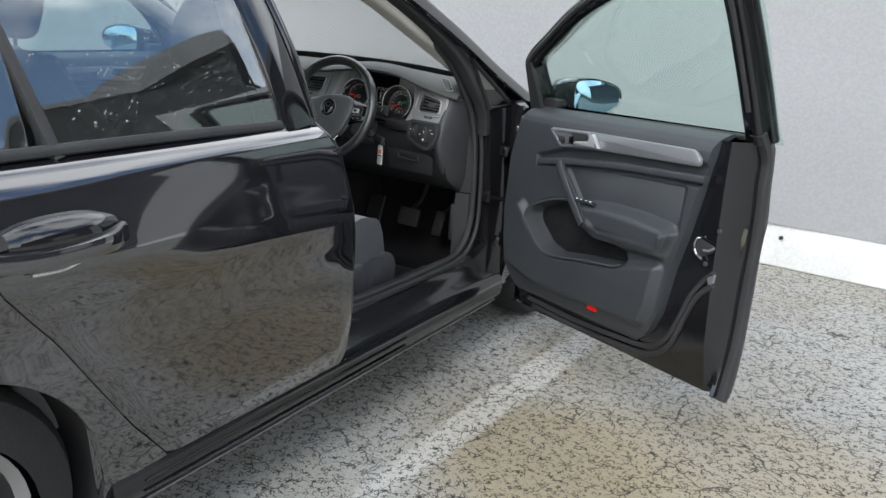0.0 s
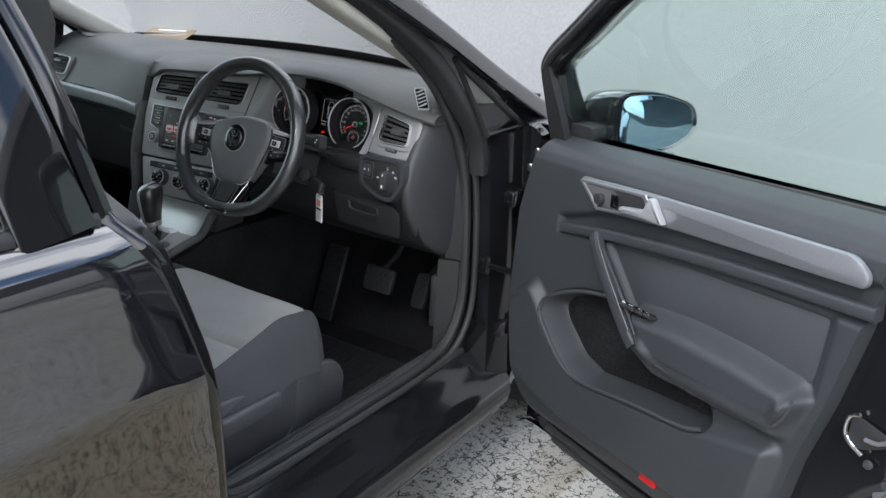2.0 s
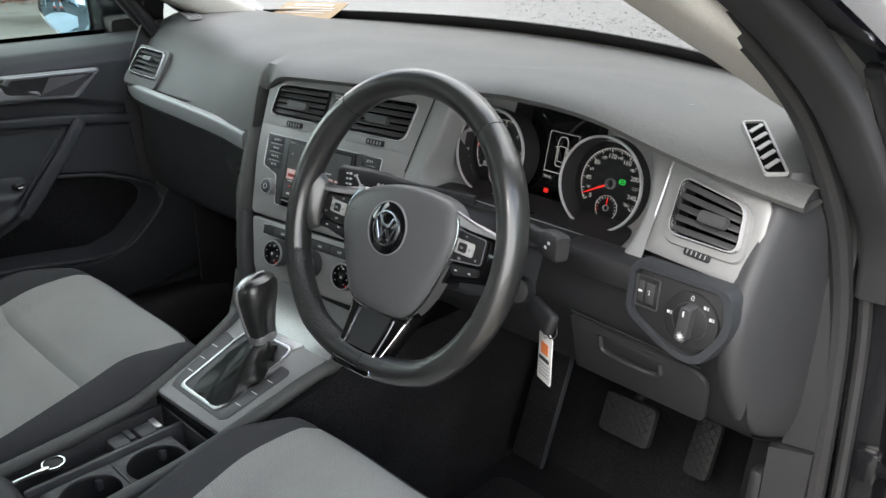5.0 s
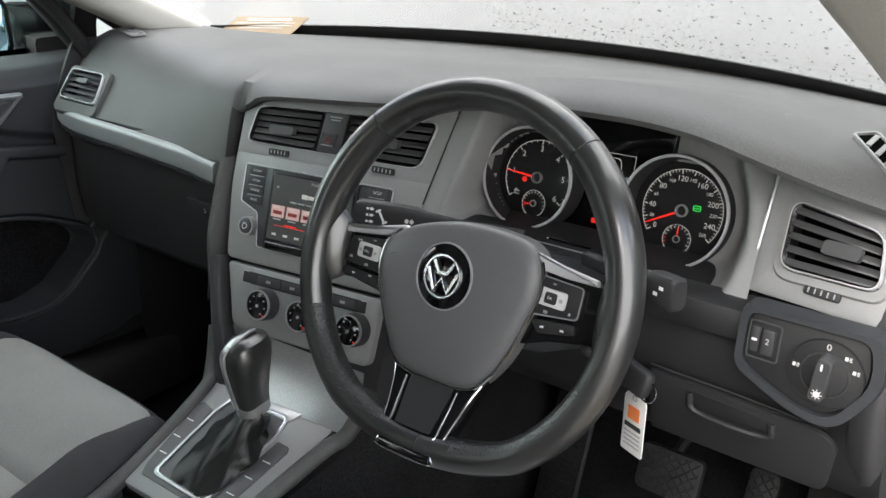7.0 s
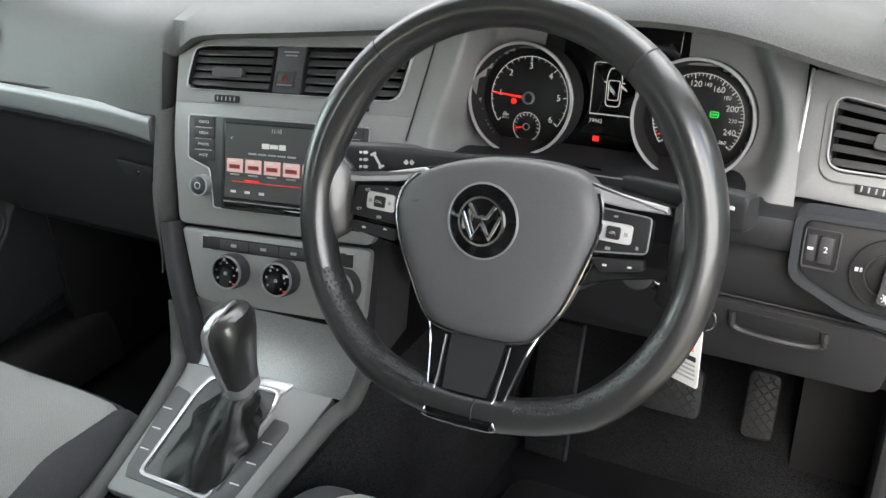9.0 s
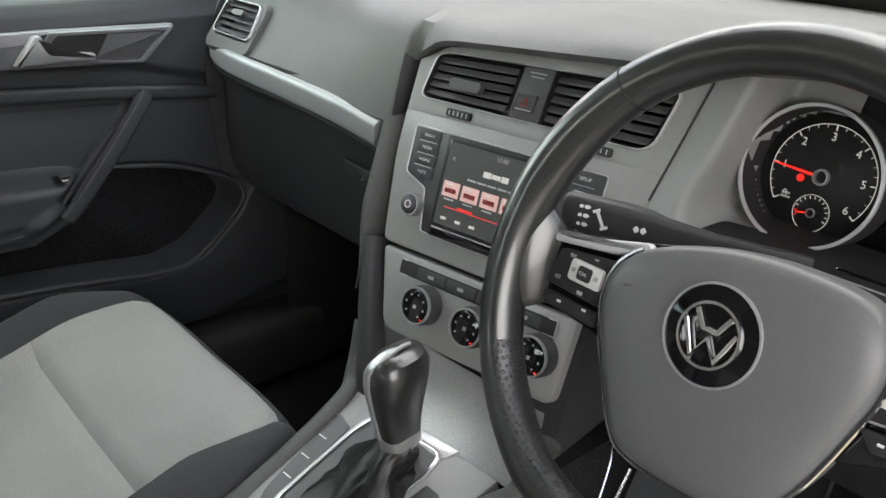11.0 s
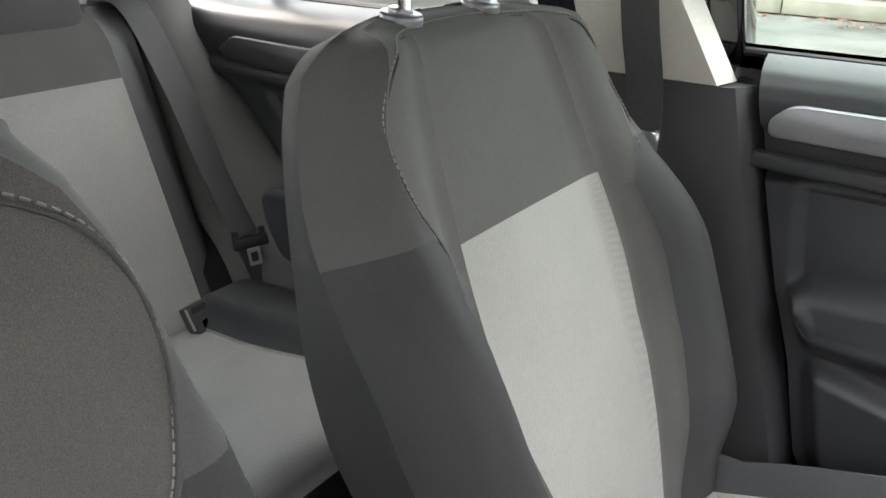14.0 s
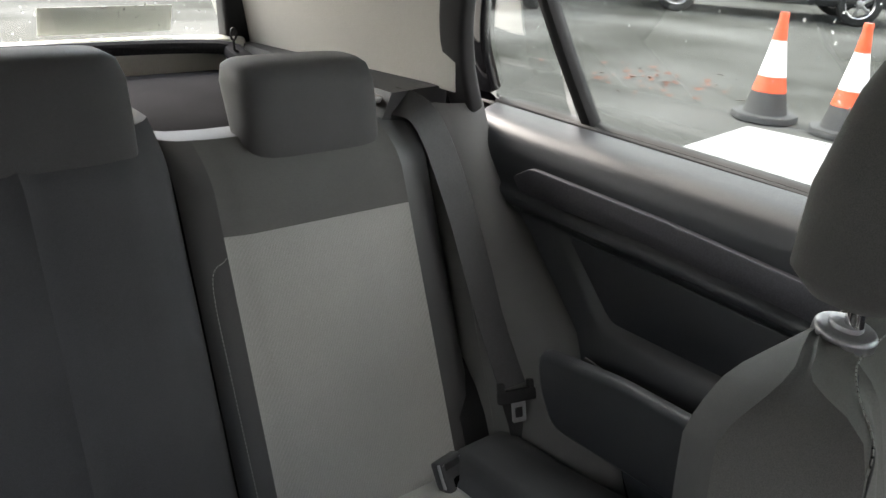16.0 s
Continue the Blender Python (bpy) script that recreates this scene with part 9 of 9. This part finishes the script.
def rear_bench():
    bench = thing("bench_seat", (0, 0.3, 0.24), "dark cloth rear bench with pale grey seat panels", "rear seat")

    def section(x0, x1, light0, light1, ztop, bow):
        zs = list(np.linspace(0.40, ztop, 30))
        us = list(np.linspace(0, 1, 33))
        rows = []
        for z in zs:
            row = []
            for u in us:
                x = x0 + (x1 - x0) * u
                e = min(u, 1 - u)
                y = 0.055 + (0.83 - z) * 0.40 - 0.03 * max(0, 1 - e / 0.07) ** 2 + 0.012 * smooth01(e, 0.02, 0.2) * bow
                y -= 0.05 * max(0, (z - ztop + 0.06) / 0.06) ** 2
                row.append(Vector((x, y, z)))
            rows.append(row)
        n = len(rows)
        top = [Vector((p.x, p.y - 0.05, p.z + 0.006)) for p in rows[-1]]
        top2 = [Vector((p.x, p.y - 0.10, p.z - 0.02)) for p in rows[-1]]
        rows += [top, top2]
        zz = zs + [ztop + 0.006, ztop - 0.02]

        def cl(i, j):
            if i >= n - 1:
                return "top"
            z, x = (zs[i] + zs[i + 1]) / 2, x0 + (x1 - x0) * (us[j] + us[j + 1]) / 2
            if light0 < x < light1:
                return "insert" if z < 0.840 else "upper"
            return "left" if x < (x0 + x1) / 2 else "right"
        return split(rows, cl, sink=0.004)
    for x0, x1, l0, l1, zt in ((-0.655, -0.205, -0.570, -0.250, 0.955), (0.205, 0.655, 0.250, 0.570, 0.955)):
        for key, geo in section(x0, x1, l0, l1, zt, 1).items():
            part({"insert": "centre_panel", "upper": "upper_panel"}.get(key, "side_bolster" if key != "top" else "top_cover"), geo, FAB_LIGHT if key == "insert" else (FAB_MID if key == "upper" else FAB_SIDE), bench, "pale grey woven backrest panel" if key == "insert" else "", sharp=60)
    for key, geo in section(-0.202, 0.202, 0.5, 0.6, 0.985, 2.2).items():
        part("middle_backrest", geo, FAB_DARK, bench, "", sharp=60)
    for sx in (-1, 1):
        for xx, z0 in ((0.652, 0.81), (0.206, 0.80)):
            pts = smooth_path([Vector((sx * (xx + 0.028 * (1 if xx < 0.4 else -0.1)), 0.085, 0.822)), Vector((sx * xx, 0.10, 0.795)), Vector((sx * (xx + 0.0), 0.155, 0.65)), Vector((sx * (xx + 0.005), 0.225, 0.46))], 8)
            stitching([p + Vector((0, 0.0045, 0)) for p in pts], bench)
        # side wedge beside the door
        W = []
        for z in np.linspace(0.40, 0.985, 16):
            yb = 0.05 + (0.83 - z) * 0.40
            f = smooth01(z, 0.5, 0.98)
            W.append([Vector((sx * 0.648, yb - 0.02, z)), Vector((sx * 0.655, yb + 0.015, z)), Vector((sx * 0.668, yb + 0.06 * (1 - f) + 0.014, z)), Vector((sx * (0.695 - 0.01 * f), yb + 0.15 * (1 - f) + 0.012 + 0.02 * f, z)), Vector((sx * 0.722, yb + 0.225 * (1 - f) + 0.004 + 0.04 * f, z)), Vector((sx * 0.748, yb + 0.25 * (1 - f) - 0.01 + 0.06 * f, z)), Vector((sx * 0.75, yb - 0.03, z))])
        part("door_side_bolster", grid(W), FAB_SMOOTH, bench, "", sharp=70)
        # cushion
        C = []
        prof = smooth_path([(0, 0.20, 0.40), (0, 0.27, 0.418), (0, 0.40, 0.425), (0, 0.56, 0.448), (0, 0.66, 0.455), (0, 0.70, 0.435), (0, 0.71, 0.38), (0, 0.69, 0.30)], 5)
        xs = np.concatenate([np.linspace(0.0, 0.52, 24), np.linspace(0.528, 0.565, 8), np.linspace(0.58, 0.70, 8)])
        for p in prof:
            C.append([Vector((sx * x, p.y, p.z + 0.058 * smooth01(x, 0.530, 0.558) * smooth01(p.y, 0.20, 0.26) - 0.05 * max(0, (x - 0.64) / 0.06) ** 2 + 0.01 * smooth01(x, 0.22, 0.12))) for x in xs])

        def cl(i, j):
            x = (xs[j] + xs[j + 1]) / 2
            y = (prof[i].y + prof[i + 1].y) / 2
            if x > 0.533:
                return "outer"
            if x < 0.20:
                return "middle"
            return ("panel_rear" if y < 0.40 else "panel_front") if prof[i].z > 0.40 else "lip"
        for key, geo in split(C, cl, sink=0.005).items():
            lt = key.startswith("panel")
            part("cushion_panel" if lt else "cushion_bolster", geo, FAB_LIGHT if lt else FAB_DARK, bench, "pale grey woven cushion panel" if lt else "", sharp=60)
        # buckles in the seat joint
        for xx in (0.53, 0.245):
            m = axes((sx * xx, 0.262, 0.432), (-1, 0.15 * sx, 0), (0, -0.45, 1))
            b = part("belt_buckle", plate(rounded([(-0.027, 0.034), (0.027, 0.034), (0.025, -0.012), (0.013, -0.031), (-0.013, -0.031), (-0.025, -0.012)], [0.004, 0.004, 0.012, 0.010, 0.010, 0.012], 4), 0.020, at(m, 0, 0, -0.006), 0.006, 3), RADIO, bench, "dark belt buckle sunk in the seat joint")
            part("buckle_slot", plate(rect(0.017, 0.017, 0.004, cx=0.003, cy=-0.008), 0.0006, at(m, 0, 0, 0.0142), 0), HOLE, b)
            part("slot_lip", tube([m @ Vector((x, -0.0175, 0.0146)) for x in (-0.005, 0.003, 0.011)], 0.0013, 6), CHROME, b)
            part("buckle_edge", tube(smooth_path([m @ Vector((x, y, 0.0105)) for x, y in ((-0.0265, 0.032), (-0.0262, 0.008), (-0.0245, -0.010))], 4), 0.0026, 8), SPOKE, b, "bright worn edge")
            part("release_key", rbox((0, 0.024, 0.013), (0.034, 0.012, 0.006), 0.002, 2, m), MATTE, b)
        # headrests
    for xx, zz, yy, wd in ((-0.440, 0.985, -0.050, 0.122), (-0.012, 1.015, -0.045, 0.148), (0.440, 0.985, -0.050, 0.122)):
        hr = []
        for z, w, d0, d1 in ((-0.090, wd * 0.78, 0.012, 0.045), (-0.084, wd * 0.93, 0.0, 0.056), (-0.06, wd, -0.015, 0.060), (0.0, wd, -0.045, 0.055), (0.045, wd, -0.07, 0.045), (0.068, wd * 0.95, -0.075, 0.032), (0.076, wd * 0.85, -0.065, 0.018), (0.079, wd * 0.5, -0.05, 0.0)):
            z = z * 0.92 if z < 0 else z
            hr.append([Vector((xx, yy, zz)) + Vector((w * math.copysign(abs(math.cos(t_)) ** 0.4, math.cos(t_)), (d0 + d1) / 2 + (d1 - d0) / 2 * math.copysign(abs(math.sin(t_)) ** 0.55, math.sin(t_)), z)) for t_ in np.linspace(0, 2 * math.pi, 49)[:-1]])
        part("headrest", loft(hr), FAB_HEAD, bench, "dark cloth rear headrest", sharp=60)
        for sx in (-1, 1):
            part("headrest_post", tube([Vector((xx + sx * 0.06, yy - 0.02, zz - 0.14)), Vector((xx + sx * 0.06, yy - 0.02, zz - 0.05))], 0.006, 8), CHROME, bench)
    part("release_knob", rbox((-0.625, -0.075, 0.972), (0.06, 0.05, 0.02), 0.008), PLASTIC, bench, "backrest release")


rear_bench()

# ---- belts, shelf, rear window sticker ----
belt = thing("rear_seat_belt", (-0.65, 0.1, 0.5), "black rear seat belt hanging beside the backrest", "seat belt")


def strap(pts, w, parent, face):
    return part("webbing", sweep(smooth_path([Vector(p) for p in pts], 6), rounded([(-w / 2, -0.0008), (w / 2, -0.0008), (w / 2, 0.0008), (-w / 2, 0.0008)], 0.0004, 1), face), WEBBING, parent)


strap([(-0.612, -0.055, 0.985), (-0.635, 0.02, 0.965), (-0.650, 0.10, 0.84), (-0.656, 0.185, 0.68), (-0.658, 0.262, 0.56)], 0.052, belt, (0.25, 0.8, 0.4))
strap([(-0.655, 0.266, 0.545), (-0.672, 0.28, 0.48), (-0.69, 0.29, 0.40)], 0.046, belt, (0.25, 0.8, 0.4))
TB = axes((-0.657, 0.270, 0.548), (-0.95, 0.25, 0), (0, -0.35, 1))
part("tongue", joined(rbox((0, 0.0, 0.006), (0.072, 0.022, 0.014), 0.004, 2, TB), rbox((-0.028, 0.008, 0.004), (0.012, 0.034, 0.014), 0.004, 2, TB), rbox((0.028, 0.008, 0.004), (0.012, 0.034, 0.014), 0.004, 2, TB)), MATTE, belt)
part("tongue_plate", bezel(resample(rect(0.026, 0.036, 0.003, cy=-0.026), 32), resample(rect(0.015, 0.018, 0.002, cy=-0.028), 32), 0.003, at(TB, 0, 0, 0.008), 0, 0.0004), SPOKE, belt, "bright metal tongue")
part("belt_guide", rbox((-0.605, -0.065, 0.985), (0.07, 0.03, 0.012), 0.004), SILVER, belt)
bk_ = thing("belt_buckle", (0.10, 1.27, 0.40), "dark belt buckle with red release key", "belt buckle")
BM = axes((0.106, 1.268, 0.533), (1, 0, 0), (0, 1, 0.15))
part("casing", rbox((0, 0, -0.04), (0.026, 0.050, 0.085), 0.008, 3, BM), MATTE, bk_)
part("release_key", rbox((0, 0, 0.004), (0.020, 0.040, 0.010), 0.004, 2, BM), RED_PAINT, bk_, "red release key")
fb = thing("front_seat_belt", (-0.68, 0.98, 0.6), "black front seat belt on the pale door post", "seat belt")
strap([(-0.638, 0.972, 1.125), (-0.655, 0.978, 1.08), (-0.670, 0.985, 1.0), (-0.682, 0.993, 0.93), (-0.680, 0.998, 0.82), (-0.662, 1.0, 0.62), (-0.658, 1.01, 0.40)], 0.047, fb, (1, 0.15, 0.2))
part("belt_guide", joined(rbox((-0.640, 0.968, 1.130), (0.03, 0.080, 0.045), 0.014, 4), rbox((-0.636, 0.972, 1.100), (0.022, 0.064, 0.018), 0.008, 3)), BEIGE, fb, "pale belt guide")
part("tongue", rbox((-0.655, 1.005, 0.865), (0.014, 0.055, 0.045), 0.006, 2), CHROME, fb, "bright belt tongue")
part("tongue_plate", rbox((-0.650, 1.03, 0.80), (0.006, 0.03, 0.028), 0.003, 2), CHROME, fb)
shelf = thing("parcel_shelf", (0, -0.32, 0.95), "grey parcel shelf under the rear window", "parcel shelf")
part("shelf_board", rbox((0, -0.31, 0.945), (1.12, 0.44, 0.02), 0.006), SHELF, shelf)
part("shelf_rim", sweep(smooth_path([Vector((-0.545, -0.10, 0.962)), Vector((-0.55, -0.45, 0.985)), Vector((-0.50, -0.545, 1.0)), Vector((0, -0.555, 1.003)), Vector((0.50, -0.545, 1.0)), Vector((0.55, -0.45, 0.985)), Vector((0.545, -0.10, 0.962))], 6), rounded([(-0.02, -0.012), (0.02, -0.012), (0.02, 0.012), (-0.02, 0.012)], 0.008, 2), (0, 0, 1)), SHELF, shelf)
hook = thing("shelf_cord", (-0.535, -0.47, 1.02), "small black cord hook of the parcel shelf", "hook")
part("loop", tube([Vector((-0.535 + 0.006 * math.cos(a), -0.47, 1.034 + 0.011 * math.sin(a))) for a in np.linspace(0, 2 * math.pi, 17)[:-1]], 0.0025, 6, closed=True), MATTE, hook)
part("stem", tube([Vector((-0.535, -0.47, 1.024)), Vector((-0.536, -0.47, 1.005)), Vector((-0.545, -0.47, 0.998))], 0.003, 6), MATTE, hook)
SKM = axes((-0.34, -0.612, 1.048), (1, 0.02, 0), (0, 0.29, 1))
st = thing("window_sticker", (-0.34, -0.61, 1.03), "translucent dealer strip stuck to the rear window", "sticker")
part("strip", plate(rect(0.26, 0.055, 0.003), 0.0006, SKM, 0), mat("translucent_strip", (0.62, 0.62, 0.58), 0.6, spot=0.1), st)
for x, y, w, h in ((0.055, 0.010, 0.13, 0.013), (0.055, -0.006, 0.11, 0.003), (0.055, -0.014, 0.10, 0.003), (-0.07, 0.0, 0.045, 0.003), (-0.105, 0.0, 0.012, 0.010)):
    bar("print_bars", x, y, w, h, at(SKM, 0, 0, 0.0008), GREY_INK, st)


# ---- raindrops ----
def drops(name, n, place, r0, r1, seed, parent, label):
    rnd = random.Random(seed)
    verts, faces = [], []
    for _ in range(n):
        c, nr = place(rnd)
        r = rnd.uniform(r0, r1) * rnd.choice((0.6, 0.8, 1, 1, 1.3))
        t_ = nr.orthogonal().normalized()
        b = nr.cross(t_)
        o = len(verts)
        for hgt, k in ((0.0, 1.0), (0.45, 0.75)):
            for j in range(6):
                a = j * math.pi / 3
                verts.append(tuple(c + (t_ * math.cos(a) + b * math.sin(a)) * r * k + nr * r * hgt))
        verts.append(tuple(c + nr * r * 0.6))
        for j in range(6):
            q = (j + 1) % 6
            faces += [(o + j, o + q, o + 6 + q, o + 6 + j), (o + 6 + j, o + 6 + q, o + 12)]
    ob = part(name, (verts, faces), WATER, parent, label, sharp=80, shadow=False)
    return tagged(ob, kind="stuff")


WATER = mat("rain_water", (0.55, 0.57, 0.58), 0.04, spot=0.2, coat=1.0)
WATER.node_tree.nodes["Principled BSDF"].inputs["Transmission Weight"].default_value = 0.75


def side_spot(s, y0, y1, z0, z1, off):
    def f(rnd):
        y, z = rnd.uniform(y0, y1), rnd.uniform(z0, z1)
        return Vector((s * (body_x(y, z) + off), y, z)), Vector((s, 0, 0.4)).normalized()
    return f


drops("raindrops", 420, side_spot(1, 0.18, 0.78, 1.0, 1.33, -0.005), 0.0008, 0.0022, 3, car_right_rear, "raindrops on the side glass")
drops("raindrops", 380, side_spot(-1, 0.0, 0.78, 1.0, 1.33, -0.005), 0.0007, 0.0018, 4, car_left_rear, "raindrops on the side glass")


def rear_spot(rnd):
    u, v = rnd.uniform(-1, 1), rnd.random()
    return Vector((u * (0.58 - 0.06 * v), -0.60 + 0.10 * v - 0.03 * (1 - u * u) - 0.005, 1.0 + 0.33 * v)), Vector((0, -1, 0.3)).normalized()


drops("raindrops", 1300, rear_spot, 0.0010, 0.0026, 5, car, "raindrops on the rear window")


def wing_spot(rnd):
    y, z = rnd.uniform(2.08, 2.6), rnd.uniform(0.90, 0.96)
    zt = curve(y, [(2.06, 0.93), (2.3, 0.93), (2.8, 0.87), (3.2, 0.74)])
    k = rnd.random()
    return Vector((body_x(y, zt) - 0.022 - 0.09 * k, y, zt + 0.017 + 0.024 * k)), Vector((0.3, 0, 1)).normalized()


drops("raindrops", 700, wing_spot, 0.0010, 0.003, 6, car, "raindrops on the black wing")


def screen_spot(rnd):
    u, v = rnd.uniform(-0.2, 1), rnd.random() ** 2 * 0.25
    x = u * (0.70 - 0.10 * v)
    y = (2.44 - 0.231 * (x / 0.7) ** 2) * (1 - v) + (1.66 - 0.12 * (x / 0.6) ** 2) * v
    return Vector((x, y + 0.006, 0.985 + 0.42 * v + 0.03 * math.sin(math.pi * v) - 0.012 * u * u + 0.006)), Vector((0, 0.5, 0.86)).normalized()


drops("raindrops", 900, screen_spot, 0.0010, 0.0028, 7, car, "raindrops at the foot of the windscreen")
